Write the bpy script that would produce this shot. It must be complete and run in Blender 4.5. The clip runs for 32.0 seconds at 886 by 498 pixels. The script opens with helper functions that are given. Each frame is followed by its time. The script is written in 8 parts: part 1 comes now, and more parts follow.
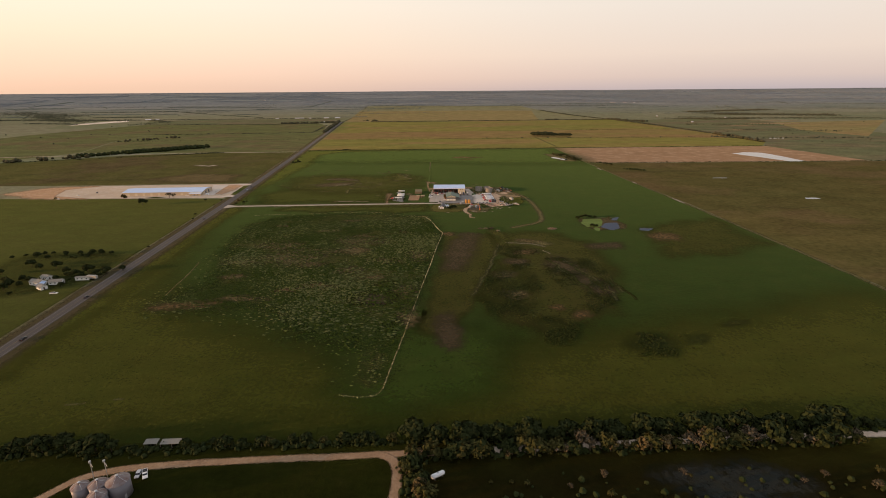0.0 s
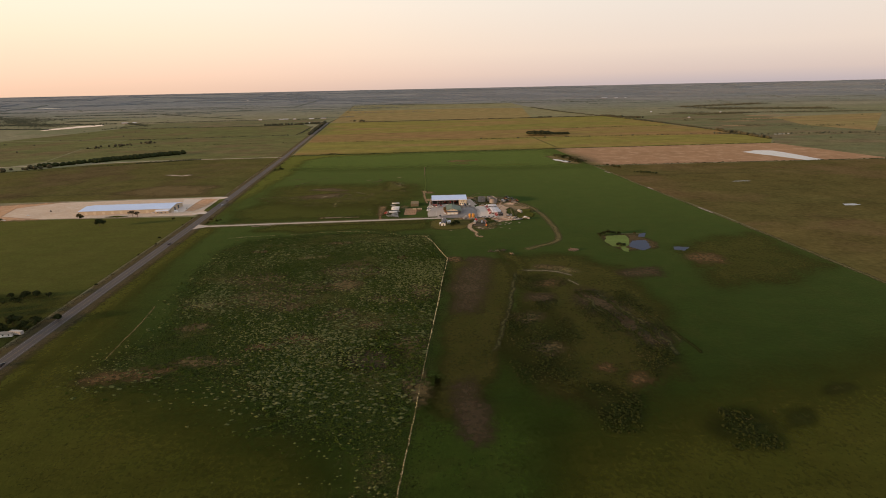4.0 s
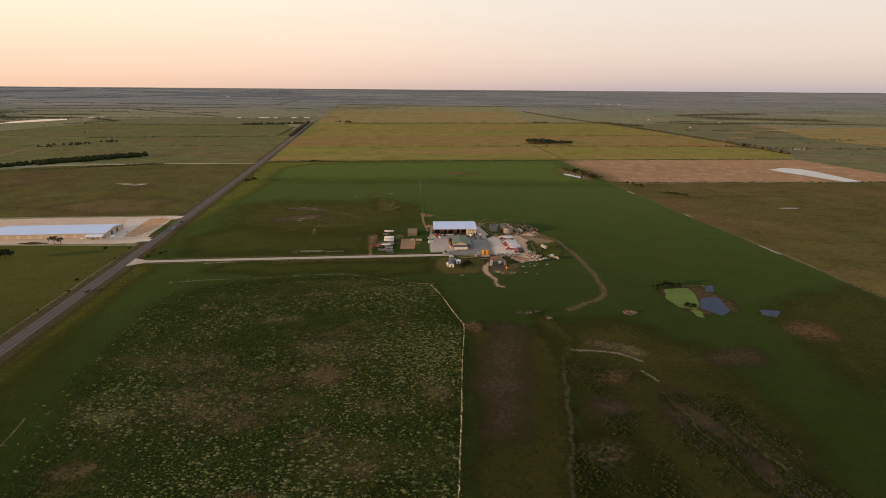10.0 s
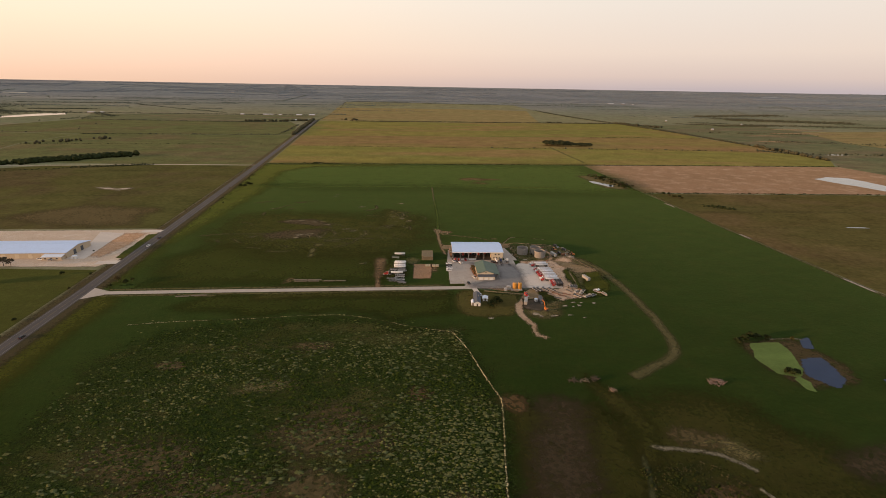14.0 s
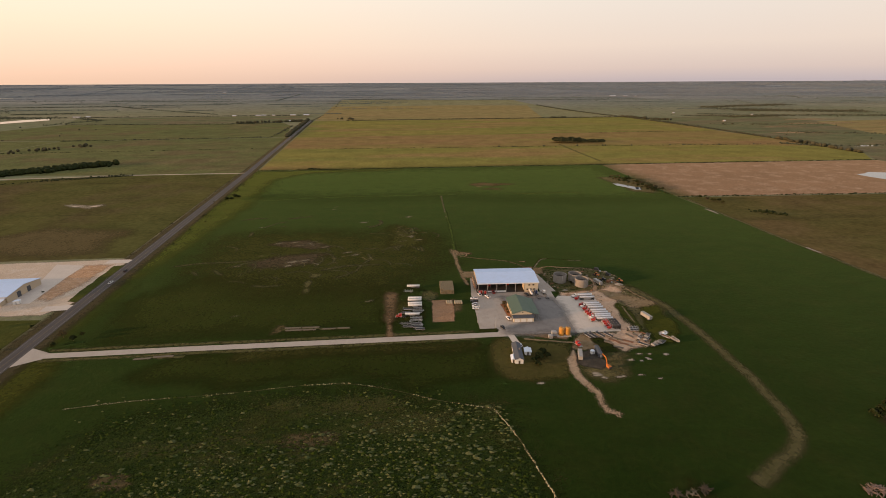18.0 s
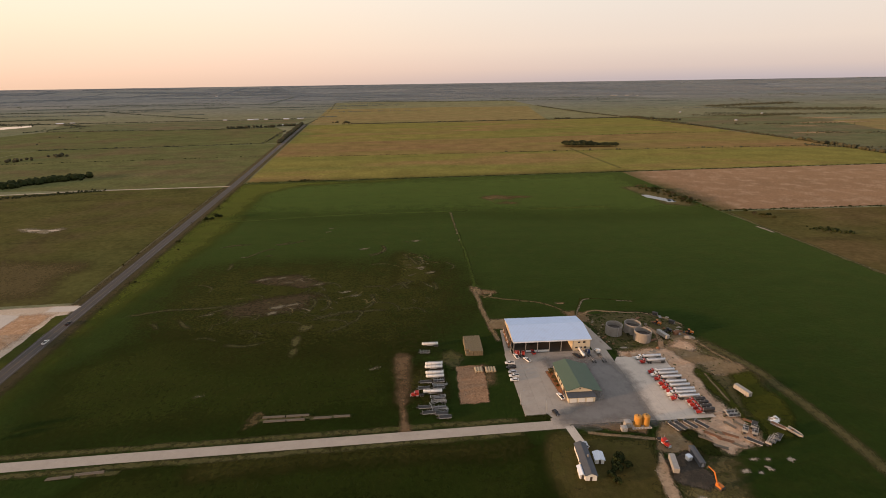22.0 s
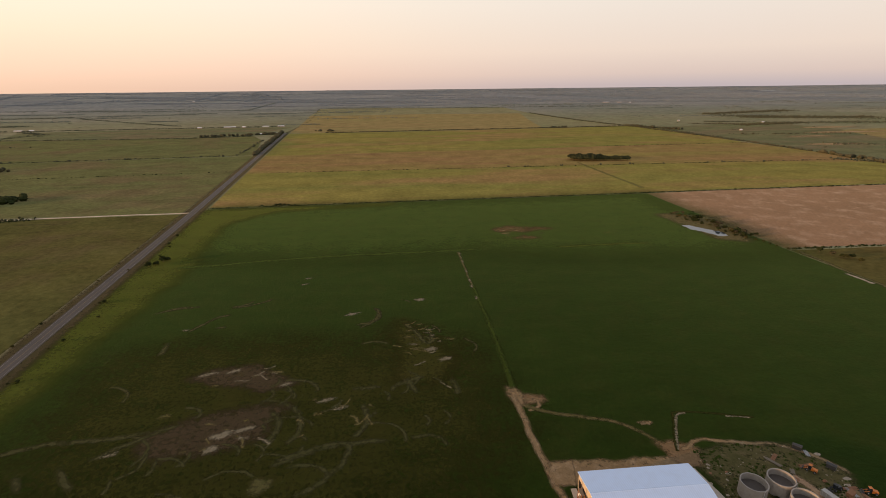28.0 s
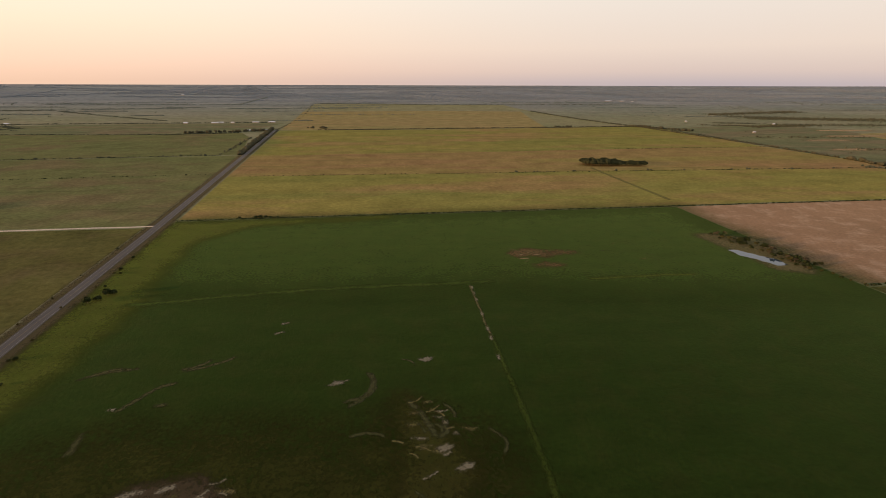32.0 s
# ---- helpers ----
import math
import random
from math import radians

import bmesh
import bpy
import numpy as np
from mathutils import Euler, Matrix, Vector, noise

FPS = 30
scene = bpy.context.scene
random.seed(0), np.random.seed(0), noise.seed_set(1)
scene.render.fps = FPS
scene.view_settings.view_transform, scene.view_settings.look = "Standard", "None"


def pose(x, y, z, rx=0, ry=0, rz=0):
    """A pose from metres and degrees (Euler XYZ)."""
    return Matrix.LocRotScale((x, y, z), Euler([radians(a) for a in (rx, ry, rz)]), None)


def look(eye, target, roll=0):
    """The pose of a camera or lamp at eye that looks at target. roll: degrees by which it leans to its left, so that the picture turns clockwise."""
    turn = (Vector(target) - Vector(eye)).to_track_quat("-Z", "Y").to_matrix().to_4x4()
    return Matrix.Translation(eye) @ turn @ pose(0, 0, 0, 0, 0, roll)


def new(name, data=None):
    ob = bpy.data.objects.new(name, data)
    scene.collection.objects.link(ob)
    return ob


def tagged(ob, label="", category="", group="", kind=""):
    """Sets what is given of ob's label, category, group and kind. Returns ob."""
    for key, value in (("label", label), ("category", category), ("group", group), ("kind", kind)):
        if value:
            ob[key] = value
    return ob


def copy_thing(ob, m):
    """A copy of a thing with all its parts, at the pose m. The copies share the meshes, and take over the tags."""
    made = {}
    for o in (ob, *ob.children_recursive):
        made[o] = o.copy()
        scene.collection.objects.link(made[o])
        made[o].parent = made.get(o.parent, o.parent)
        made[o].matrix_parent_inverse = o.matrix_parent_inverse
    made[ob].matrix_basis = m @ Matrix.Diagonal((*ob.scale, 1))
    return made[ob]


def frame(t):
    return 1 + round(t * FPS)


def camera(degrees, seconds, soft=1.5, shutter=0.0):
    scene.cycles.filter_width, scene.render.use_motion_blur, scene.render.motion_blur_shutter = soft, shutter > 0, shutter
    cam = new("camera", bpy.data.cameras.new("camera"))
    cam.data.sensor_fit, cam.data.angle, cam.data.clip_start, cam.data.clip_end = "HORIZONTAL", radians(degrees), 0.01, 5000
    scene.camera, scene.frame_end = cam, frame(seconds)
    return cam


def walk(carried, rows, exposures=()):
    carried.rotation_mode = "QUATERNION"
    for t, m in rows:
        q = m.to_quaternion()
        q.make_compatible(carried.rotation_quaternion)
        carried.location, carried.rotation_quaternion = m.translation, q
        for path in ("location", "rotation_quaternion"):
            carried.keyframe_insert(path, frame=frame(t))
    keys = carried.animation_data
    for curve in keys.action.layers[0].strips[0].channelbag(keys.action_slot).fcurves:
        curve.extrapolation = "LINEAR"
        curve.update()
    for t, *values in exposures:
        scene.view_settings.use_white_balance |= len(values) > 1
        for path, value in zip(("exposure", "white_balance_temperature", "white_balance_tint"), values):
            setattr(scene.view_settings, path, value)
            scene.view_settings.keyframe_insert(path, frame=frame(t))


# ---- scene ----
# ---- camera and its flight ----
cam = camera(84.5, 32.0, soft=0.9)
PATH = [
    (0, 61.87, -415.12, 153.20, 71.909, 0.397, -0.069),
    (0.5, 60.63, -403.72, 153.13, 71.975, 0.453, -0.172),
    (1, 58.19, -393.45, 153.55, 71.996, 0.294, -0.148),
    (1.5, 56.10, -383.40, 154.46, 71.940, 0.160, -0.122),
    (2, 54.76, -372.64, 155.66, 71.915, 0.266, -0.400),
    (2.5, 52.90, -361.77, 156.60, 71.882, 0.383, -0.837),
    (3, 50.80, -352.02, 156.76, 71.854, 0.611, -1.351),
    (3.5, 48.92, -342.07, 156.64, 71.687, 1.004, -1.575),
    (5.5, 43.01, -297.67, 156.82, 71.537, 1.214, -1.619),
    (6, 41.45, -286.62, 156.90, 71.630, 1.053, -1.784),
    (6.5, 40.12, -275.74, 157.28, 71.609, 1.047, -1.983),
    (7, 38.15, -264.80, 157.64, 71.602, 0.847, -2.241),
    (7.5, 36.34, -254.06, 158.08, 71.613, 0.573, -2.482),
    (8, 34.19, -242.59, 158.30, 71.605, 0.340, -2.544),
    (8.5, 33.02, -230.81, 158.41, 71.607, 0.231, -2.608),
    (9, 31.81, -219.91, 158.44, 71.638, 0.015, -2.659),
    (9.5, 30.14, -209.06, 158.74, 71.640, -0.164, -2.845),
    (10, 28.13, -198.28, 159.04, 71.698, -0.432, -3.091),
    (10.5, 26.19, -187.14, 159.48, 71.743, -0.574, -3.280),
    (11, 24.72, -176.34, 159.82, 71.686, -0.679, -3.444),
    (11.5, 23.96, -165.01, 159.99, 71.603, -0.733, -3.176),
    (12, 23.03, -153.08, 159.97, 71.557, -0.796, -2.957),
    (12.5, 22.26, -141.60, 159.76, 71.504, -0.911, -2.688),
    (13, 21.61, -130.86, 159.10, 71.480, -0.906, -2.393),
    (13.5, 19.55, -119.70, 158.84, 71.457, -1.010, -2.247),
    (14, 17.94, -108.90, 158.89, 71.409, -0.987, -2.303),
    (14.5, 15.61, -98.00, 159.24, 71.327, -0.994, -2.499),
    (16.5, 8.62, -53.78, 159.04, 71.141, -0.454, -2.999),
    (17, 6.16, -42.93, 159.39, 71.038, -0.215, -2.971),
    (17.5, 4.40, -32.93, 159.39, 70.972, 0.095, -2.980),
    (18, 3.07, -21.92, 159.19, 70.944, 0.264, -2.881),
    (18.5, 0.96, -11.29, 159.25, 70.922, 0.267, -2.868),
    (19, 0.00, -0.00, 159.33, 70.905, 0.281, -2.697),
    (19.5, -2.41, 11.02, 159.67, 70.844, 0.362, -2.703),
    (20, -3.97, 22.00, 159.92, 70.787, 0.420, -2.661),
    (20.5, -5.18, 33.13, 160.02, 70.797, 0.618, -2.780),
    (21, -6.49, 45.20, 159.91, 70.801, 0.759, -2.990),
    (21.5, -7.88, 56.68, 159.82, 70.881, 0.848, -3.210),
    (22, -9.30, 68.55, 159.88, 71.023, 0.813, -3.426),
    (22.5, -10.55, 80.28, 159.91, 71.074, 0.759, -3.451),
    (23, -11.53, 91.53, 159.91, 71.101, 0.719, -3.333),
    (23.5, -12.42, 101.76, 160.30, 71.188, 0.663, -3.381),
    (24, -13.77, 112.43, 160.96, 71.172, 0.589, -3.329),
    (24.5, -15.10, 123.17, 161.66, 71.203, 0.661, -3.410),
    (25, -16.16, 134.11, 162.05, 71.307, 0.601, -3.678),
    (25.5, -17.43, 145.28, 162.42, 71.375, 0.446, -4.000),
    (27.5, -21.26, 188.95, 163.50, 71.561, 0.562, -5.034),
    (28, -22.85, 200.45, 163.36, 71.566, 0.553, -5.129),
    (28.5, -24.06, 212.28, 163.39, 71.592, 0.526, -5.175),
    (29, -24.57, 223.74, 163.25, 71.630, 0.435, -5.152),
    (29.5, -25.58, 235.49, 163.28, 71.647, 0.262, -5.311),
    (30, -26.31, 247.62, 163.21, 71.655, 0.055, -5.461),
    (30.5, -27.27, 259.67, 163.08, 71.602, -0.138, -5.642),
    (31, -28.07, 271.05, 162.88, 71.549, -0.238, -5.749),
    (31.5, -27.06, 283.53, 163.62, 71.331, -0.275, -5.783),
    (32, -26.67, 295.09, 164.42, 71.135, -0.186, -5.552),
]

walk(cam, [(t, pose(*row)) for t, *row in PATH])


# ---- sky and sun ----
def lin(r, g, b, a=1.0):
    """Linear colour from 0..255 display values."""
    f = lambda c: c / 12.92 if c <= 0.04045 else ((c + 0.055) / 1.055) ** 2.4
    return (f(r / 255), f(g / 255), f(b / 255), a)


world = bpy.data.worlds.new("evening_sky")
scene.world = world
world.use_nodes = True
wt = world.node_tree
wt.nodes.clear()


def wn(kind, **kw):
    n = wt.nodes.new(kind)
    for k, v in kw.items():
        if k == "operation":
            n.operation = v
        elif k == "blend_type":
            n.blend_type = v
    return n


coord = wn("ShaderNodeTexCoord")
sep = wn("ShaderNodeSeparateXYZ")
wt.links.new(coord.outputs["Generated"], sep.inputs[0])


def sky_ramp(stops):
    n = wn("ShaderNodeValToRGB")
    el = n.color_ramp.elements
    el[0].position, el[0].color = stops[0][0], lin(*stops[0][1])
    el[1].position, el[1].color = stops[-1][0], lin(*stops[-1][1])
    for p, c in stops[1:-1]:
        e = el.new(p)
        e.color = lin(*c)
    wt.links.new(sep.outputs["Z"], n.inputs[0])
    return n


warm = sky_ramp([(0.0, (238, 196, 166)), (0.03, (250, 209, 180)), (0.09, (255, 227, 197)), (0.18, (254, 241, 220)), (0.3, (249, 240, 226)), (0.55, (218, 214, 212)), (1.0, (168, 172, 186))])
cool = sky_ramp([(0.0, (184, 170, 172)), (0.02, (206, 186, 178)), (0.06, (222, 203, 190)), (0.14, (226, 214, 203)), (0.24, (217, 211, 206)), (0.55, (186, 190, 200)), (1.0, (158, 166, 186))])
az = wn("ShaderNodeMapRange")
az.interpolation_type = "SMOOTHSTEP"
az.inputs["From Min"].default_value, az.inputs["From Max"].default_value = 0.62, -0.85
wt.links.new(sep.outputs["X"], az.inputs["Value"])
mixs = wn("ShaderNodeMix")
mixs.data_type = "RGBA"
wt.links.new(az.outputs["Result"], mixs.inputs["Factor"])
wt.links.new(cool.outputs[0], mixs.inputs["A"])
wt.links.new(warm.outputs[0], mixs.inputs["B"])
SUN_EL, SUN_AZ = 6.0, 255.0  # degrees, azimuth clockwise from +y
nish = wn("ShaderNodeTexSky")
nish.sky_type, nish.sun_disc = "NISHITA", False
nish.sun_elevation, nish.sun_rotation = radians(SUN_EL), radians(SUN_AZ)
dim = wn("ShaderNodeMix")
dim.data_type, dim.blend_type = "RGBA", "MULTIPLY"
dim.inputs["Factor"].default_value = 1.0
wt.links.new(nish.outputs[0], dim.inputs["A"])
dim.inputs["B"].default_value = (0.1, 0.1, 0.1, 1)
both = wn("ShaderNodeMix")
both.data_type = "RGBA"
both.inputs["Factor"].default_value = 0.06
wt.links.new(mixs.outputs["Result"], both.inputs["A"])
wt.links.new(dim.outputs["Result"], both.inputs["B"])
bg = wn("ShaderNodeBackground")
bg.inputs["Strength"].default_value = 1.2
wt.links.new(both.outputs["Result"], bg.inputs["Color"])
wt.links.new(bg.outputs[0], wn("ShaderNodeOutputWorld").inputs[0])

sun = bpy.data.lights.new("sun", "SUN")
sun.energy, sun.angle, sun.color = 4.8, radians(2.0), (1.0, 0.58, 0.3)
sun_ob = new("sun", sun)
sd = Vector((math.sin(radians(SUN_AZ)) * math.cos(radians(SUN_EL)), math.cos(radians(SUN_AZ)) * math.cos(radians(SUN_EL)), math.sin(radians(SUN_EL))))
sun_ob.matrix_world = look(sd * 400, (0, 0, 0))


# ---- materials ----
class Nodes:
    """A small node writer on one material."""

    def __init__(self, name):
        self.m = bpy.data.materials.new(name)
        self.m.use_nodes = True
        self.t = self.m.node_tree
        self.t.nodes.clear()
        self.out = self.t.nodes.new("ShaderNodeOutputMaterial")
        self.p = self.t.nodes.new("ShaderNodeBsdfPrincipled")
        self.t.links.new(self.p.outputs[0], self.out.inputs[0])
        self.co = self.t.nodes.new("ShaderNodeTexCoord").outputs["Object"]

    def put(self, value, socket):
        if isinstance(value, bpy.types.NodeSocket):
            self.t.links.new(value, socket)
        else:
            socket.default_value = value

    def at(self, sx, sy, sz, turn=0.0):
        n = self.t.nodes.new("ShaderNodeMapping")
        n.inputs["Scale"].default_value = (sx, sy, sz)
        n.inputs["Rotation"].default_value = (0, 0, turn)
        self.put(self.co, n.inputs["Vector"])
        return n.outputs[0]

    def noise(self, scale, detail=3.0, rough=0.55, vec=None, lo=0.3, hi=0.7, distort=0.0):
        n = self.t.nodes.new("ShaderNodeTexNoise")
        n.inputs["Scale"].default_value, n.inputs["Detail"].default_value, n.inputs["Roughness"].default_value = scale, detail, rough
        n.inputs["Distortion"].default_value = distort
        self.put(vec if vec is not None else self.co, n.inputs["Vector"])
        r = self.t.nodes.new("ShaderNodeMapRange")
        r.inputs["From Min"].default_value, r.inputs["From Max"].default_value = lo, hi
        self.put(n.outputs["Fac"], r.inputs["Value"])
        return r.outputs[0]

    def cells(self, scale, vec=None):
        n = self.t.nodes.new("ShaderNodeTexVoronoi")
        n.inputs["Scale"].default_value = scale
        self.put(vec if vec is not None else self.co, n.inputs["Vector"])
        s = self.t.nodes.new("ShaderNodeSeparateXYZ")
        self.t.links.new(n.outputs["Color"], s.inputs[0])
        return s.outputs[0], s.outputs[1], n.outputs["Distance"]

    def mix(self, fac, a, b, blend="MIX"):
        n = self.t.nodes.new("ShaderNodeMix")
        n.data_type, n.blend_type = "RGBA", blend
        self.put(fac, n.inputs["Factor"])
        for v, k in ((a, "A"), (b, "B")):
            self.put((*v, 1.0) if isinstance(v, tuple) and len(v) == 3 else v, n.inputs[k])
        return n.outputs["Result"]

    def math(self, op, a, b=0.0):
        n = self.t.nodes.new("ShaderNodeMath")
        n.operation = op
        self.put(a, n.inputs[0])
        self.put(b, n.inputs[1])
        return n.outputs[0]

    def shade(self, col, fac, lo, hi):
        """col times a grey from lo to hi by fac."""
        g = self.t.nodes.new("ShaderNodeMapRange")
        g.inputs["To Min"].default_value, g.inputs["To Max"].default_value = lo, hi
        self.put(fac, g.inputs["Value"])
        return self.mix(1.0, col, g.outputs[0], "MULTIPLY")

    def random(self):
        return self.t.nodes.new("ShaderNodeObjectInfo").outputs["Random"]

    def island(self):
        return self.t.nodes.new("ShaderNodeNewGeometry").outputs["Random Per Island"]

    def bump(self, height, strength, dist=0.1):
        n = self.t.nodes.new("ShaderNodeBump")
        n.inputs["Strength"].default_value, n.inputs["Distance"].default_value = strength, dist
        self.put(height, n.inputs["Height"])
        self.t.links.new(n.outputs[0], self.p.inputs["Normal"])

    def done(self, col, rough=0.9, metal=0.0, spec=0.3):
        self.put((*col, 1.0) if isinstance(col, tuple) and len(col) == 3 else col, self.p.inputs["Base Color"])
        self.put(rough, self.p.inputs["Roughness"])
        self.put(metal, self.p.inputs["Metallic"])
        self.p.inputs["Specular IOR Level"].default_value = spec
        return self.m

    def feathered(self, spread=1.1, scale=0.25, edge=0.3):
        """Lets the surface thin out, in ragged tufts, where its fade attribute falls to 0."""
        a = self.t.nodes.new("ShaderNodeAttribute")
        a.attribute_name = "fade"
        n1, n2 = self.noise(scale * 3.6, 3.0, 0.6), self.noise(scale * 0.5, 3.0, 0.5)
        n = self.math("ADD", self.math("MULTIPLY", n1, 0.72), self.math("MULTIPLY", n2, 0.28))
        r = self.t.nodes.new("ShaderNodeMapRange")
        if edge > 0.6:
            v = self.math("MULTIPLY", a.outputs["Fac"], self.math("ADD", self.math("MULTIPLY", n, spread * 1.5), 1.0 - spread * 0.75))
            r.interpolation_type = "SMOOTHSTEP"
            r.inputs["From Min"].default_value, r.inputs["From Max"].default_value = 0.04, 0.95
        else:
            v = self.math("ADD", a.outputs["Fac"], self.math("MULTIPLY", self.math("SUBTRACT", n, 0.5), spread * 1.3))
            r.inputs["From Min"].default_value, r.inputs["From Max"].default_value = 0.5 - edge, 0.5 + edge
        self.put(v, r.inputs["Value"])
        tr = self.t.nodes.new("ShaderNodeBsdfTransparent")
        mx = self.t.nodes.new("ShaderNodeMixShader")
        self.put(r.outputs[0], mx.inputs[0])
        self.t.links.new(tr.outputs[0], mx.inputs[1])
        self.t.links.new(self.p.outputs[0], mx.inputs[2])
        self.t.links.new(mx.outputs[0], self.out.inputs[0])


def turf(name, a, b, c, big=0.012, small=0.35, streak=None, feather=False, turn=0.0, patch=0.5, spread=1.1, gloss=0.9, spec=0.0, sheen=0.09, tint=(0.62, 0.72, 0.26)):
    """Grass or crop: two tones in broad drifts, a third in blotches, fine tuft grain, and rows or swaths where streak is given."""
    n = Nodes(name)
    col = n.mix(n.noise(big, 4.0, 0.6), a, b)
    col = n.mix(n.math("MULTIPLY", n.noise(big * 4.3, 5.0, 0.65, lo=0.45, hi=0.75), patch), col, c)
    if streak:
        col = n.mix(n.math("MULTIPLY", n.noise(1.0, 3.0, 0.6, n.at(*streak, 1, turn), 0.4, 0.62), 0.85), col, c)
        col = n.shade(col, n.noise(1.0, 4.0, 0.7, n.at(streak[0] * 2.3, streak[1] * 2.9, 1, turn), 0.35, 0.65), 0.72, 1.22)
    fine = n.noise(small, 6.0, 0.7)
    col = n.shade(col, fine, 0.78, 1.22)
    col = n.shade(col, n.noise(small * 7, 3.0, 0.7), 0.84, 1.16)
    col = n.shade(col, n.noise(1.0, 5.0, 0.62, n.at(0.03, 0.075, 1, 0.2), 0.32, 0.68), 0.85, 1.15)
    n.bump(fine, 0.4, 0.4)
    if feather:
        n.feathered(spread * 0.8, 0.12, 0.7)
    if sheen:
        n.p.inputs["Sheen Weight"].default_value, n.p.inputs["Sheen Roughness"].default_value = sheen, 0.45
        n.p.inputs["Sheen Tint"].default_value = (*tint, 1.0)
    return n.done(col, gloss, spec=spec)


def bands(name, a, b, c, thin, along=0.0012, across=0.009, turn=0.0):
    """Ripening crop in long uneven bands, with a rusty third tone and thin dark drill lines."""
    n = Nodes(name)
    col = n.mix(n.noise(1.0, 4.0, 0.6, n.at(along, across, 1, turn), 0.38, 0.62), a, b)
    col = n.mix(n.math("MULTIPLY", n.noise(1.0, 5.0, 0.62, n.at(along * 1.5, across * 0.8, 3, turn), 0.49, 0.62), 0.85), col, c)
    col = n.mix(n.math("MULTIPLY", n.noise(1.0, 3.0, 0.55, n.at(along * 0.8, across * 6, 5, turn), 0.6, 0.7), 0.55), col, thin)
    col = n.shade(col, n.noise(0.02, 6.0, 0.68), 0.78, 1.22)
    f = n.noise(0.16, 5.0, 0.7)
    n.bump(f, 0.5, 0.5)
    return n.done(n.shade(col, f, 0.8, 1.2), 0.9, spec=0.0)


def soil(name, a, b, c, big=0.06, small=0.9, feather=True, spread=1.1, rough=0.95, edge=0.3, merge=False):
    """Bare or thinly grown earth; merge lets its rim melt into the grass instead of breaking up in tufts."""
    n = Nodes(name)
    col = n.mix(n.noise(big, 5.0, 0.65), a, b)
    col = n.mix(n.noise(big * 3.1, 5.0, 0.7, lo=0.5, hi=0.72), col, c)
    f = n.noise(small, 6.0, 0.7)
    col = n.shade(col, f, 0.75, 1.25)
    n.bump(f, 0.5, 0.3)
    if feather:
        if merge:
            n.feathered(spread * 0.75, 0.1, 0.75)
        else:
            n.feathered(spread, 0.35, edge)
    n.p.inputs["Sheen Weight"].default_value, n.p.inputs["Sheen Roughness"].default_value = 0.09, 0.45
    n.p.inputs["Sheen Tint"].default_value = (0.72, 0.64, 0.4, 1.0)
    return n.done(col, rough, spec=0.0)


def paint(name, col, rough=0.45, metal=0.0, wear=0.18, grain=0.8, vary=0.0, dirt=(0.16, 0.12, 0.08)):
    """Painted or coated metal with faint dirt and uneven gloss."""
    n = Nodes(name)
    d = n.noise(grain, 5.0, 0.7, lo=0.45, hi=0.8)
    c = n.mix(n.math("MULTIPLY", d, wear), col, dirt)
    if vary:
        c = n.shade(c, n.random(), 1 - vary, 1 + vary)
    n.bump(n.noise(grain * 5, 3.0), 0.08, 0.02)
    return n.done(c, n.math("ADD", n.math("MULTIPLY", d, 0.25), rough), metal)


def leaves(name, a, b, c):
    n = Nodes(name)
    col = n.mix(n.island(), a, b)
    col = n.mix(n.math("MULTIPLY", n.random(), 0.6), col, c)
    col = n.shade(col, n.noise(0.9, 3.0), 0.75, 1.25)
    return n.done(col, 0.85, spec=0.04)


M = {}
# land
n = Nodes("open_country")
v1, v2, vd = n.cells(1.0, n.at(0.0016, 0.0034, 0.002, 0.05))
col = n.mix(v1, (0.187, 0.187, 0.098), (0.24, 0.213, 0.126))
col = n.mix(n.math("MULTIPLY", v2, 0.55), col, (0.145, 0.152, 0.085))
col = n.mix(n.noise(0.011, 5.0, 0.65, lo=0.45, hi=0.7), col, (0.19, 0.165, 0.095))
# Towards the skyline the land's colour turns grey: distance haze put into it.
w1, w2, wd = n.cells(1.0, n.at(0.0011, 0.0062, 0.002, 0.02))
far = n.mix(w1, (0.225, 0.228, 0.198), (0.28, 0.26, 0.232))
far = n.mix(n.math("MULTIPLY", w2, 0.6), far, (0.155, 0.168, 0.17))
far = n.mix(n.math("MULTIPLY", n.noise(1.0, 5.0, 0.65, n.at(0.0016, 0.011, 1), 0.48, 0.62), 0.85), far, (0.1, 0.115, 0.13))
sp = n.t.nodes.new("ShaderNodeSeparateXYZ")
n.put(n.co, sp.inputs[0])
haze_reach = n.t.nodes.new("ShaderNodeMapRange")
haze_reach.interpolation_type = "SMOOTHSTEP"
haze_reach.inputs["From Min"].default_value, haze_reach.inputs["From Max"].default_value = 2400.0, 3900.0
n.put(sp.outputs["Y"], haze_reach.inputs["Value"])
col = n.mix(haze_reach.outputs[0], col, far)
f = n.noise(0.3, 6.0, 0.7)
col = n.shade(n.shade(col, f, 0.75, 1.25), n.noise(0.035, 4.0), 0.8, 1.2)
n.bump(f, 0.5, 0.5)
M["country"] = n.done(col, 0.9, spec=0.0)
M["green"] = turf("young_green_crop", (0.0108, 0.0205, 0.003), (0.0142, 0.0245, 0.0038), (0.025, 0.025, 0.006), patch=0.5, sheen=0.11, tint=(0.52, 0.8, 0.3))
M["lightcrop"] = turf("lighter_green_crop", (0.02, 0.034, 0.005), (0.0245, 0.038, 0.0058), (0.034, 0.037, 0.008), feather=True, spread=0.7, sheen=0.11, tint=(0.52, 0.8, 0.3))
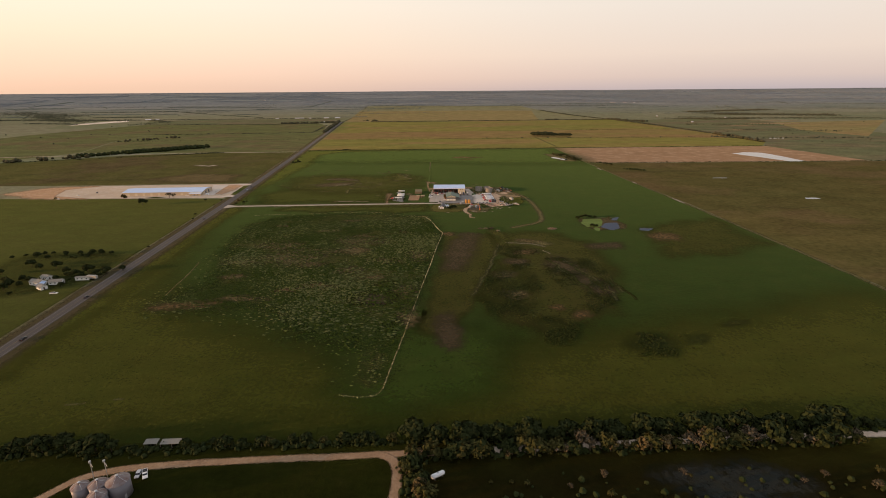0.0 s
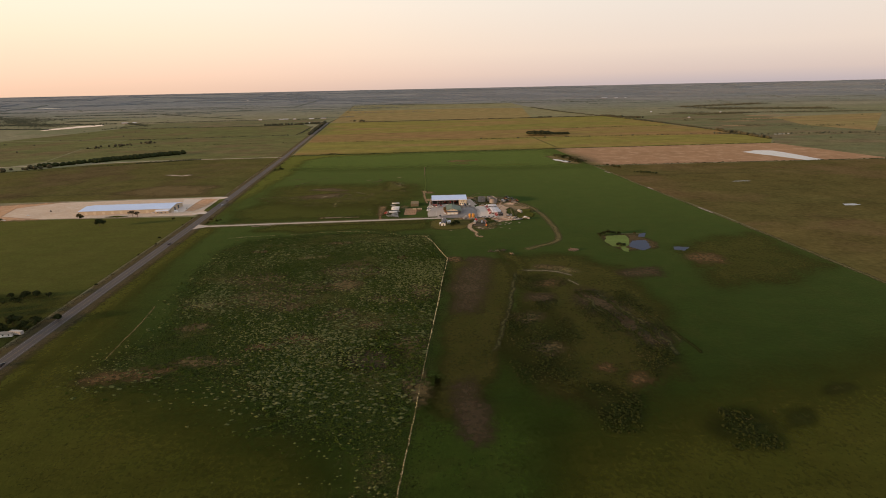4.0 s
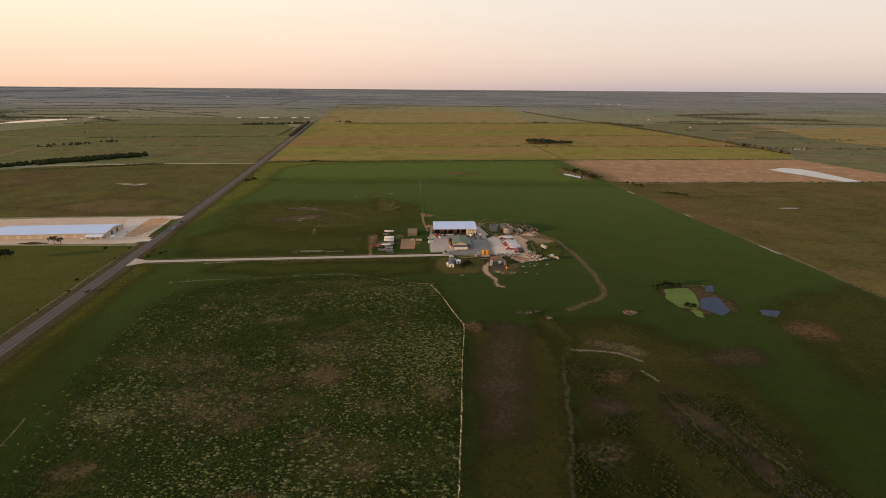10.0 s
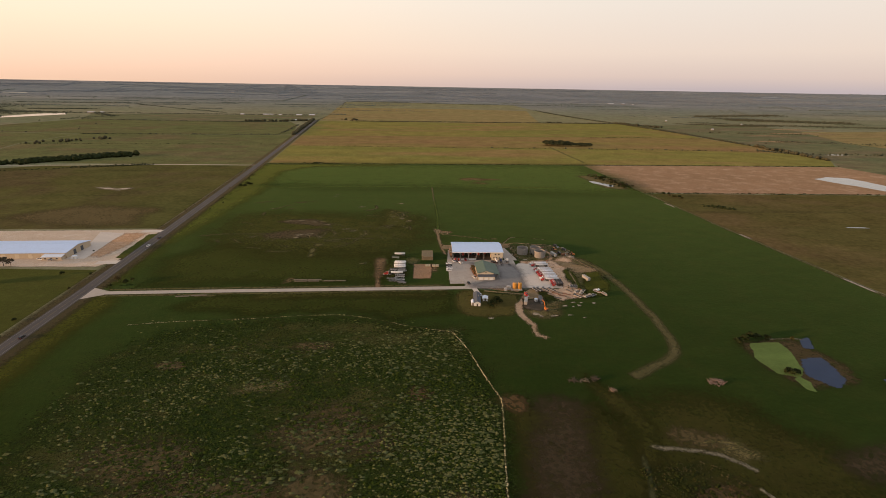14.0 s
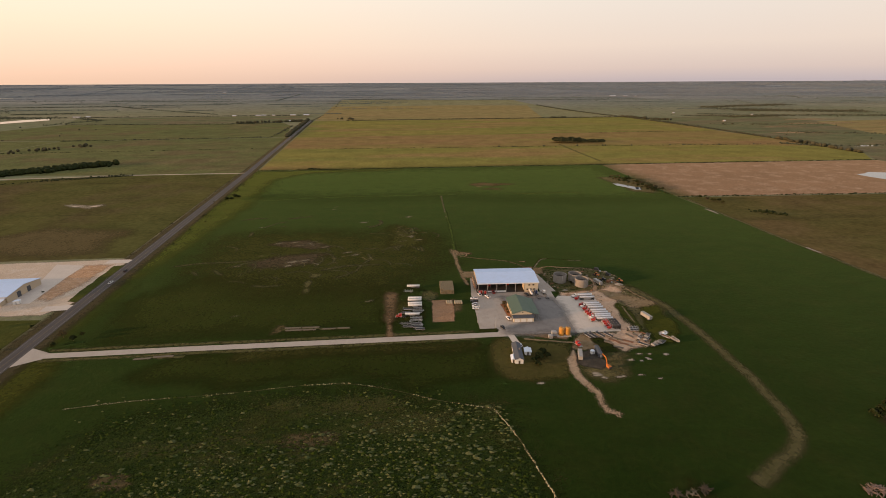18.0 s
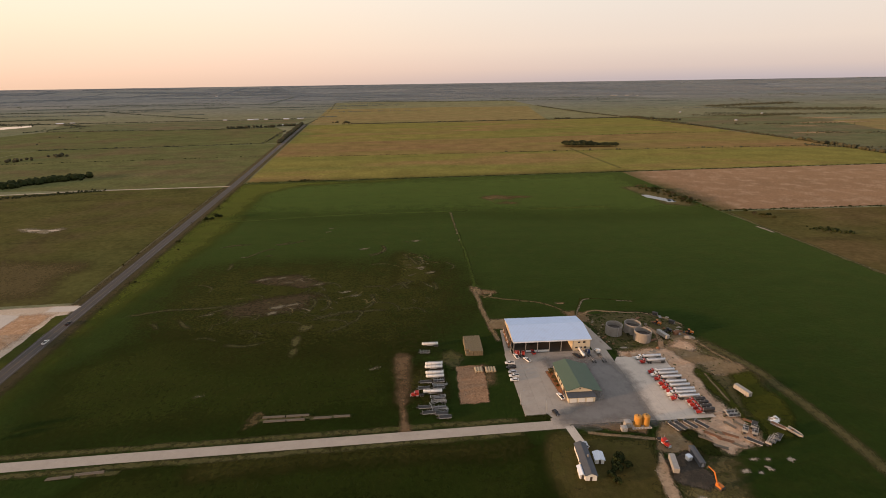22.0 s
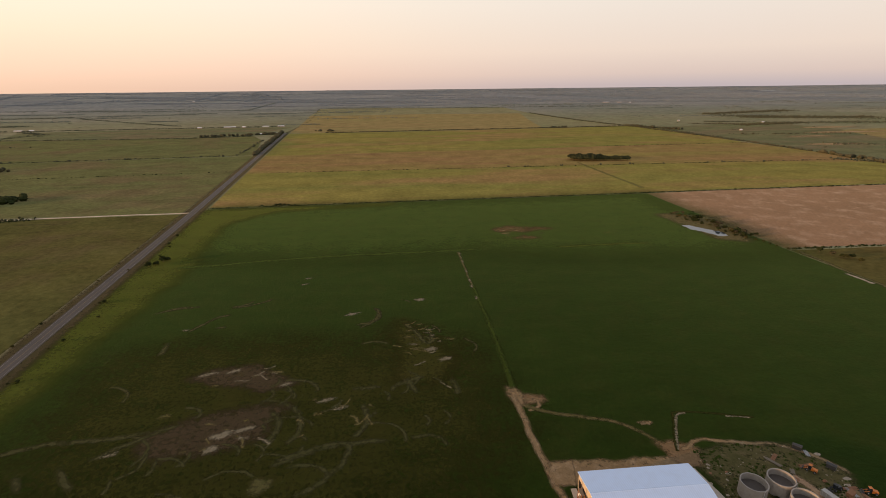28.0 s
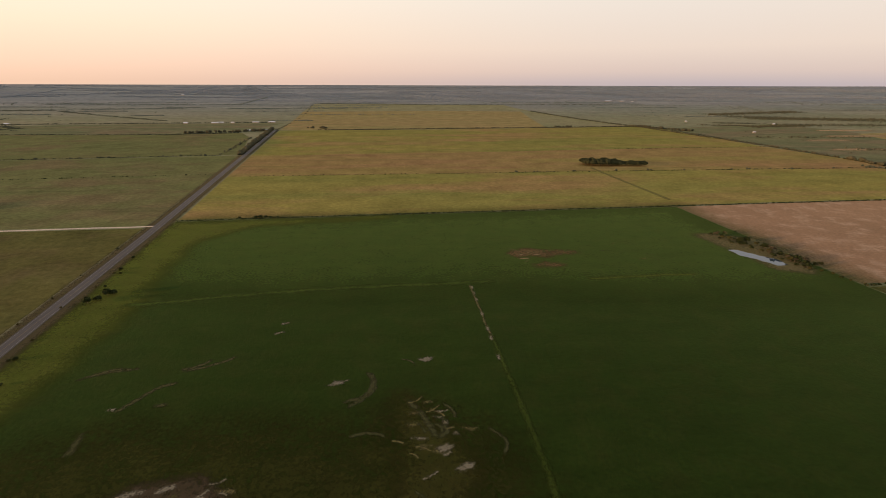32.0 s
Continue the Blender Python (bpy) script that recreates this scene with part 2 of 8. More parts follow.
M["olivegrass"] = turf("olive_meadow_grass", (0.035, 0.038, 0.0058), (0.044, 0.042, 0.007), (0.029, 0.037, 0.005), feather=True, spread=0.8)
M["verge"] = turf("pale_verge_grass", (0.052, 0.062, 0.0095), (0.041, 0.053, 0.008), (0.062, 0.058, 0.014), feather=True, spread=0.7)
n = Nodes("weedy_meadow")
tuft = n.noise(0.42, 5.0, 0.75, lo=0.36, hi=0.64)
col = n.mix(tuft, (0.0074, 0.0138, 0.0019), (0.031, 0.0455, 0.007))
area = n.noise(1.0, 4.0, 0.6, n.at(0.014, 0.036, 1, 0.35), 0.51, 0.6)
col = n.mix(n.math("MULTIPLY", n.math("MULTIPLY", area, n.noise(1.1, 4.0, 0.8, lo=0.42, hi=0.62)), 0.45), col, (0.16, 0.11, 0.05))
col = n.mix(n.math("MULTIPLY", n.noise(0.02, 4.0, 0.6, lo=0.5, hi=0.72), 0.5), col, (0.05, 0.04, 0.012))
col = n.mix(n.math("MULTIPLY", n.noise(1.6, 2.0, 0.6, lo=0.66, hi=0.72), 0.5), col, (0.14, 0.13, 0.05))
n.bump(tuft, 0.9, 0.8)
n.feathered(1.2)
n.p.inputs["Sheen Weight"].default_value, n.p.inputs["Sheen Roughness"].default_value = 0.09, 0.45
n.p.inputs["Sheen Tint"].default_value = (0.62, 0.72, 0.32, 1.0)
M["weeds"] = n.done(col, 0.9, spec=0.0)
M["thin"] = turf("thin_brown_grass", (0.0255, 0.0255, 0.006), (0.033, 0.0285, 0.008), (0.0175, 0.0245, 0.0038), big=0.03, feather=True)
M["mud"] = soil("bare_dark_ground", (0.042, 0.032, 0.014), (0.052, 0.037, 0.019), (0.028, 0.03, 0.007), feather=True, spread=1.4, edge=0.45, merge=True)
M["dry"] = soil("dry_straw_streaks", (0.13, 0.105, 0.045), (0.095, 0.08, 0.032), (0.045, 0.055, 0.01), feather=True, spread=1.6, edge=0.45)
M["faint"] = soil("thin_dry_grass", (0.085, 0.075, 0.032), (0.062, 0.06, 0.022), (0.034, 0.045, 0.007), feather=True, spread=1.5, edge=0.45, merge=True)
M["softdirt"] = soil("trodden_brown_dirt", (0.175, 0.112, 0.06), (0.135, 0.088, 0.045), (0.21, 0.14, 0.08), feather=True, spread=0.9, edge=0.5, merge=True)
M["drivedirt"] = soil("worn_reddish_drive_dirt", (0.15, 0.093, 0.05), (0.11, 0.07, 0.036), (0.19, 0.125, 0.072), feather=True, spread=0.9, edge=0.5, merge=True)
M["brownw"] = soil("brown_grazed_grass", (0.072, 0.053, 0.023), (0.06, 0.047, 0.019), (0.085, 0.064, 0.027), feather=True, spread=1.3, edge=0.5, merge=True)
M["thincrop"] = turf("thin_patchy_crop", (0.0205, 0.022, 0.005), (0.0255, 0.0245, 0.006), (0.016, 0.021, 0.0038), big=0.03, feather=True, spread=1.7)
M["lush"] = turf("dark_lush_crop", (0.0125, 0.0205, 0.003), (0.0155, 0.0225, 0.0038), (0.021, 0.021, 0.0048), feather=True, spread=0.8, sheen=0.1)
M["scuff"] = soil("scuffed_thin_crop", (0.047, 0.047, 0.02), (0.038, 0.04, 0.0155), (0.026, 0.031, 0.008), spread=1.8, edge=0.45, merge=True)
M["baresoil"] = soil("bare_mauve_brown_soil", (0.05, 0.036, 0.022), (0.039, 0.029, 0.0165), (0.025, 0.024, 0.009), big=0.09, spread=1.6, edge=0.45, merge=True)
M["rustgrass"] = soil("rusty_dead_grass", (0.098, 0.057, 0.026), (0.076, 0.047, 0.021), (0.04, 0.036, 0.01), big=0.16, small=0.8, spread=2.0, edge=0.4, merge=True)
M["deadgrass"] = soil("dead_straw_between_weeds", (0.095, 0.068, 0.032), (0.066, 0.05, 0.022), (0.022, 0.027, 0.006), big=0.16, small=0.7, spread=2.2, edge=0.45, merge=True)
M["darkturf"] = turf("dark_rank_grass", (0.0125, 0.018, 0.0035), (0.019, 0.021, 0.005), (0.027, 0.021, 0.008), big=0.05, feather=True, spread=0.9)
M["greybox"] = paint("weathered_pale_grey_paint", (0.32, 0.3, 0.275), 0.5, 0.0, 0.35)
M["palemud"] = soil("pale_cracked_mud", (0.19, 0.165, 0.115), (0.13, 0.112, 0.076), (0.055, 0.05, 0.024), feather=True, spread=1.8, edge=0.35)
M["yardgrass"] = turf("worn_olive_house_grass", (0.064, 0.05, 0.016), (0.052, 0.046, 0.013), (0.076, 0.055, 0.023), big=0.05, feather=True, spread=0.6)
M["pathpale"] = soil("pale_scuffed_dirt", (0.4, 0.285, 0.19), (0.3, 0.21, 0.135), (0.13, 0.1, 0.05), big=0.16, small=0.7, spread=0.6, edge=0.35)
M["brokenpath"] = soil("broken_pale_dirt", (0.38, 0.265, 0.17), (0.29, 0.195, 0.12), (0.15, 0.115, 0.05), big=0.12, small=0.7, spread=1.2, edge=0.35)
M["yellow"] = bands("ripe_yellow_crop", (0.228, 0.186, 0.05), (0.184, 0.168, 0.045), (0.26, 0.162, 0.066), (0.135, 0.115, 0.038))
M["tan"] = bands("tan_crop_stubble", (0.22, 0.17, 0.054), (0.242, 0.155, 0.062), (0.25, 0.142, 0.066), (0.14, 0.112, 0.042))
M["rust"] = bands("rusty_stubble", (0.265, 0.18, 0.078), (0.25, 0.192, 0.078), (0.215, 0.186, 0.07), (0.16, 0.13, 0.06), 0.001, 0.006)
M["yg"] = bands("yellow_green_pasture", (0.215, 0.196, 0.098), (0.19, 0.184, 0.092), (0.235, 0.186, 0.105), (0.145, 0.14, 0.07), 0.001, 0.006)
M["pasture_w"] = bands("olive_pasture", (0.14, 0.133, 0.052), (0.121, 0.123, 0.047), (0.148, 0.113, 0.055), (0.094, 0.09, 0.038), 0.003, 0.008, 0.1)
M["pasture_n"] = bands("warm_brown_pasture", (0.105, 0.09, 0.029), (0.087, 0.082, 0.026), (0.1, 0.072, 0.033), (0.06, 0.053, 0.021), 0.004, 0.007, 0.1)
M["pasture_g"] = turf("green_pasture", (0.035, 0.041, 0.0085), (0.042, 0.043, 0.01), (0.05, 0.043, 0.0135), big=0.01, small=0.25)
M["range"] = bands("pale_rangeland", (0.155, 0.145, 0.07), (0.128, 0.13, 0.064), (0.17, 0.13, 0.073), (0.1, 0.092, 0.05), 0.002, 0.008, 0.05)
M["pasture_e"] = bands("brown_olive_pasture", (0.106, 0.083, 0.028), (0.092, 0.079, 0.026), (0.126, 0.086, 0.037), (0.074, 0.06, 0.023), 0.003, 0.01, 0.05)
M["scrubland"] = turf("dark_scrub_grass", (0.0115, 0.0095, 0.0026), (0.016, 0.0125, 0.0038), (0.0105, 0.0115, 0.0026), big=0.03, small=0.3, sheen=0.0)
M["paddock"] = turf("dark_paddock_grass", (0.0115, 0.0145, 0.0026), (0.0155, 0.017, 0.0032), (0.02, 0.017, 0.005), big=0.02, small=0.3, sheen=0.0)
M["pink"] = soil("ploughed_reddish_soil", (0.265, 0.15, 0.088), (0.2, 0.113, 0.066), (0.36, 0.235, 0.155), big=0.012, small=0.3, feather=False)
M["barerange"] = soil("bare_range_soil", (0.26, 0.17, 0.1), (0.2, 0.135, 0.075), (0.14, 0.12, 0.05), big=0.02, small=0.3, spread=1.4, edge=0.4)
M["trackline"] = soil("worn_crop_line", (0.115, 0.11, 0.03), (0.1, 0.1, 0.026), (0.14, 0.12, 0.036), spread=0.6, edge=0.5)
M["hook"] = soil("pale_dry_track", (0.09, 0.078, 0.034), (0.068, 0.061, 0.025), (0.04, 0.042, 0.012), spread=0.9, edge=0.5, merge=True)
M["bog"] = soil("dark_boggy_ground", (0.02, 0.024, 0.024), (0.015, 0.017, 0.014), (0.022, 0.02, 0.012), spread=1.4, edge=0.4, merge=True)
M["cropdim"] = turf("dull_crop_line", (0.027, 0.038, 0.0062), (0.024, 0.034, 0.0056), (0.033, 0.039, 0.008), feather=True, spread=1.4, sheen=0.11, tint=(0.52, 0.8, 0.3))
M["cropline"] = turf("paler_crop_line", (0.045, 0.058, 0.01), (0.038, 0.052, 0.009), (0.05, 0.055, 0.012), feather=True, spread=1.0)
M["dirt"] = soil("packed_tan_dirt", (0.21, 0.145, 0.08), (0.16, 0.112, 0.06), (0.27, 0.2, 0.125), spread=1.2, edge=0.4, merge=True)
M["sand"] = soil("pale_pinkish_bare_dirt", (0.52, 0.345, 0.225), (0.41, 0.26, 0.165), (0.58, 0.43, 0.31), big=0.07, small=0.6, spread=0.55, edge=0.35)
M["redirt"] = soil("reddish_bare_dirt", (0.47, 0.28, 0.16), (0.36, 0.205, 0.115), (0.54, 0.37, 0.25), small=0.6, spread=1.2, edge=0.4)
M["haypad"] = soil("hay_strewn_orange_dirt", (0.31, 0.18, 0.104), (0.25, 0.142, 0.08), (0.38, 0.25, 0.155), big=0.2, small=1.1, spread=1.0, edge=0.4)
M["tankground"] = soil("trampled_olive_dirt", (0.085, 0.07, 0.03), (0.06, 0.056, 0.02), (0.12, 0.09, 0.046), big=0.08, spread=1.3, edge=0.45, merge=True)
M["dirt_heap"] = soil("orange_earth", (0.4, 0.24, 0.14), (0.33, 0.2, 0.12), (0.44, 0.3, 0.2), big=0.3, feather=False)
M["mulch"] = soil("rusty_bark_mulch", (0.33, 0.14, 0.065), (0.25, 0.1, 0.048), (0.38, 0.19, 0.1), big=0.4, small=2.0, spread=0.5, edge=0.3)
M["lane"] = soil("gravel_lane", (0.31, 0.2, 0.12), (0.25, 0.16, 0.095), (0.35, 0.245, 0.16), spread=0.5)
M["gravel"] = soil("crushed_stone_lot", (0.5, 0.395, 0.3), (0.44, 0.335, 0.245), (0.55, 0.46, 0.37), big=0.03, feather=True, spread=0.35)
M["palerubble"] = soil("crushed_pale_rubble", (0.33, 0.28, 0.22), (0.25, 0.205, 0.16), (0.39, 0.34, 0.28), big=0.4, small=2.0, spread=1.0)
M["thinrubble"] = soil("thin_rubble_in_grass", (0.26, 0.215, 0.15), (0.18, 0.15, 0.1), (0.08, 0.078, 0.03), big=0.4, small=2.0, spread=1.8, edge=0.4)
M["darkpit"] = soil("dark_wet_fill", (0.036, 0.033, 0.028), (0.055, 0.047, 0.038), (0.1, 0.08, 0.06), spread=0.6)


def pavement_mat(name, a, b, c, joints=None):
    n = Nodes(name)
    col = n.mix(n.noise(0.07, 5.0, 0.65), a, b)
    col = n.mix(n.math("MULTIPLY", n.noise(0.22, 6.0, 0.7, lo=0.5, hi=0.75), 0.6), col, c)
    f = n.noise(2.5, 5.0, 0.7)
    col = n.shade(col, f, 0.88, 1.12)
    n.bump(f, 0.2, 0.02)
    return n, col


n, col = pavement_mat("yard_concrete", (0.4, 0.338, 0.276), (0.34, 0.284, 0.229), (0.25, 0.203, 0.165))
M["concrete"] = n.done(col, 0.85)
n, col = pavement_mat("pale_new_concrete", (0.57, 0.485, 0.4), (0.5, 0.425, 0.35), (0.42, 0.345, 0.285))
M["newconcrete"] = n.done(col, 0.85)
n, col = pavement_mat("worn_driveway_concrete", (0.43, 0.36, 0.292), (0.37, 0.31, 0.25), (0.3, 0.242, 0.195))
M["driveconc"] = n.done(col, 0.85)
n, col = pavement_mat("oil_darkened_concrete", (0.17, 0.155, 0.14), (0.2, 0.182, 0.165), (0.145, 0.132, 0.12))
n.feathered(0.35, 0.06, 0.5)
M["stain"] = n.done(col, 0.8)
n, col = pavement_mat("highway_asphalt", (0.06, 0.05, 0.045), (0.071, 0.059, 0.052), (0.047, 0.04, 0.035))
M["asphalt"] = n.done(n.shade(col, n.noise(1.0, 3.0, 0.5, n.at(0.9, 0.01, 1, 0.05)), 0.8, 1.2), 0.85)
# Concrete darkened in colour for the shade inside the shed.
M["shade_floor"] = paint("shade_dark_concrete", (0.075, 0.066, 0.058), 0.75, 0.0, 0.4)
M["shoulder"] = soil("gravel_shoulder", (0.046, 0.037, 0.02), (0.036, 0.031, 0.015), (0.032, 0.033, 0.01), spread=0.8, edge=0.45, merge=True)
M["line_w"] = paint("white_road_paint", (0.2, 0.18, 0.16), 0.7, wear=0.5)
M["line_y"] = paint("yellow_road_paint", (0.16, 0.11, 0.05), 0.7, wear=0.5)


def water_mat(name, col, rough, grain=0.4, spec=0.5):
    n = Nodes(name)
    n.bump(n.noise(grain, 3.0), 0.02, 0.05)
    c = n.mix(n.noise(grain * 0.3, 4.0), col, tuple(v * 0.8 for v in col))
    return n.done(c, rough, spec=spec)


M["water"] = water_mat("still_pond_water", (0.03, 0.045, 0.06), 0.06)
M["bluewater"] = water_mat("blue_pond_water", (0.014, 0.03, 0.07), 0.5, 0.4, 0.18)
M["algae"] = turf("floating_pond_algae", (0.092, 0.135, 0.038), (0.11, 0.155, 0.046), (0.062, 0.1, 0.026), big=0.08, small=1.0)
# building and machine surfaces


def sheet_metal(name, col, rough, metal, pitch, axis, wear=0.15):
    """Ribbed metal sheet with ribs pitch metres apart along the given axis."""
    n = Nodes(name)
    w = n.t.nodes.new("ShaderNodeTexWave")
    w.bands_direction = axis
    w.inputs["Scale"].default_value = 0.314 / pitch
    n.put(n.co, w.inputs["Vector"])
    d = n.noise(0.25, 5.0, 0.7, lo=0.45, hi=0.8)
    c = n.mix(n.math("MULTIPLY", d, wear), col, (0.3, 0.27, 0.25))
    c = n.shade(c, w.outputs["Fac"], 0.96, 1.03)
    n.bump(w.outputs["Fac"], 0.2, 0.04)
    return n.done(c, n.math("ADD", n.math("MULTIPLY", d, 0.2), rough), metal)


M["roof_blue"] = sheet_metal("pale_blue_metal_roofing", (0.47, 0.58, 0.77), 0.55, 0.0, 0.9, "X")
M["roof_white"] = sheet_metal("white_metal_roofing", (0.62, 0.66, 0.72), 0.5, 0.0, 0.9, "X")
M["roof_green"] = sheet_metal("green_metal_roofing", (0.07, 0.106, 0.068), 0.5, 0.0, 0.6, "Y", 0.1)
M["roof_grey"] = sheet_metal("dark_grey_roofing", (0.07, 0.075, 0.085), 0.7, 0.0, 0.5, "Y")
M["wall_tan"] = sheet_metal("tan_metal_siding", (0.46, 0.37, 0.26), 0.6, 0.0, 0.6, "X")
M["wall_cream"] = sheet_metal("cream_metal_siding", (0.55, 0.47, 0.34), 0.6, 0.0, 0.6, "X")
M["wall_drab"] = sheet_metal("drab_tan_siding", (0.3, 0.245, 0.19), 0.6, 0.0, 0.6, "X")
M["wall_white"] = sheet_metal("white_siding", (0.68, 0.66, 0.62), 0.6, 0.0, 0.3, "Z")
M["brown"] = paint("dark_brown_trim", (0.06, 0.045, 0.035), 0.6)
M["steel"] = paint("grey_steel_frame", (0.3, 0.3, 0.3), 0.5, 0.3)
M["galv"] = paint("weathered_galvanised_steel", (0.5, 0.5, 0.5), 0.4, 0.5, 0.35)
M["binsteel"] = sheet_metal("corrugated_bin_steel", (0.17, 0.16, 0.175), 0.5, 0.2, 0.25, "Z", 0.35)
M["binroof"] = paint("rust_stained_bin_roof", (0.2, 0.165, 0.155), 0.5, 0.2, 1.2, 0.45, dirt=(0.13, 0.05, 0.028))
M["dullroof"] = paint("dull_grey_sheet_roof", (0.2, 0.19, 0.165), 0.6, 0.1, 0.4)
M["glass"] = paint("dark_window_glass", (0.02, 0.024, 0.03), 0.08, 0.0, 0.05)
M["white"] = paint("white_vehicle_paint", (0.72, 0.7, 0.67), 0.35, vary=0.06)
M["silver"] = paint("silver_paint", (0.45, 0.46, 0.48), 0.3, 0.4, vary=0.1)
M["tankmetal"] = paint("polished_tank_aluminium", (0.66, 0.66, 0.67), 0.32, 0.55, 0.2, vary=0.08)
M["tankwhite"] = paint("white_tank_paint", (0.72, 0.71, 0.69), 0.4, 0.0, 0.22, vary=0.06)
M["tankblack"] = paint("black_tank_paint", (0.035, 0.035, 0.038), 0.35, 0.0, 0.3)
M["red"] = paint("red_cab_paint", (0.36, 0.028, 0.02), 0.35, vary=0.2)
M["orange"] = paint("orange_machine_paint", (0.5, 0.15, 0.025), 0.45)
M["tankyellow"] = paint("amber_poly_tank", (0.5, 0.235, 0.045), 0.5)
M["black"] = paint("black_vehicle_paint", (0.018, 0.018, 0.02), 0.3)
M["bluecar"] = paint("dark_blue_vehicle_paint", (0.03, 0.05, 0.12), 0.3)
M["rubber"] = paint("tyre_rubber", (0.022, 0.021, 0.02), 0.85)
M["chassis"] = paint("dark_chassis_steel", (0.045, 0.042, 0.04), 0.7)
M["lamp_red"] = paint("red_tail_lens", (0.4, 0.02, 0.02), 0.3)
M["lamp_clear"] = paint("clear_head_lens", (0.7, 0.7, 0.68), 0.15)
M["tanks_conc"] = paint("weathered_tank_concrete", (0.25, 0.225, 0.2), 0.85, 0.0, 0.5, 0.5)
M["inner"] = paint("dark_tank_lining", (0.075, 0.062, 0.052), 0.9, 0.0, 0.4)
M["bale"] = soil("weathered_hay", (0.2, 0.16, 0.1), (0.165, 0.132, 0.085), (0.25, 0.2, 0.13), big=0.4, small=3.0, feather=False)
M["baleround"] = soil("pale_wrapped_hay", (0.42, 0.35, 0.24), (0.36, 0.29, 0.195), (0.47, 0.4, 0.29), big=0.6, small=3.0, feather=False)
M["rust_scrap"] = paint("rusty_scrap", (0.2, 0.09, 0.045), 0.85, 0.0, 0.6, 1.5)
M["timber"] = paint("grey_timber", (0.15, 0.122, 0.09), 0.85, 0.0, 0.5, 2.0)
M["stone"] = soil("pale_rubble", (0.31, 0.255, 0.2), (0.24, 0.2, 0.155), (0.38, 0.32, 0.265), big=0.5, small=2.0, feather=False)
M["brush"] = paint("pinkish_dead_branches", (0.22, 0.15, 0.115), 0.9, 0.0, 0.5, 1.5, vary=0.4)
M["bark"] = soil("tree_bark", (0.09, 0.07, 0.05), (0.065, 0.05, 0.038), (0.12, 0.095, 0.07), big=1.0, small=6.0, feather=False)
M["leaf_dark"] = leaves("dark_oak_leaves", (0.017, 0.024, 0.008), (0.033, 0.037, 0.012), (0.022, 0.029, 0.01))
M["leaf_olive"] = leaves("olive_mesquite_leaves", (0.04, 0.04, 0.012), (0.07, 0.06, 0.02), (0.034, 0.036, 0.01))
M["leaf_dry"] = leaves("dry_tawny_leaves", (0.12, 0.085, 0.036), (0.085, 0.066, 0.028), (0.07, 0.052, 0.024))
M["leaf_bare"] = leaves("thin_grey_twigs", (0.09, 0.072, 0.045), (0.065, 0.055, 0.034), (0.075, 0.058, 0.038))
M["leaf_belt"] = leaves("dull_brown_green_leaves", (0.05, 0.05, 0.028), (0.075, 0.066, 0.036), (0.06, 0.055, 0.032))
M["leaf_mid"] = leaves("grey_green_leaves", (0.03, 0.036, 0.016), (0.052, 0.054, 0.026), (0.038, 0.042, 0.02))
# Leaf colour of far woods is paled to imitate haze.
M["haze_wood"] = leaves("haze_paled_woodland", (0.1, 0.115, 0.095), (0.14, 0.15, 0.125), (0.115, 0.13, 0.112))
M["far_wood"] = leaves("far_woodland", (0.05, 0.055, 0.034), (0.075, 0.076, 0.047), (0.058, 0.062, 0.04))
# Skyline trees get a blue-grey leaf colour in place of aerial haze.
M["ridge_wood"] = leaves("haze_blue_woodland", (0.15, 0.175, 0.195), (0.195, 0.21, 0.22), (0.17, 0.19, 0.205))
M["tuft_pale"] = leaves("pale_seeding_weeds", (0.088, 0.1, 0.032), (0.17, 0.156, 0.078), (0.062, 0.078, 0.019))
M["tuft_silver"] = leaves("grey_green_broad_weeds", (0.05, 0.064, 0.02), (0.1, 0.105, 0.045), (0.036, 0.05, 0.012))
M["tuft_tawny"] = leaves("tawny_dead_weeds", (0.04, 0.036, 0.014), (0.058, 0.048, 0.021), (0.03, 0.03, 0.009))
M["tuft_scrub"] = leaves("dark_olive_scrub", (0.016, 0.022, 0.005), (0.027, 0.03, 0.0075), (0.02, 0.025, 0.0055))
M["tuft_straw"] = leaves("straw_grass", (0.36, 0.31, 0.19), (0.46, 0.4, 0.26), (0.3, 0.26, 0.15))
M["tuft_dark"] = leaves("dark_weed_clumps", (0.019, 0.032, 0.0044), (0.036, 0.05, 0.007), (0.026, 0.039, 0.0054))


# ---- builders ----
rng = random.Random(7)
LAID = []


def lift(level, pts, grow=0.0):
    """Each sheet laid on the ground gets a height that no sheet below or above it has, so that no two share a plane."""
    x0, x1 = min(p[0] for p in pts) - grow, max(p[0] for p in pts) + grow
    y0, y1 = min(p[1] for p in pts) - grow, max(p[1] for p in pts) + grow
    taken = {q[4] for q in LAID if q[0] < x1 and q[1] > x0 and q[2] < y1 and q[3] > y0}
    step = round(level / 0.0008)
    while step in taken:
        step += 1
    LAID.append((x0, x1, y0, y1, step))
    return step * 0.0008


def rise(y):
    """The land is level, and climbs to a far ridge on the skyline."""
    u = max(0.0, (y - 2200.0) / 2320.0)
    return 141.0 * u * u


def mesh_of(name, bm, material, smooth=False):
    me = bpy.data.meshes.new(name)
    bm.normal_update()
    bm.to_mesh(me)
    bm.free()
    for m in material if isinstance(material, (list, tuple)) else [material]:
        me.materials.append(m)
    if smooth:
        me.shade_smooth()
    return me


def part(name, bm, material, parent, label="", m=None, smooth=False):
    ob = new(name, mesh_of(name, bm, material, smooth))
    ob.parent = parent
    if m is not None:
        ob.matrix_basis = m
    return tagged(ob, label)


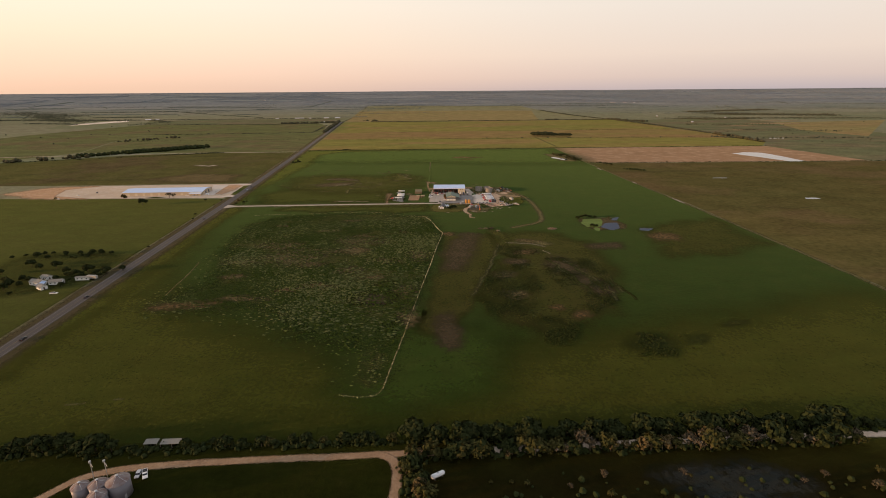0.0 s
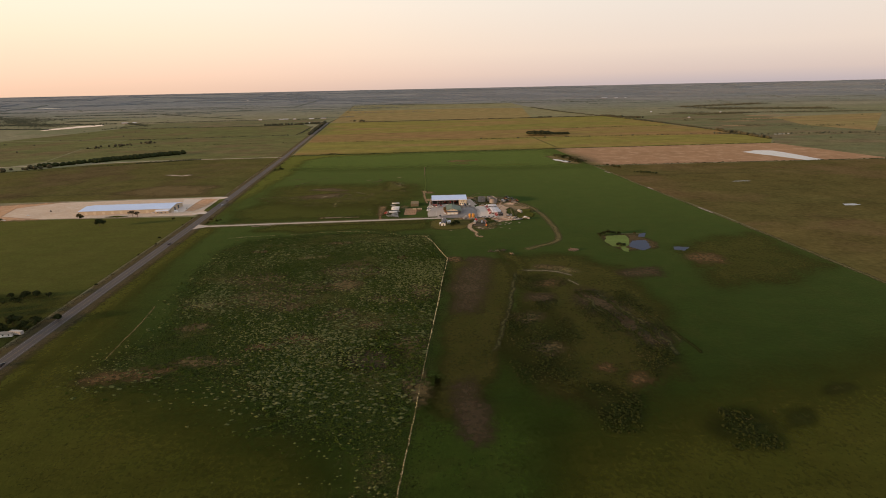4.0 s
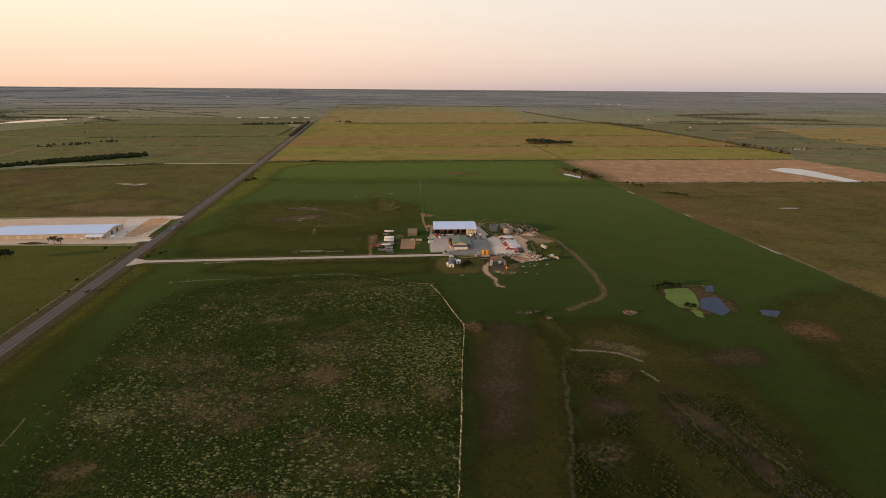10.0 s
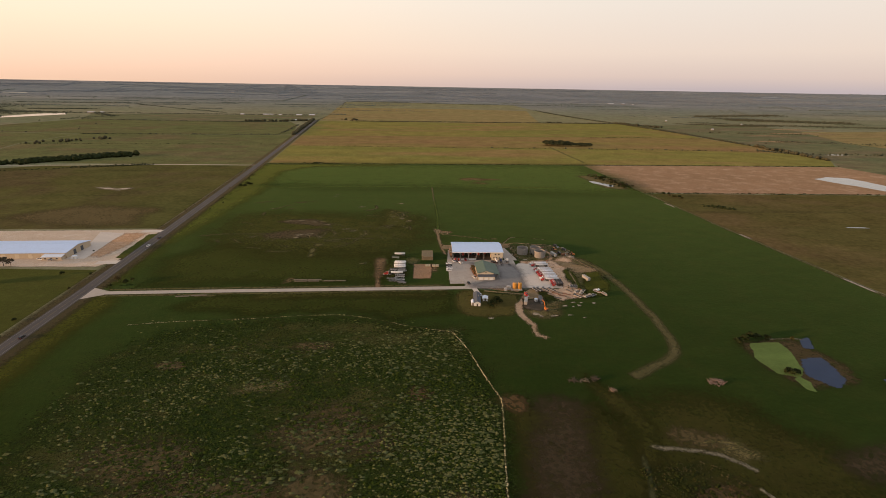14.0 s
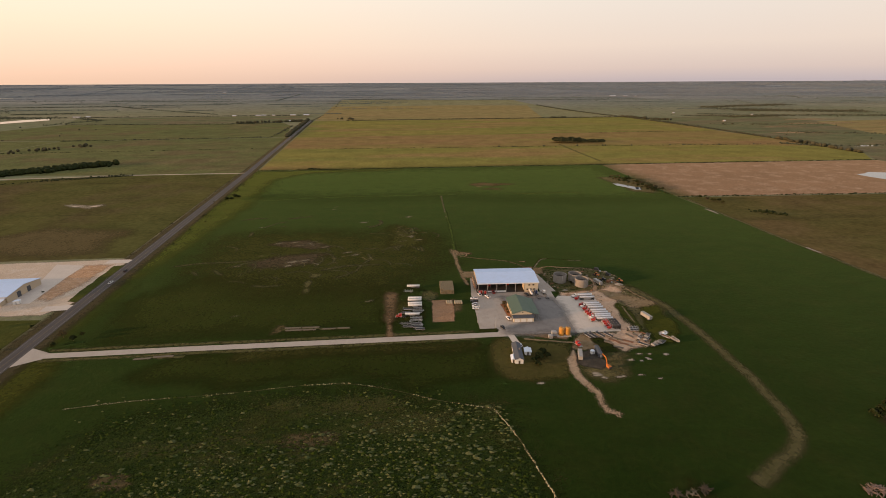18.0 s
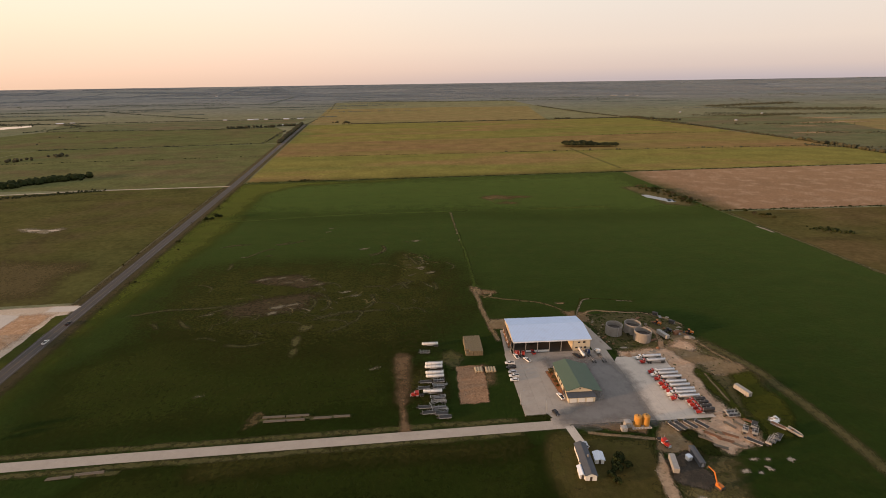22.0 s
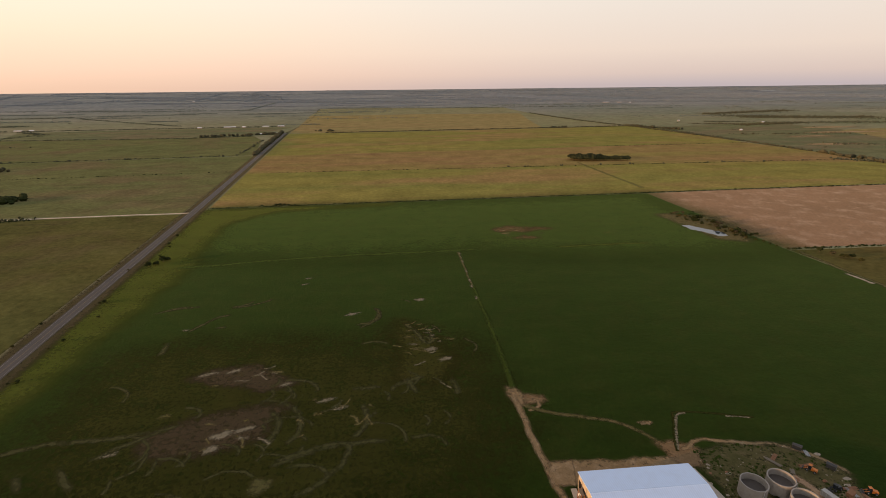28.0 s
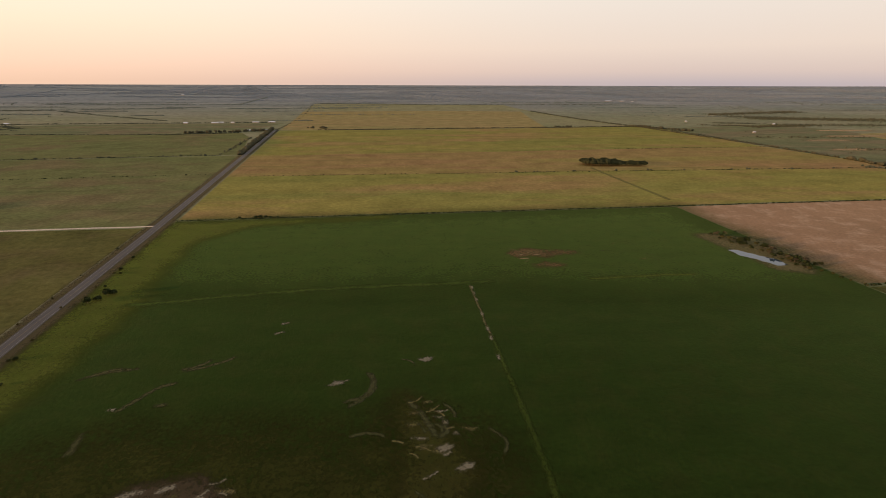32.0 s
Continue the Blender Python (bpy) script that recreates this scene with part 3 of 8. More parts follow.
def share(ob, m):
    """The same part again under the same parent, at another pose."""
    o = ob.copy()
    scene.collection.objects.link(o)
    o.matrix_basis = m
    for c in ob.children:
        k = c.copy()
        scene.collection.objects.link(k)
        k.parent = o
    return o


def thing(name, x, y, turn=0.0, z=None, label="", category="", group="", kind=""):
    ob = new(name)
    ob.empty_display_size = 0.3
    ob.matrix_basis = pose(x, y, rise(y) if z is None else z, 0, 0, turn)
    return tagged(ob, label, category, group, kind)


def box(bm, x0, x1, y0, y1, z0, z1, bevel=0.0):
    vs = [bm.verts.new((x, y, z)) for z in (z0, z1) for x, y in ((x0, y0), (x1, y0), (x1, y1), (x0, y1))]
    fs = [bm.faces.new([vs[i] for i in q]) for q in ((3, 2, 1, 0), (4, 5, 6, 7), (0, 1, 5, 4), (1, 2, 6, 5), (2, 3, 7, 6), (3, 0, 4, 7))]
    if bevel:
        es = list({e for f in fs for e in f.edges})
        bmesh.ops.bevel(bm, geom=es, offset=bevel, segments=1, affect="EDGES")
    return bm


def boxm(*a, bevel=0.0):
    return box(bmesh.new(), *a, bevel=bevel)


def prism(bm, outline, a, b, axis="y"):
    """A profile pushed along an axis from a to b. outline: (u, z) for axis y or x, (x, y) for z."""
    put = {"y": lambda u, v, w: (u, w, v), "x": lambda u, v, w: (w, u, v), "z": lambda u, v, w: (u, v, w)}[axis]
    lo = [bm.verts.new(put(u, v, a)) for u, v in outline]
    hi = [bm.verts.new(put(u, v, b)) for u, v in outline]
    k = len(outline)
    bm.faces.new(lo)
    bm.faces.new(hi[::-1])
    for i in range(k):
        bm.faces.new((lo[i], hi[i], hi[(i + 1) % k], lo[(i + 1) % k]))
    bmesh.ops.recalc_face_normals(bm, faces=bm.faces)
    return bm


def tube(bm, a, b, ra, rb=None, seg=12, caps=True):
    """A round bar or cone from point a to point b."""
    rb = ra if rb is None else rb
    a, b = Vector(a), Vector(b)
    q = (b - a).to_track_quat("Z", "Y")
    rings = []
    for c, r in ((a, ra), (b, rb)):
        rings.append([bm.verts.new(c + q @ Vector((r * math.cos(t), r * math.sin(t), 0))) for t in (2 * math.pi * i / seg for i in range(seg))])
    for i in range(seg):
        j = (i + 1) % seg
        bm.faces.new((rings[0][i], rings[0][j], rings[1][j], rings[1][i]))
    if caps:
        bm.faces.new(rings[0][::-1])
        bm.faces.new(rings[1])
    return bm


def lathe(bm, profile, seg=16, axis="z"):
    """A round body from (radius, height) pairs about an axis."""
    put = {"z": lambda r, c, s, h: (r * c, r * s, h), "x": lambda r, c, s, h: (h, r * c, r * s)}[axis]
    rings = []
    for r, h in profile:
        rings.append([bm.verts.new(put(r, math.cos(2 * math.pi * i / seg), math.sin(2 * math.pi * i / seg), h)) for i in range(seg)])
    for a, b in zip(rings, rings[1:]):
        for i in range(seg):
            j = (i + 1) % seg
            bm.faces.new((a[i], a[j], b[j], b[i]))
    bm.faces.new(rings[0][::-1])
    bm.faces.new(rings[-1])
    bmesh.ops.recalc_face_normals(bm, faces=bm.faces)
    return bm


def resample(pts, step, closed=True, jitter=0.0, seed=0):
    """Points along a line, step apart, moved a little off it for an uneven edge."""
    out = []
    k = len(pts)
    for i in range(k if closed else k - 1):
        a, b = Vector(pts[i]), Vector(pts[(i + 1) % k])
        m = max(1, int((b - a).length / step))
        for j in range(m):
            out.append(a.lerp(b, j / m))
    if not closed:
        out.append(Vector(pts[-1]))
    if jitter:
        s = 0.35 / step
        out = [p + Vector((noise.noise((p.x * s, p.y * s, seed)), noise.noise((p.x * s, p.y * s, seed + 9.7)))) * jitter for p in out]
    return out


def smooth_line(pts, rounds=2):
    pts = [Vector(p) for p in pts]
    for _ in range(rounds):
        q = [pts[0]]
        for a, b in zip(pts, pts[1:]):
            q += [a.lerp(b, 0.25), a.lerp(b, 0.75)]
        pts = q + [pts[-1]]
    return pts


def drape(bm, level):
    """Cuts a flat sheet where the land climbs and lays it on the land."""
    y = 2200.0
    while y < 4560:
        bmesh.ops.bisect_plane(bm, geom=bm.verts[:] + bm.edges[:] + bm.faces[:], plane_co=(0, y, 0), plane_no=(0, 1, 0))
        y += 116.0
    for v in bm.verts:
        v.co.z = rise(v.co.y) + level


def field(name, pts, level, material, label, category="field", edge=0.0, step=12.0):
    """A flat area of land of one use, laid on the ground."""
    level = lift(level, pts)
    bm = bmesh.new()
    line = resample(pts, step, True, edge, len(name)) if edge else [Vector(p) for p in pts]
    bm.faces.new([bm.verts.new((p.x, p.y, 0)) for p in line])
    bmesh.ops.recalc_face_normals(bm, faces=bm.faces)
    if bm.faces[:][0].normal.z < 0:
        bmesh.ops.reverse_faces(bm, faces=bm.faces)
    drape(bm, level)
    bmesh.ops.triangulate(bm, faces=bm.faces)
    return tagged(new(name, mesh_of(name, bm, material)), label, category, kind="structure")


def patch(name, pts, level, material, label, soft=3.0, step=3.0, jitter=1.5, category="ground"):
    """A bare, wet or overgrown area with a ragged edge, over which its fade attribute falls from 1 to 0."""
    seed = level * 100 + pts[0][0]
    level = lift(level, pts, soft)
    line = np.array([p[:2] for p in resample(pts, step, True, jitter, seed)])
    nxt = np.roll(line, -1, 0)
    cell = max(0.5, min(soft / 2.5, step * 1.5))
    lo, hi = line.min(0) - soft, line.max(0) + soft
    nx, ny = int((hi[0] - lo[0]) / cell) + 2, int((hi[1] - lo[1]) / cell) + 2
    gx, gy = np.meshgrid(lo[0] + cell * np.arange(nx), lo[1] + cell * np.arange(ny))
    p = np.c_[gx.ravel(), gy.ravel()]
    d = nxt - line
    t = np.clip(((p[:, None] - line) * d).sum(-1) / np.maximum((d * d).sum(-1), 1e-9), 0, 1)
    away = np.sqrt((((line + t[..., None] * d) - p[:, None]) ** 2).sum(-1)).min(1)
    cross = ((line[:, 1] > p[:, 1, None]) != (nxt[:, 1] > p[:, 1, None])) & (p[:, 0, None] < line[:, 0] + (p[:, 1, None] - line[:, 1]) * d[:, 0] / np.where(d[:, 1] == 0, 1e-9, d[:, 1]))
    signed = np.where(cross.sum(1) % 2 == 1, away, -away)
    fade = np.clip(signed / soft + 0.5, 0, 1)
    idx = np.arange(nx * ny).reshape(ny, nx)
    quads = np.stack([idx[:-1, :-1], idx[:-1, 1:], idx[1:, 1:], idx[1:, :-1]], -1).reshape(-1, 4)
    quads = quads[fade[quads].max(1) > 0]
    used, inv = np.unique(quads, return_inverse=True)
    me = bpy.data.meshes.new(name)
    me.from_pydata([(x, y, rise(y) + level) for x, y in p[used]], [], inv.reshape(-1, 4).tolist())
    me.materials.append(material)
    me.attributes.new("fade", "FLOAT", "POINT").data.foreach_set("value", fade[used].astype(np.float32))
    return tagged(new(name, me), label, category, kind="structure")


def strip(name, pts, width, level, material, label, category="path", soft=0.8, wobble=0.0, step=6.0, rounds=2, ob_kind="structure"):
    """A lane, track or painted line along a smoothed line."""
    level = lift(level, pts, width)
    line = resample([p[:2] for p in smooth_line(pts, rounds)], step, False, wobble, width)
    bm = bmesh.new()
    lay = bm.verts.layers.float.new("fade")
    rows = []
    for i, p in enumerate(line):
        d = line[min(i + 1, len(line) - 1)] - line[max(i - 1, 0)]
        nrm = Vector((-d.y, d.x)).normalized()
        row = []
        core = max(width / 2 - soft / 2, 0.06)
        for o, f in ((-width / 2 - soft / 2, 0.0), (-core, 1.0), (core, 1.0), (width / 2 + soft / 2, 0.0)) if soft else ((-width / 2, 1.0), (width / 2, 1.0)):
            q = p - nrm * o
            v = bm.verts.new((q.x, q.y, rise(q.y) + level))
            v[lay] = f * (min(1.0, min(i, len(line) - 1 - i) * step / (soft * 1.6)) if soft >= 2 and category in ("track", "ground") else 1.0)
            row.append(v)
        rows.append(row)
    for a, b in zip(rows, rows[1:]):
        for i in range(len(a) - 1):
            bm.faces.new((a[i], b[i], b[i + 1], a[i + 1]))
    bmesh.ops.recalc_face_normals(bm, faces=bm.faces)
    for f in bm.faces:
        if f.normal.z < 0:
            f.normal_flip()
    return tagged(new(name, mesh_of(name, bm, material)), label, category, kind=ob_kind)


def joined(name, verts, faces, material, label, category, kind="stuff"):
    me = bpy.data.meshes.new(name)
    me.from_pydata(verts, [], faces)
    for m in material if isinstance(material, (list, tuple)) else [material]:
        me.materials.append(m)
    return tagged(new(name, me), label, category, kind=kind)


# ---- land ----
def hwx(y):
    """The highway's middle line."""
    return float(np.interp(y, (-700, -143, 255, 890, 2152, 2800), (-168, -214, -247.5, -312, -453, -520)))


bm = bmesh.new()
xs = [-7200 + 600 * i for i in range(25)]
ys = [-5200, -1600, 0, 2200] + [2200 + 116 * i for i in range(1, 21)]
grid = [[bm.verts.new((x, y, rise(y))) for x in xs] for y in ys]
for a, b in zip(grid, grid[1:]):
    for i in range(len(xs) - 1):
        bm.faces.new((a[i], a[i + 1], b[i + 1], b[i]))
tagged(new("ground", mesh_of("ground", bm, M["country"])), "flat olive and brown farm country, coloured greyer as haze towards the skyline", "ground", kind="structure")

# fields east of the highway
field("field_1", [(hwx(-232) + 10, -234), (420, -228), (402, 246), (387, 409), (379, 577), (372, 648), (364, 927), (200, 924), (20, 918), (hwx(905) + 16, 905)], 0.05, M["green"], "dark green crop field beside the highway")
field("field_2", [(hwx(912) + 16, 914), (20, 926), (364, 936), (560, 944), (945, 952), (1005, 1037), (1008, 1200), (500, 1225), (100, 1218), (hwx(1214) + 16, 1214)], 0.05, M["yellow"], "ripe yellow crop field with faint swaths")
field("field_3", [(hwx(1214) + 16, 1214), (100, 1218), (500, 1225), (1008, 1200), (1012, 1335), (985, 1560), (550, 1545), (100, 1500), (hwx(1490) + 16, 1490)], 0.05, M["tan"], "tan stubble field with long streaks")
field("field_4", [(hwx(1490) + 16, 1490), (100, 1500), (550, 1545), (985, 1560), (984, 2108), (926, 2205), (150, 2128), (hwx(2124) + 16, 2124)], 0.05, M["yellow"], "ripe yellow crop field with long streaks")
field("field_5", [(hwx(2134) + 16, 2134), (150, 2136), (560, 2172), (660, 2990), (200, 3030), (hwx(3000) + 20, 3000)], 0.06, M["rust"], "rusty brown stubble field far off")
field("field_6", [(560, 2172), (926, 2212), (718, 2998), (660, 2990)], 0.06, M["yg"], "pale yellow-green pasture far off")
field("field_7", [(hwx(3000) + 20, 3006), (200, 3036), (718, 3004), (640, 3340), (hwx(3400) + 20, 3420)], 0.06, M["yg"], "pale yellow-green pasture far off")
field("field_8", [(364, 927), (374, 650), (540, 648), (852, 651), (990, 655), (948, 944), (560, 938)], 0.06, M["pink"], "bare reddish ploughed field")
field("field_9", [(374, 642), (990, 645), (1400, 640), (1400, -226), (422, -226), (404, 246), (389, 409), (381, 577)], 0.05, M["pasture_e"], "brown-olive pasture")
field("field_10", [(990, 1040), (1600, 1000), (1600, 2300), (1000, 2120), (1000, 1610), (1022, 1335)], 0.04, M["range"], "brown-olive rangeland")
field("field_18", [(992, 656), (1700, 645), (1700, 1000), (1004, 1036), (950, 948)], 0.04, M["range"], "pale brown rangeland")
field("field_19", [(-1500, 652), (-985, 702), (-905, 900), (-1005, 1190), (-1020, 1440), (-1500, 1488)], 0.045, M["pasture_w"], "olive pasture with scattered trees")
field("field_20", [(1570, 1880), (2184, 1998), (1447, 1205), (1396, 1430)], 0.07, M["rust"], "tan-orange stubble far off")
# west of the highway
field("field_11", [(hwx(-600) - 14, -600), (hwx(300) - 14, 302), (-600, 312), (-1500, 320), (-1500, -600)], 0.05, M["pasture_g"], "green pasture beside the highway")
field("field_12", [(hwx(432) - 14, 432), (hwx(880) - 14, 880), (-520, 876), (-700, 850), (-980, 690), (-1500, 640), (-1500, 424), (-600, 420)], 0.05, M["pasture_n"], "olive-brown pasture beside the highway")
field("field_13", [(hwx(890) - 14, 890), (hwx(1480) - 14, 1494), (-564, 1478), (-1015, 1441), (-1000, 1190), (-900, 900), (-620, 886)], 0.05, M["pasture_w"], "olive-brown pasture beside the highway")
field("field_14", [(hwx(1500) - 14, 1504), (-474, 1892), (-540, 2044), (-751, 1995), (-1389, 2025), (-1500, 1500), (-1015, 1448), (-564, 1485)], 0.05, M["pasture_w"], "pale green pasture far off")
field("field_15", [(-560, 2060), (-480, 2440), (-880, 2432), (-1560, 2380), (-1400, 2040), (-751, 2005)], 0.05, M["range"], "pale green pasture far off")
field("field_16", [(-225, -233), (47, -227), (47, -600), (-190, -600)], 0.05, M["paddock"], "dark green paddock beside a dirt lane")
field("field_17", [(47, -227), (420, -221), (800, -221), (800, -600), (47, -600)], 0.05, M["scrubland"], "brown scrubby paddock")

# greens within the big field
patch("light_crop", [(hwx(690) + 30, 690), (-100, 668), (60, 676), (220, 640), (370, 640), (362, 925), (20, 915), (hwx(900) + 20, 902)], 0.07, M["lightcrop"], "lighter green crop at the field's far end", 120, 16, 12)
patch("meadow_grass", [(-226, 150), (-200, 40), (-160, -60), (-80, -120), (0, -165), (120, -150), (250, -110), (400, -60), (415, -226), (100, -229), (-206, -233)], 0.07, M["olivegrass"], "olive-brown meadow grass", 80, 20, 14)
patch("verge", [(hwx(-225) + 8, -225), (hwx(-225) + 24, -225), (hwx(60) + 26, 60), (hwx(250) + 30, 250), (hwx(250) + 8, 250)], 0.09, M["olivegrass"], "olive-green roadside verge", 22, 12, 5)
patch("verge", [(hwx(268) + 8, 268), (hwx(268) + 15, 268), (hwx(370) + 18, 370), (hwx(460) + 34, 460), (hwx(544) + 44, 544), (hwx(656) + 62, 656), (hwx(740) + 56, 740), (hwx(823) + 62, 823), (-190, 884), (-40, 900), (-30, 915), (hwx(905) + 12, 900)], 0.095, M["verge"], "yellow-green roadside verge", 30, 10, 8)
MEADOW = [(44, 188), (7, 195), (-39, 207), (-99, 199), (-150, 185), (-172, 150), (-168, 110), (-160, 66), (-152, 30), (-140, 0), (-128, -40), (-146, -55), (-160, -80), (-123, -90), (-82, -78), (-52, -99), (-34, -125), (-2, -138), (16, -150), (18, -187), (27, -182), (31, -125), (39, -85), (43, -43), (49, 10), (55, 66), (58, 105), (51, 128)]
patch("weed_meadow", MEADOW, 0.08, M["weeds"], "weedy meadow with seeding clumps", 22, 9, 8)


def blot(name, x, y, a, b, level, material, label, soft=None, seed=1, turn=0.0):
    """A ragged blotch of ground about a by b metres from its middle to its rim."""
    r = random.Random(seed)
    ring = []
    for k in range(11):
        t = k * 2 * math.pi / 11
        q = r.uniform(0.65, 1.25)
        u, v = a * q * math.cos(t), b * q * math.sin(t)
        ring.append((x + u * math.cos(turn) - v * math.sin(turn), y + u * math.sin(turn) + v * math.cos(turn)))
    return patch(name, ring, level, M[material], label, soft or max(2.5, min(a, b) * 1.9), max(1.4, min(a, b) * 0.4), min(a, b) * 0.3)


# dead grass between the weeds of the meadow
for i, (x, y, a, b, m) in enumerate(((-27, 98, 15, 9, "deadgrass"), (-9, 78, 12, 8, "deadgrass"), (-84, 30, 25, 20, "deadgrass"), (-31, 50, 15, 10, "deadgrass"), (-130, 17, 12, 5, "dry"), (-43, -42, 15, 5, "rustgrass"), (-65, -50, 10, 4, "rustgrass"), (-23, -6, 12, 7, "deadgrass"), (0, -24, 13, 5, "deadgrass"), (37, 34, 9, 15, "deadgrass"), (30, -54, 8, 12, "deadgrass"), (-30, 84, 26, 12, "deadgrass"), (-108, 68, 22, 11, "deadgrass"), (-64, 52, 22, 9, "deadgrass"), (-66, 125, 14, 4, "dry"), (18, 118, 5, 6, "rustgrass"), (-130, 147, 8, 4, "deadgrass"), (-132, -78, 30, 6, "rustgrass"), (-92, -66, 20, 5, "deadgrass"), (36, -100, 6, 14, "deadgrass"), (-120, -20, 10, 5, "deadgrass"), (10, 20, 18, 7, "deadgrass"), (-60, 10, 14, 6, "deadgrass"), (-50, 168, 16, 5, "deadgrass"))):
    blot("dead_grass", x, y, a, b, 0.1, m, "dead brown grass among weeds" if m != "dry" else "pale straw patch among weeds", None, 100 + i, 0.2 * math.sin(i * 2.3))
patch("farm_ground", [(-345, 44), (-262, 46), (-246, 8), (-250, -30), (-290, -60), (-330, -40), (-350, 0)], 0.09, M["darkturf"], "dark rank grass round a farmstead", 26, 8, 8)
# a round hollow in the meadow
blot("hollow", 7, -68, 22, 18, 0.11, "darkturf", "dark round hollow of rank grass", 9, 131)
blot("hollow", 15, -40, 9, 7, 0.11, "darkturf", "dark lobe of a hollow", 7, 132)
blot("hollow_soil", 8, -70, 13, 8, 0.115, "baresoil", "dark brown soil in a hollow", 9, 133)
# the grazed strip east of the fence
patch("thin_grass", [(66, 104), (63, 60), (60, 10), (55, -30), (50, -80), (45, -120), (62, -130), (80, -95), (90, -44), (102, 3), (111, 37), (118, 76), (110, 108)], 0.09, M["thin"], "thin brown grass along a fence", 12, 6, 5)
patch("bare_strip", [(87, 112), (100, 109), (97, 78), (90, 48), (84, 12), (76, -12), (64, -8), (63, 20), (68, 50), (74, 82)], 0.1, M["baresoil"], "bare mauve-brown soil along a fence", 24, 5, 8)
blot("bare_strip", 64, -120, 10, 26, 0.1, "baresoil", "bare brown ground along a fence", 14, 141, 0.1)
blot("bare_strip", 66, 108, 7, 8, 0.1, "rustgrass", "rusty bare ground by a fence corner", 6, 142)
strip("grazing_edge", [(119, 70), (112.5, 37), (104.5, 3), (92, -40), (84, -66)], 0.7, 0.12, M["scuff"], "dry weedy edge of a grazed strip", "ground", 4.0, 3.0, 3.0)
patch("bare_strip", [(112, 132), (121, 126), (131, 104), (133, 82), (124, 58), (116, 62), (122, 84), (117, 106)], 0.1, M["thin"], "bare brown ground among scrub", 10, 5, 5)
patch("thin_grass", [(106, 100), (150, 110), (200, 96), (212, 40), (205, -30), (186, -90), (150, -120), (96, -110), (92, -60), (106, 0), (116, 40)], 0.085, M["thin"], "thin brown scrubby grass", 34, 9, 12)
patch("thin_grass", [(296, 126), (345, 150), (394, 160), (395, 60), (340, 40), (284, 24)], 0.085, M["thincrop"], "thin brown grass beside ponds", 40, 9, 12)
for i, (x, y, a, b, m, turn) in enumerate(((152, 79, 15, 6, "deadgrass", -0.2), (166, 70, 8, 4, "dry", -0.4), (144, 42, 12, 8, "rustgrass", 0.2), (115, -20, 9, 7, "deadgrass", 0.3), (118, -62, 10, 7, "deadgrass", 0.2), (160, -100, 7, 5, "rustgrass", 0.4), (146, -86, 5, 4, "rustgrass", 0.0), (174, 0, 14, 24, "baresoil", 0.3), (183, -40, 10, 22, "baresoil", 0.35), (130, 14, 10, 8, "baresoil", 0.0), (300, 92, 16, 12, "rustgrass", 0.3), (196, -142, 14, 10, "darkturf", 0.2), (136, -120, 10, 14, "darkturf", 0.1), (116, -50, 18, 40, "darkturf", -0.1), (224, -136, 9, 5, "darkturf", 0.5), (262, -114, 10, 4, "darkturf", 0.4), (230, 60, 20, 10, "baresoil", 0.3))):
    blot("scrub_ground", x, y, a, b, 0.105 if m == "darkturf" else 0.11, m, "uneven ground with dead grass and scrub", None, 160 + i, turn)
# long ridges of cut scrub
for i in range(9):
    x0, y0 = 160 + i * 4.6, 26 - (i % 3) * 14
    strip("scrub_row", [(x0, y0), (x0 + 4, y0 - 22), (x0 + 9 + i % 2 * 3, y0 - 50), (x0 + 12, y0 - 74)], 0.9, 0.125, M["scuff" if i % 2 else "darkturf"], "ragged row of cut scrub", "ground", 3.4, 2.8, 3.0)
for pts, w in (([(-134, -201), (-124, -199.4)], 0.5), ([(-112, -197), (-106, -196.4)], 0.4)):
    strip("dry_streak", pts, w, 0.12, M["faint"], "pale dry streak in meadow grass", "ground", 1.4, 0.6, 2.0, 1)
patch("green_sward", [(-6, -128), (34, -112), (70, -118), (98, -128), (92, -186), (60, -206), (24, -206), (2, -186)], 0.078, M["lightcrop"], "deep green sward beside a fence", 46, 9, 10)
patch("lush_crop", [(-200, 268), (-110, 272), (-20, 272), (-16, 340), (-60, 372), (-130, 376), (-190, 380), (-222, 330)], 0.075, M["lush"], "dark lush crop north of a driveway", 44, 9, 10)
patch("lush_crop", [(-150, 246), (-60, 247), (40, 244), (44, 216), (0, 206), (-40, 220), (-110, 214), (-170, 224)], 0.075, M["lush"], "dark lush crop south of a driveway", 20, 7, 6)
# worn ground in the crop north of the yard
patch("thin_grass", [(-200, 490), (-90, 505), (10, 490), (24, 400), (-20, 345), (-120, 340), (-190, 380), (-205, 430)], 0.08, M["thincrop"], "thin olive-brown crop", 80, 10, 16)
patch("worn_soil", [(-154, 464), (-142, 472), (-116, 477), (-100, 463), (-88, 452), (-106, 445), (-113, 451), (-135, 456)], 0.1, M["baresoil"], "worn mauve-brown soil in the crop", 8, 3, 3)
patch("worn_soil", [(-156, 413), (-139, 424), (-111, 430), (-88, 432), (-96, 409), (-117, 398), (-148, 395)], 0.1, M["baresoil"], "worn mauve-brown soil in the crop", 12, 4, 4)
patch("worn_soil", [(-36, 530), (-20, 520), (-2, 490), (6, 462), (-8, 440), (-30, 450), (-28, 490)], 0.1, M["thin"], "worn brown soil in the crop", 18, 5, 5)
for x, y, a, b in ((110, 754, 26, 14), (140, 752, 16, 7), (116, 719, 14, 6)):
    blot("thin_grass", x, y, a, b, 0.1, "rustgrass", "thin rusty grass in the crop", 12, 77)
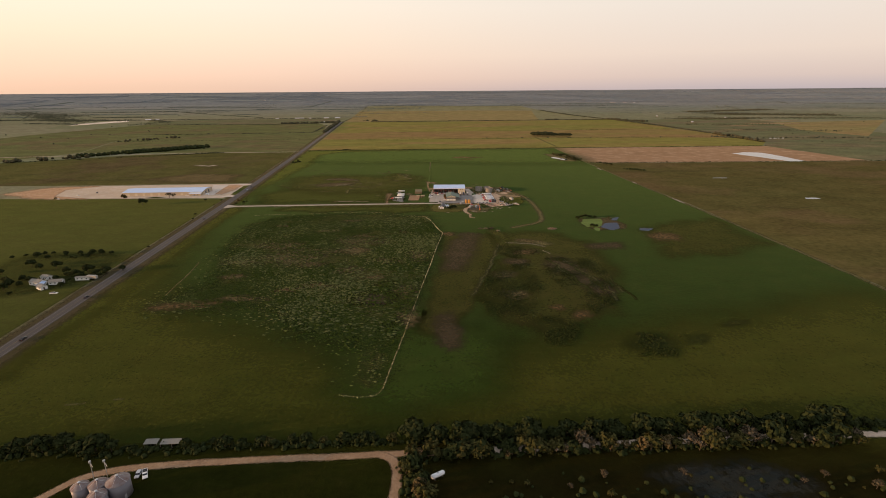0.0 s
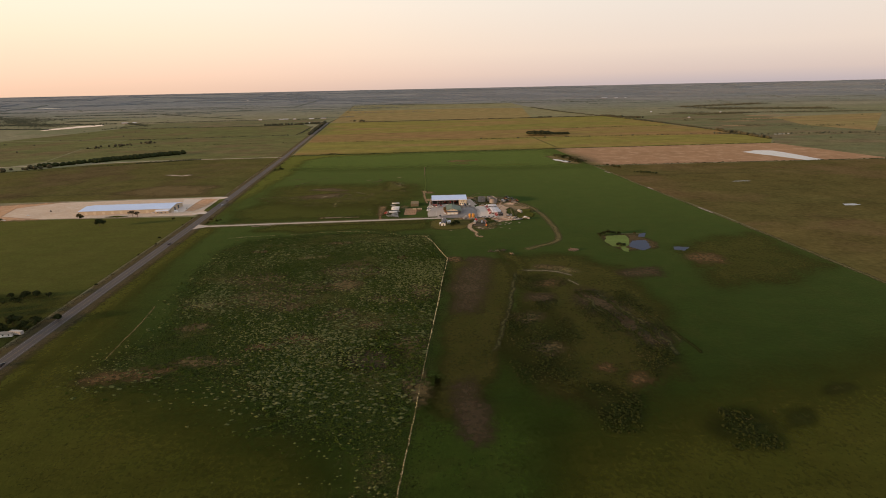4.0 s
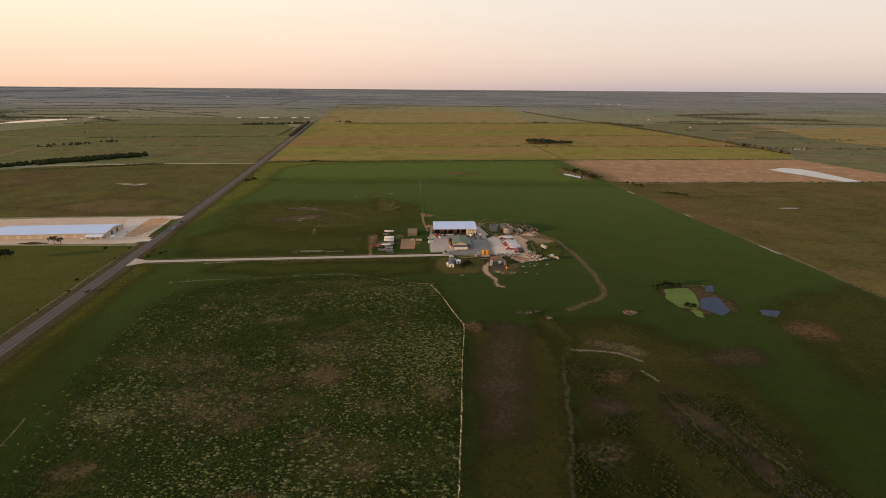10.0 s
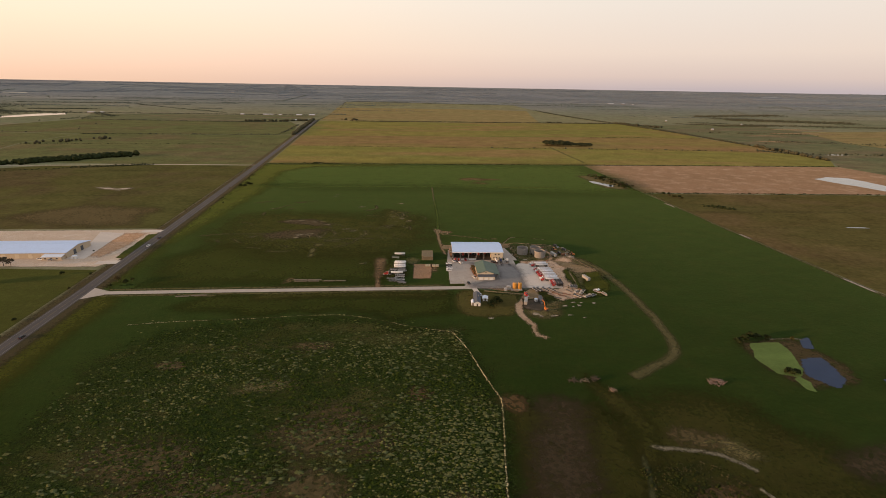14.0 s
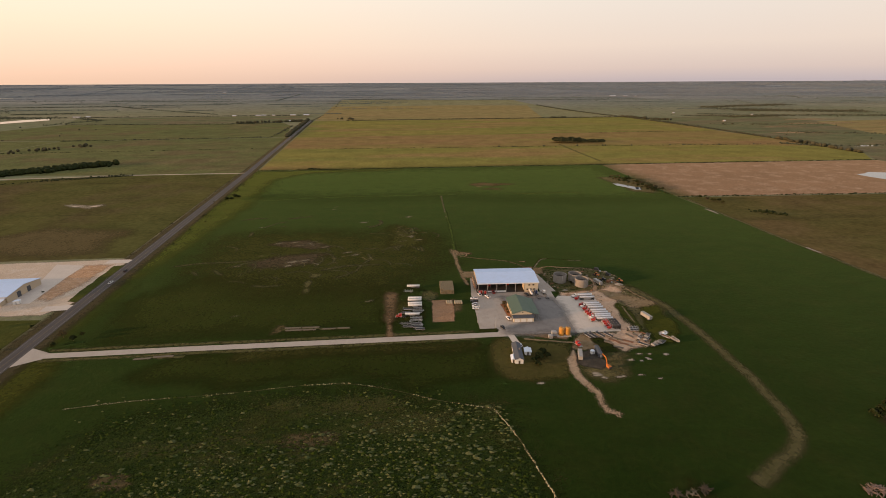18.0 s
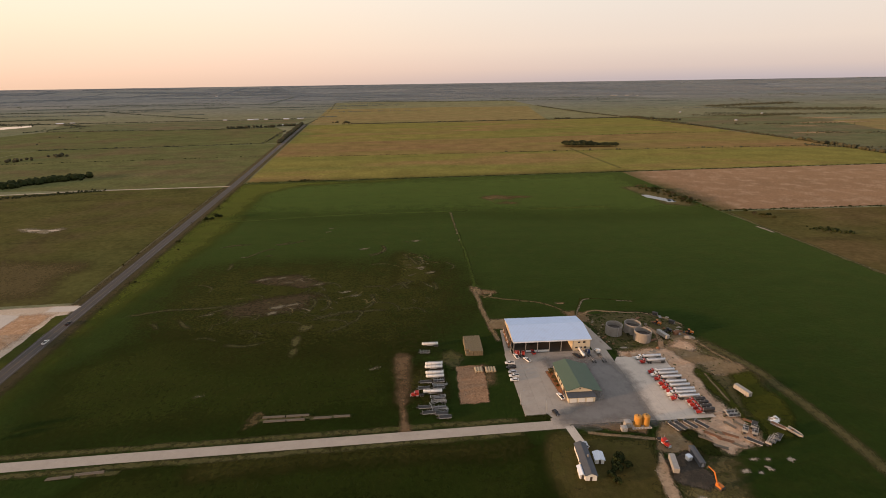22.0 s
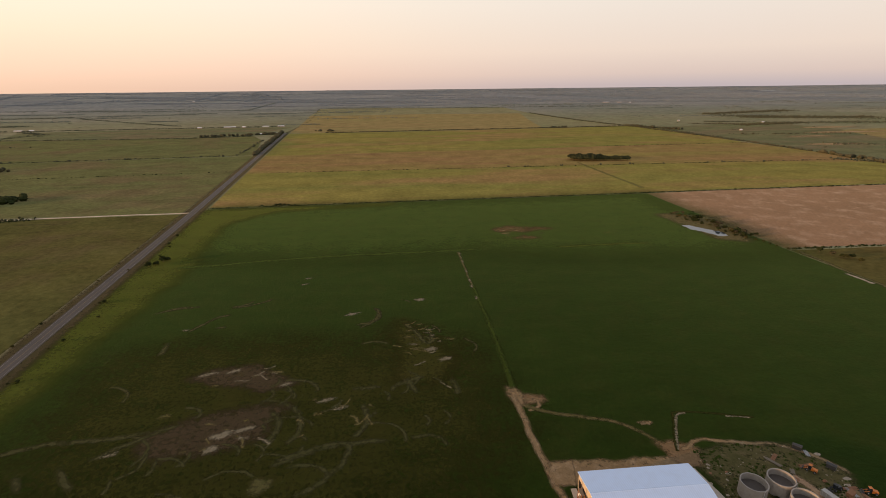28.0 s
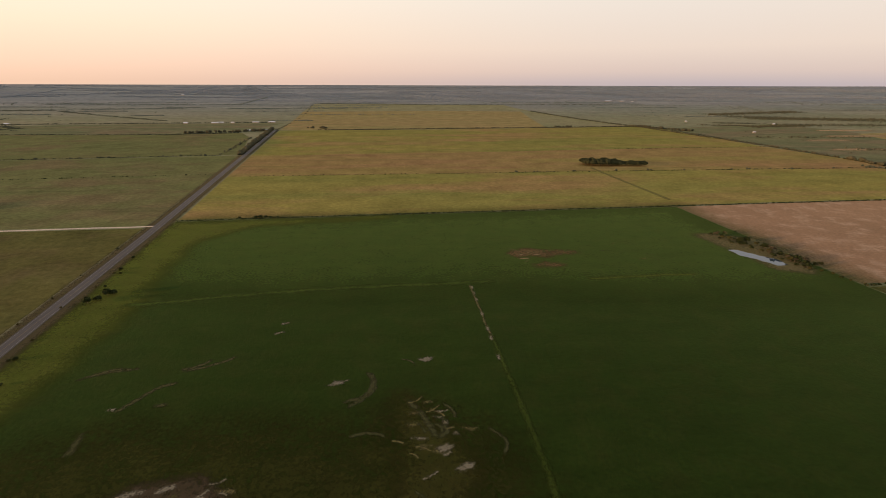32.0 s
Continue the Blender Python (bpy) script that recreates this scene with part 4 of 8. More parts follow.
patch("thin_grass", [(-330, 520), (-420, 540), (-480, 480), (-400, 440), (-320, 446)], 0.09, M["brownw"], "thin brown grass", 36, 10, 12)
blot("thin_grass", -6, 300, 14, 22, 0.1, "thin", "thin trampled grass round parked trailers", 14, 232)


def arc_marks(seed, cx, cy, sx, sy, count, label, mats, size=(3, 12), level=0.12):
    """Pale scars scattered over an area, each a short curved streak or a blotch."""
    r = random.Random(seed)
    for i in range(count):
        x, y = r.gauss(cx, sx), r.gauss(cy, sy)
        m = M[r.choice(mats)]
        if r.random() < 0.55:
            a, ln, k = r.uniform(-0.6, 0.6), r.uniform(*size) * 1.5, r.uniform(-0.08, 0.08)
            pts = [(x + math.cos(a + k * j) * ln * j / 5, y + math.sin(a + k * j * 3) * ln * j / 5 + k * j * j) for j in range(6)]
            strip("dry_streak", pts, r.uniform(0.25, 0.8), level, m, label, "ground", r.uniform(0.6, 1.6), 1.6, 2.0, 1)
        else:
            rx, ry = r.uniform(*size) * 0.6, r.uniform(*size) * 0.16
            pts = [(x + rx * math.cos(t) * r.uniform(0.6, 1.2), y + ry * math.sin(t) * r.uniform(0.6, 1.2)) for t in (j * math.pi / 5 for j in range(10))]
            patch("dry_patch", pts, level, m, label, max(1.6, min(rx, ry) * 1.3), 1.6, 1.8)


arc_marks(1, -128, 464, 14, 4, 9, "pale dry scar in the crop", ["palemud", "dry"], (2, 7))
arc_marks(2, -116, 409, 16, 7, 16, "pale dry scar in the crop", ["dry", "palemud"], (1.5, 6))
arc_marks(3, -14, 494, 9, 20, 22, "pale dry scar in the crop", ["palemud", "dry"], (1.5, 6))
arc_marks(4, -60, 425, 14, 8, 8, "pale dry scar in the crop", ["dry"], (1.5, 5))
arc_marks(7, 108, 756, 12, 9, 9, "dry patch in the crop", ["dry", "dirt"], (3, 10))
arc_marks(8, 190, 740, 30, 14, 6, "dry patch in the crop", ["dry", "scuff"], (4, 12))
# curved wheel marks, each a broad faint band of flattened crop
ARCS = [[(-177, 524), (-170, 536), (-164, 546), (-154, 550.5)], [(-160, 528), (-151, 530)], [(-159, 563), (-149, 566), (-143, 574)], [(-97.5, 429), (-89, 418), (-89.6, 408), (-93, 401)], [(-87, 432.6), (-78.4, 418.6), (-77.5, 406.6), (-82.6, 400)], [(-48.5, 429), (-43.6, 417), (-46, 407), (-52, 400)], [(-172, 397), (-164, 404.5), (-151, 414), (-138.5, 421)], [(-87, 385), (-76, 392), (-59, 397.5), (-31, 398)], [(-215, 557), (-202, 565), (-182, 567.6)], [(-86, 388), (-71, 395.6), (-51, 400), (-53, 385), (-67, 369.5), (-73, 367)], [(-138, 355.4), (-122, 352), (-110, 358)], [(-227, 402), (-199, 412.5), (-168, 412), (-153, 416.7)], [(-60, 522), (-45, 526), (-40.7, 540), (-48, 552)], [(-184, 396), (-176, 386), (-168, 380)], [(-200, 392), (-190, 380)]]
ARCS += [[(-129, 576.9), (-140.6, 566.6), (-158.1, 561.1)], [(-211.7, 559.2), (-202.9, 565.3), (-190.9, 569.1)], [(-56.3, 516.9), (-47, 524.7), (-42.3, 536.8), (-44.5, 550.5)], [(-23.6, 522.6), (-16.1, 507.6), (-9.7, 489.1), (-4.7, 493.5), (-5.5, 501.2)]]
ARCS += [[(-184.8, 510.6), (-181.3, 498.4), (-183.2, 492)], [(-33.4, 439), (-28.5, 445), (-20.7, 449.3), (-12.8, 452.1)], [(-23.2, 451.3), (-19.9, 440.9), (-17.9, 434.4)], [(2.4, 448.8), (4.6, 438.5), (4.7, 432.2)], [(-55.3, 442.7), (-45.7, 443.3), (-38.4, 444.3)]]
for pts in ARCS:
    strip("wheel_mark", pts, 1.0, 0.115, M["scuff"], "curved pale band of flattened crop", "track", 4.0, 0.8, 2.0, 2)
for x, y, a, b, seed in ((-89, 374, 5.0, 5.5, 241), (-91, 356, 2.6, 7.0, 242), (-90, 342, 2.2, 6.0, 243)):
    blot("worn_soil", x, y, a, b, 0.118, "faint", "tan track worn in the crop", 3.5, seed)
wr = random.Random(21)
for i in range(46):
    cx, cy = (wr.gauss(-108, 36), wr.gauss(402, 26)) if i % 4 else (wr.gauss(-30, 20), wr.gauss(455, 40))
    rad, a0 = wr.uniform(5, 15), wr.uniform(-1.2, 0.6)
    pts = [(cx + rad * 1.3 * math.cos(a0 + j * 0.3), cy + rad * math.sin(a0 + j * 0.3)) for j in range(wr.randint(4, 8))]
    strip("wheel_mark", pts, wr.uniform(0.4, 0.9), 0.11, M["scuff"], "curved faint wheel mark in the crop", "track", wr.uniform(1.6, 2.6), 0.8, 2.0, 1)
for x, y, a, b in ((-63, 541, 5.5, 2.0), (-110, 605, 3.0, 1.0), (-108, 619, 3.0, 1.0), (-11, 562, 5.0, 2.2), (-180, 527, 2.6, 0.8), (-117, 410, 5, 2.4), (-106, 413, 5, 1.6), (-118, 400, 3.5, 2.0), (-142, 467, 6, 1.6), (-128, 469, 4, 1.4), (-93, 452, 4, 1.0), (-7, 483, 4, 2.0), (1, 470, 5, 1.6), (-68, 434, 5, 0.9), (-60, 426, 4, 0.9), (-131, 300, 2, 0.6), (-37, 320, 3.4, 0.9)):
    blot("dry_patch", x, y, a, b, 0.13, "palemud", "pale bare spot in the crop", 1.5, int(x * 3 + y), 0.35)

# tracks and bare ground round the yard
strip("farm_track", [(34, 677), (34.5, 640), (35.5, 580)], 1.0, 0.1, M["faint"], "faint straight track through the crop", "track", 2.2, 1.0)
strip("farm_track", [(35.3, 590), (37.5, 517), (38, 470), (36, 432)], 2.6, 0.1, M["cropdim"], "faint straight track through the crop", "track", 3.0, 1.0)
strip("crop_line", [(-244, 658), (-173, 670), (-110, 679), (17, 682), (60, 684)], 3.5, 0.1, M["cropdim"], "pale green line across the crop", "track", 8.0, 2.0)
strip("crop_line", [(140, 681), (190, 683), (246, 684)], 2.0, 0.1, M["cropline"], "pale green line across the crop", "track", 6.0, 2.0)
for y in (672, 660, 648, 622, 598, 585, 560):
    patch("dry_patch", [(35 - 0.8, y - 2.5), (35 + 0.8, y - 2.5), (35.8, y + 2.5), (34.4, y + 2.5)], 0.14, M["palemud"], "pale bare spot on a track", 1.2, 1.2, 0.6)
strip("dirt_track", [(35, 434), (36, 410), (37, 385), (39, 362), (42, 345)], 2.0, 0.13, M["dirt"], "tan dirt track to the shed", "track", 3.4, 0.9, 3)
for o in (-0.75, 0.75):
    strip("wheel_rut", [(35 + o, 430), (36 + o, 410), (37 + o, 385), (39 + o, 362)], 0.4, 0.135, M["dirt"], "pale wheel rut in a dirt track", "track", 0.6, 0.3, 2)
strip("dirt_track", [(36, 420), (50, 411), (77, 403), (90, 394), (98, 382), (104, 374)], 1.8, 0.12, M["tankground"], "faint dirt track behind the shed", "track", 2.4, 0.8, 3)
patch("dirt_patch", [(38, 376.5), (60, 375), (84, 374), (100, 374), (97, 361), (70, 361), (38, 362)], 0.12, M["dirt"], "tan bare dirt along the back of the shed", 3, 2, 1.2)
patch("dirt_patch", [(94, 384), (102, 384), (112, 378), (110, 368), (100, 366), (97, 374)], 0.125, M["softdirt"], "brown bare dirt behind the shed", 5, 2, 1.5)
DITCH = [(102, 377), (106.5, 388), (113, 400.5), (114.4, 404.4), (118, 404.6), (128, 403.4), (141, 400), (154, 396.8)]
strip("ditch", DITCH, 1.5, 0.13, M["darkturf"], "narrow dark ditch with rank grass", "ditch", 1.0, 0.4, 2, 0)
# Pale coloured strips imitate the sky reflected in the ditch water.
strip("ditch_mud", [(102.8, 378), (107.6, 388.4), (114, 400)], 0.8, 0.14, M["palemud"], "pale strip along a ditch, coloured as sky reflection", "ground", 1.0, 0.5, 1.5, 1)
strip("ditch_mud", [(113.8, 399.5), (115.6, 402.8), (121, 403.8)], 0.9, 0.14, M["palemud"], "pale strip at a ditch corner, coloured as sky reflection", "ground", 0.9, 0.4, 1.5, 1)
strip("ditch_mud", [(140, 399.2), (152, 396.4)], 0.7, 0.14, M["palemud"], "pale strip along a ditch, coloured as sky reflection", "ground", 0.9, 0.4, 1.5, 1)
strip("dirt_track", [(35, 432), (37.5, 424), (48, 423), (48, 417), (40, 413)], 1.3, 0.118, M["dirt"], "looping scuffed dirt track", "track", 2.2, 0.6, 2)
blot("dry_patch", 97, 398, 3.2, 1.6, 0.12, "dirt", "tan scuffed dirt in the crop", 2, 202)
blot("dirt_patch", 46, 424, 7, 4, 0.11, "softdirt", "brown scuffed dirt beside a track", 5, 201)
patch("dirt_patch", [(32, 436), (38, 434), (41, 426), (40, 419), (36, 418), (33, 426)], 0.12, M["dirt"], "tan bare dirt beside a track", 5, 2, 1.5)
patch("dirt_patch", [(39, 376), (51, 376), (48, 362), (37.5, 362)], 0.13, M["dirt"], "tan bare dirt beside the shed", 2, 2, 1.0)
strip("field_track", [(170, 334), (181, 312), (185, 285), (187.5, 256), (189, 230), (188.5, 203), (185, 174), (181, 160), (170, 149.5), (152, 138), (140, 130)], 4.6, 0.12, M["hook"], "curved dry track across the crop", "track", 7.0, 1.6)
strip("field_track", [(380, 640), (379, 577), (387, 409), (400, 246), (410, 60), (416, -200)], 3.0, 0.12, M["faint"], "straight dry track along a field edge", "track", 5.0, 2.0)
for x, y, k in ((375, 564, 12), (389, 411, 8), (398, 268, 15)):
    patch("dry_patch", [(x - 1.4 + k * 0.1, y - k), (x + 1.2 + k * 0.1, y - k), (x + 1.4 - k * 0.1, y + k), (x - 1.4 - k * 0.1, y + k)], 0.15, M["palerubble"], "pale bare spot on a track", 2.2, 3, 0.8)

# highway
strip("shoulder", [(hwx(y), y) for y in (-700, -143, 255, 890, 2152)], 25.0, 0.10, M["shoulder"], "grey gravel shoulder along the highway", "road", 9.0, 1.0, 12, 0)
strip("shoulder", [(hwx(2140), 2140), (-452, 2250), (-462, 2800), (-505, 3380)], 9.0, 0.10, M["shoulder"], "grey road far off", "road", 3.0, 0.5, 30, 0)
strip("highway", [(hwx(y), y) for y in (-700, -143, 255, 890, 2152)], 10.4, 0.16, M["asphalt"], "straight two-lane asphalt highway", "road", 0, 0, 20, 0)
for o in (-3.9, 3.9):
    strip("road_marking", [(hwx(y) + o, y) for y in (-700, -143, 255, 890, 2140)], 0.22, 0.18, M["line_w"], "worn white edge line", "road marking", 0, 0, 60, 0)
for o in (-0.22, 0.22):
    strip("road_marking", [(hwx(y) + o, y) for y in (-700, -143, 255, 890, 2140)], 0.16, 0.18, M["line_y"], "worn yellow centre line", "road marking", 0, 0, 60, 0)
# driveway and yard
strip("driveway", [(hwx(251) + 5, 251.5), (-150, 255.5), (-50, 259), (62, 263)], 6.2, 0.16, M["driveconc"], "pale concrete driveway", "driveway", 0, 0, 8, 0)
field("driveway_apron", [(hwx(240) + 5, 240), (-228, 248.4), (-228, 255.2), (hwx(262) + 5, 262)], 0.175, M["driveconc"], "flared pale concrete driveway mouth", "driveway")
strip("driveway_verge", [(-232, 246), (-150, 250), (-50, 254), (40, 258)], 3.0, 0.11, M["faint"], "dry grass edge beside a driveway", "ground", 2.5, 1.0, 4, 0)
strip("driveway_verge", [(-232, 258), (-150, 261.5), (-50, 265), (40, 268)], 3.0, 0.11, M["faint"], "dry grass edge beside a driveway", "ground", 2.5, 1.0, 4, 0)
# yard slabs, each a pour of its own
yard = thing("yard_pavement", 0, 0, z=0, label="pale grey concrete truck yard, darkened by oil", category="pavement", kind="structure")


def clip_quad(x0, x1, y0, y1, outline):
    """A slab cell cut to the yard's outline (convex pieces)."""
    poly = [(x0, y0), (x1, y0), (x1, y1), (x0, y1)]
    k = len(outline)
    for i in range(k):
        (ax, ay), (bx, by) = outline[i], outline[(i + 1) % k]
        side = lambda p: (bx - ax) * (p[1] - ay) - (by - ay) * (p[0] - ax)
        res = []
        for a, b in zip(poly, poly[1:] + poly[:1]):
            sa, sb = side(a), side(b)
            if sa >= 0:
                res.append(a)
            if sa * sb < 0:
                t = sa / (sa - sb)
                res.append((a[0] + (b[0] - a[0]) * t, a[1] + (b[1] - a[1]) * t))
        poly = res
        if len(poly) < 3:
            return None
    return poly


def slabs(outline, material, cell, z0, z1):
    xs_ = [p[0] for p in outline]
    ys_ = [p[1] for p in outline]
    x = min(xs_)
    while x < max(xs_):
        y = min(ys_)
        while y < max(ys_):
            q = clip_quad(x + 0.03, x + cell - 0.03, y + 0.03, y + cell - 0.03, outline)
            if q:
                part("slab", prism(bmesh.new(), q, z0, z1, "z"), material, yard)
            y += cell
        x += cell


for piece in ([(42, 270), (106, 270), (106, 329.5), (42, 329.5)], [(54, 262.5), (106, 262.5), (106, 270), (54, 270)], [(97.5, 329.5), (110, 329.5), (103.5, 366), (97.5, 366)], [(42.5, 329.5), (47, 329.5), (47, 360), (44.5, 360)]):
    slabs(piece, M["concrete"], 8.0, 0.02, 0.2)
slabs([(106, 262), (136, 262.5), (136.5, 320.5), (109, 320.5), (106, 316)], M["newconcrete"], 8.0, 0.02, 0.2)
patch("oil_stain", [(60, 263), (104, 263), (106, 282), (108, 300), (104, 312), (97, 322), (88, 318), (84, 300), (86, 283), (74, 276), (62, 272)], 0.225, M["stain"], "dark oily wear on yard concrete", 9, 3, 2.0)
patch("oil_stain", [(64, 322), (84, 321), (88, 316), (80, 311), (66, 312)], 0.225, M["stain"], "dark oily wear on yard concrete", 8, 3, 1.5)
patch("dirt_patch", [(136, 262), (136, 320), (112, 321), (112, 326.5), (139, 328), (150, 332), (158, 340), (163, 330), (157, 318), (150, 306), (147, 290), (143, 281), (147, 264), (150, 250), (146, 244), (138, 240), (130, 238), (120, 254), (108, 261)], 0.14, M["sand"], "tan bare dirt at the yard's edge", 5, 2.5, 3.0)
patch("dirt_patch", [(106.4, 259.5), (115.6, 257.9), (115.3, 243.4), (111.6, 231.4), (111.2, 241.3), (100.5, 239.7), (96.6, 243.2)], 0.15, M["dirt"], "worn grey dirt track off the yard", 3, 2, 1.5)
patch("dirt_patch", [(124.1, 255.4), (138.6, 265.5), (143.4, 263.2), (145.1, 253.9), (146.7, 246.4), (140.7, 242.3), (134.4, 241.2), (129.0, 236.8), (125.5, 240.2), (123.0, 248.2)], 0.155, M["sand"], "pale orange dirt strewn with scrap", 2.5, 1.6, 2.0)
strip("dirt_track", [(69, 256), (84, 253), (99, 249.5)], 1.8, 0.15, M["dirt"], "pale worn path", "path", 1.0, 0.4, 3, 1)
patch("dirt_track", [(96.6, 241), (97.4, 236), (94.6, 226), (93.2, 216), (94.2, 209), (96, 204), (91.6, 202), (88.8, 210), (88, 219), (90.4, 230)], 0.15, M["pathpale"], "broken pale dirt track", 2.0, 1.5, 1.0, "track")
patch("dirt_track", [(95.6, 205), (97, 202), (98, 196), (97.2, 189), (98, 183), (102.6, 179.4), (101, 176.8), (95.2, 180), (94.4, 189), (94.8, 196), (92, 203)], 0.152, M["brokenpath"], "broken pale dirt track", 2.2, 1.5, 1.2, "track")
patch("dirt_patch", [(-60, 257), (18, 252.5), (40, 256), (40, 246), (16, 244), (-46, 243), (-110, 241), (-110, 250)], 0.095, M["thin"], "olive-brown grass below a driveway", 14, 4, 4)
patch("dirt_patch", [(110, 258), (128, 240), (122, 214), (108, 206), (96, 212), (100, 222), (112, 224), (116, 240)], 0.1, M["tankground"], "worn olive ground round a storage corner", 14, 4, 5)
patch("dark_fill", [(97.4, 236.1), (104.3, 239.1), (110.5, 240.5), (111.1, 231.4), (113.3, 225.9), (111.7, 220.9), (106.3, 218.0), (97.1, 222.0), (95.3, 226.2)], 0.165, M["darkpit"], "dark wet fill in a storage corner", 2.5, 1.6, 1.2)
patch("dirt_patch", [(96, 221), (112, 219), (118, 212), (108, 208), (98, 213)], 0.15, M["dry"], "pale rubble-strewn ground", 5, 2, 2)
patch("bare_yard", [(51, 258), (69, 255), (97, 248), (92, 226), (86, 212), (70, 209), (52, 211), (45, 223), (46, 245)], 0.1, M["yardgrass"], "thin mown grass round a house", 8, 4, 3)
patch("dirt_patch", [(105, 375), (133, 380), (158, 376), (170, 356), (158, 345), (150, 330), (136, 322), (112, 328), (108, 350)], 0.11, M["tankground"], "scrubby storage ground round concrete tanks", 6, 4, 3)
patch("dirt_patch", [(148, 342), (166, 346), (178, 322), (180, 296), (172, 270), (160, 258), (150, 262), (149, 300)], 0.105, M["tankground"], "worn olive ground beside the truck yard", 12, 4, 5)
strip("dirt_track", [(104, 378), (118, 384), (133, 380), (150, 378), (160, 371), (170, 356)], 1.5, 0.14, M["dirt"], "pale dirt bank", "track", 2.4, 1.4, 3)
strip("dirt_track", [(141, 327), (145, 338), (148, 348), (143, 358)], 3.4, 0.14, M["lane"], "grey gravel track", "track", 2.0, 0.8, 3)
strip("dirt_track", [(151.8, 300), (150.9, 286.3), (150.3, 274)], 1.0, 0.175, M["dirt"], "pale worn strip", "path", 1.2, 0.4, 3)
strip("dirt_track", [(160, 344), (168, 330), (172, 315), (178, 304)], 2.0, 0.14, M["dirt"], "pale dirt track", "track", 2.5, 1.2, 3)
patch("dirt_patch", [(144, 331), (161, 322), (172, 312), (179, 305), (170, 294), (159, 296), (154, 309), (146, 318)], 0.145, M["dirt"], "tan bare dirt spreading off the yard", 5, 2.5, 3.0)
patch("dirt_patch", [(152, 343), (164, 349), (169, 335), (157, 323), (146, 328)], 0.135, M["dirt"], "tan bare dirt by a dirt bank", 4, 2.5, 2.0)
patch("grass_strip", [(150.3, 306), (154, 298), (154, 286), (153, 274), (151, 261), (150.6, 250), (148.2, 250), (148, 262), (147.6, 274), (145.8, 284), (145.6, 294), (146, 302)], 0.165, M["olivegrass"], "rough grass between dirt and parked trailers", 3, 2, 1.2)
patch("grass_strip", [(166, 298), (178.6, 299), (175, 286), (178, 273), (174, 260), (163, 246), (153.3, 246), (153, 254), (155, 268), (160, 284)], 0.15, M["olivegrass"], "rough grass round scrapped trailers", 5, 2.5, 2.0)
patch("grass_strip", [(112, 254.6), (120.4, 253.6), (123.4, 245.8), (123.6, 237), (116, 236.6), (113.6, 246)], 0.165, M["darkturf"], "dark grass between dirt tracks", 2.5, 1.6, 1.0)
patch("dirt_patch", [(66, 262), (85, 262.5), (99, 258), (96, 254), (84, 256.5)], 0.13, M["softdirt"], "brown worn bank below the yard", 3, 2, 1.2)
patch("hay_pad", [(11, 318), (27, 318.5), (26, 283), (10.5, 282.5)], 0.15, M["haypad"], "bare reddish pad strewn with hay", 1.2, 2, 0.8)
patch("dirt_patch", [(-20.4, 262), (-15.2, 262), (-17.6, 272), (-18.2, 286), (-18.4, 298), (-21.2, 298), (-20.8, 286), (-20, 272)], 0.13, M["drivedirt"], "worn dirt drive beside parked trailers", 4.0, 2, 1.0)
patch("dirt_patch", [(-17.6, 286), (-17.2, 302), (-16.6, 318), (-17.4, 334), (-24, 336), (-24.6, 318), (-22.4, 302), (-21.6, 286)], 0.128, M["drivedirt"], "faded end of a worn dirt drive", 8.0, 2, 1.6)
blot("dirt_patch", 9.5, 326, 5, 9, 0.12, "faint", "worn dirt beside a hay stack", 6, 231)
patch("dirt_patch", [(27, 318), (33, 314), (32, 300), (28, 298)], 0.12, M["softdirt"], "worn dirt beside a hay pad", 7, 2.5, 2.0)
for x0, x1, y in ((-92, -66, 277.6), (-66, -46, 277), (-173, -143, 246.0)):
    patch("dirt_patch", [(x0, y - 1.2), (x1, y - 0.8), (x1, y + 1.8), (x0, y + 1.4)], 0.13, M["faint"], "bare strip with stacked timber", 1.5, 2, 0.8)
patch("dirt_patch", [(-98, 272), (-92, 274), (-90, 282), (-94, 286), (-97, 279)], 0.12, M["deadgrass"], "bare worn ground", 4, 2, 1.5)
# ponds
patch("pond", [(236, 168), (255, 169.5), (254, 158), (247.5, 139), (239, 130), (230, 134), (228, 150)], 0.14, M["algae"], "pond covered in pale green algae", 1.5, 2, 1.0, "pond")
patch("pond", [(240, 130), (241, 124), (238, 116), (235, 118), (236, 127)], 0.145, M["algae"], "narrow green pond arm", 1.0, 2, 0.8, "pond")
patch("pond", [(256, 147), (268, 149), (264, 129), (254, 120), (248, 131)], 0.142, M["bluewater"], "dark blue farm pond", 3.0, 2, 1.2, "pond")
patch("pond", [(268, 163), (274, 173.5), (280, 175.5), (273, 162)], 0.143, M["bluewater"], "small blue pond arm", 1.0, 1.5, 0.5, "pond")
strip("pond_edge", [(253, 174.5), (264, 175), (276, 174)], 1.0, 0.15, M["palemud"], "pale mud along a pond", "ground", 1.2, 0.4, 2, 1)
patch("pond", [(286, 118), (289, 126), (301, 123), (293, 115)], 0.143, M["bluewater"], "small pale blue pool in mud", 1.6, 1.5, 0.8, "pond")
strip("dry_streak", [(126, 73), (140, 71), (150, 71), (161, 64), (166, 57)], 1.3, 0.13, M["palemud"], "pale straw streak in brown grass", "ground", 2.2, 1.5, 2.0, 2)
strip("dry_streak", [(150, 76), (164, 77), (170, 70)], 0.8, 0.13, M["dry"], "pale straw streak in brown grass", "ground", 1.6, 1.5, 2.0, 2)
strip("dry_streak", [(161, 48), (166, 36)], 0.8, 0.13, M["palemud"], "pale straw streak in brown grass", "ground", 1.6, 1.0, 2.0, 1)
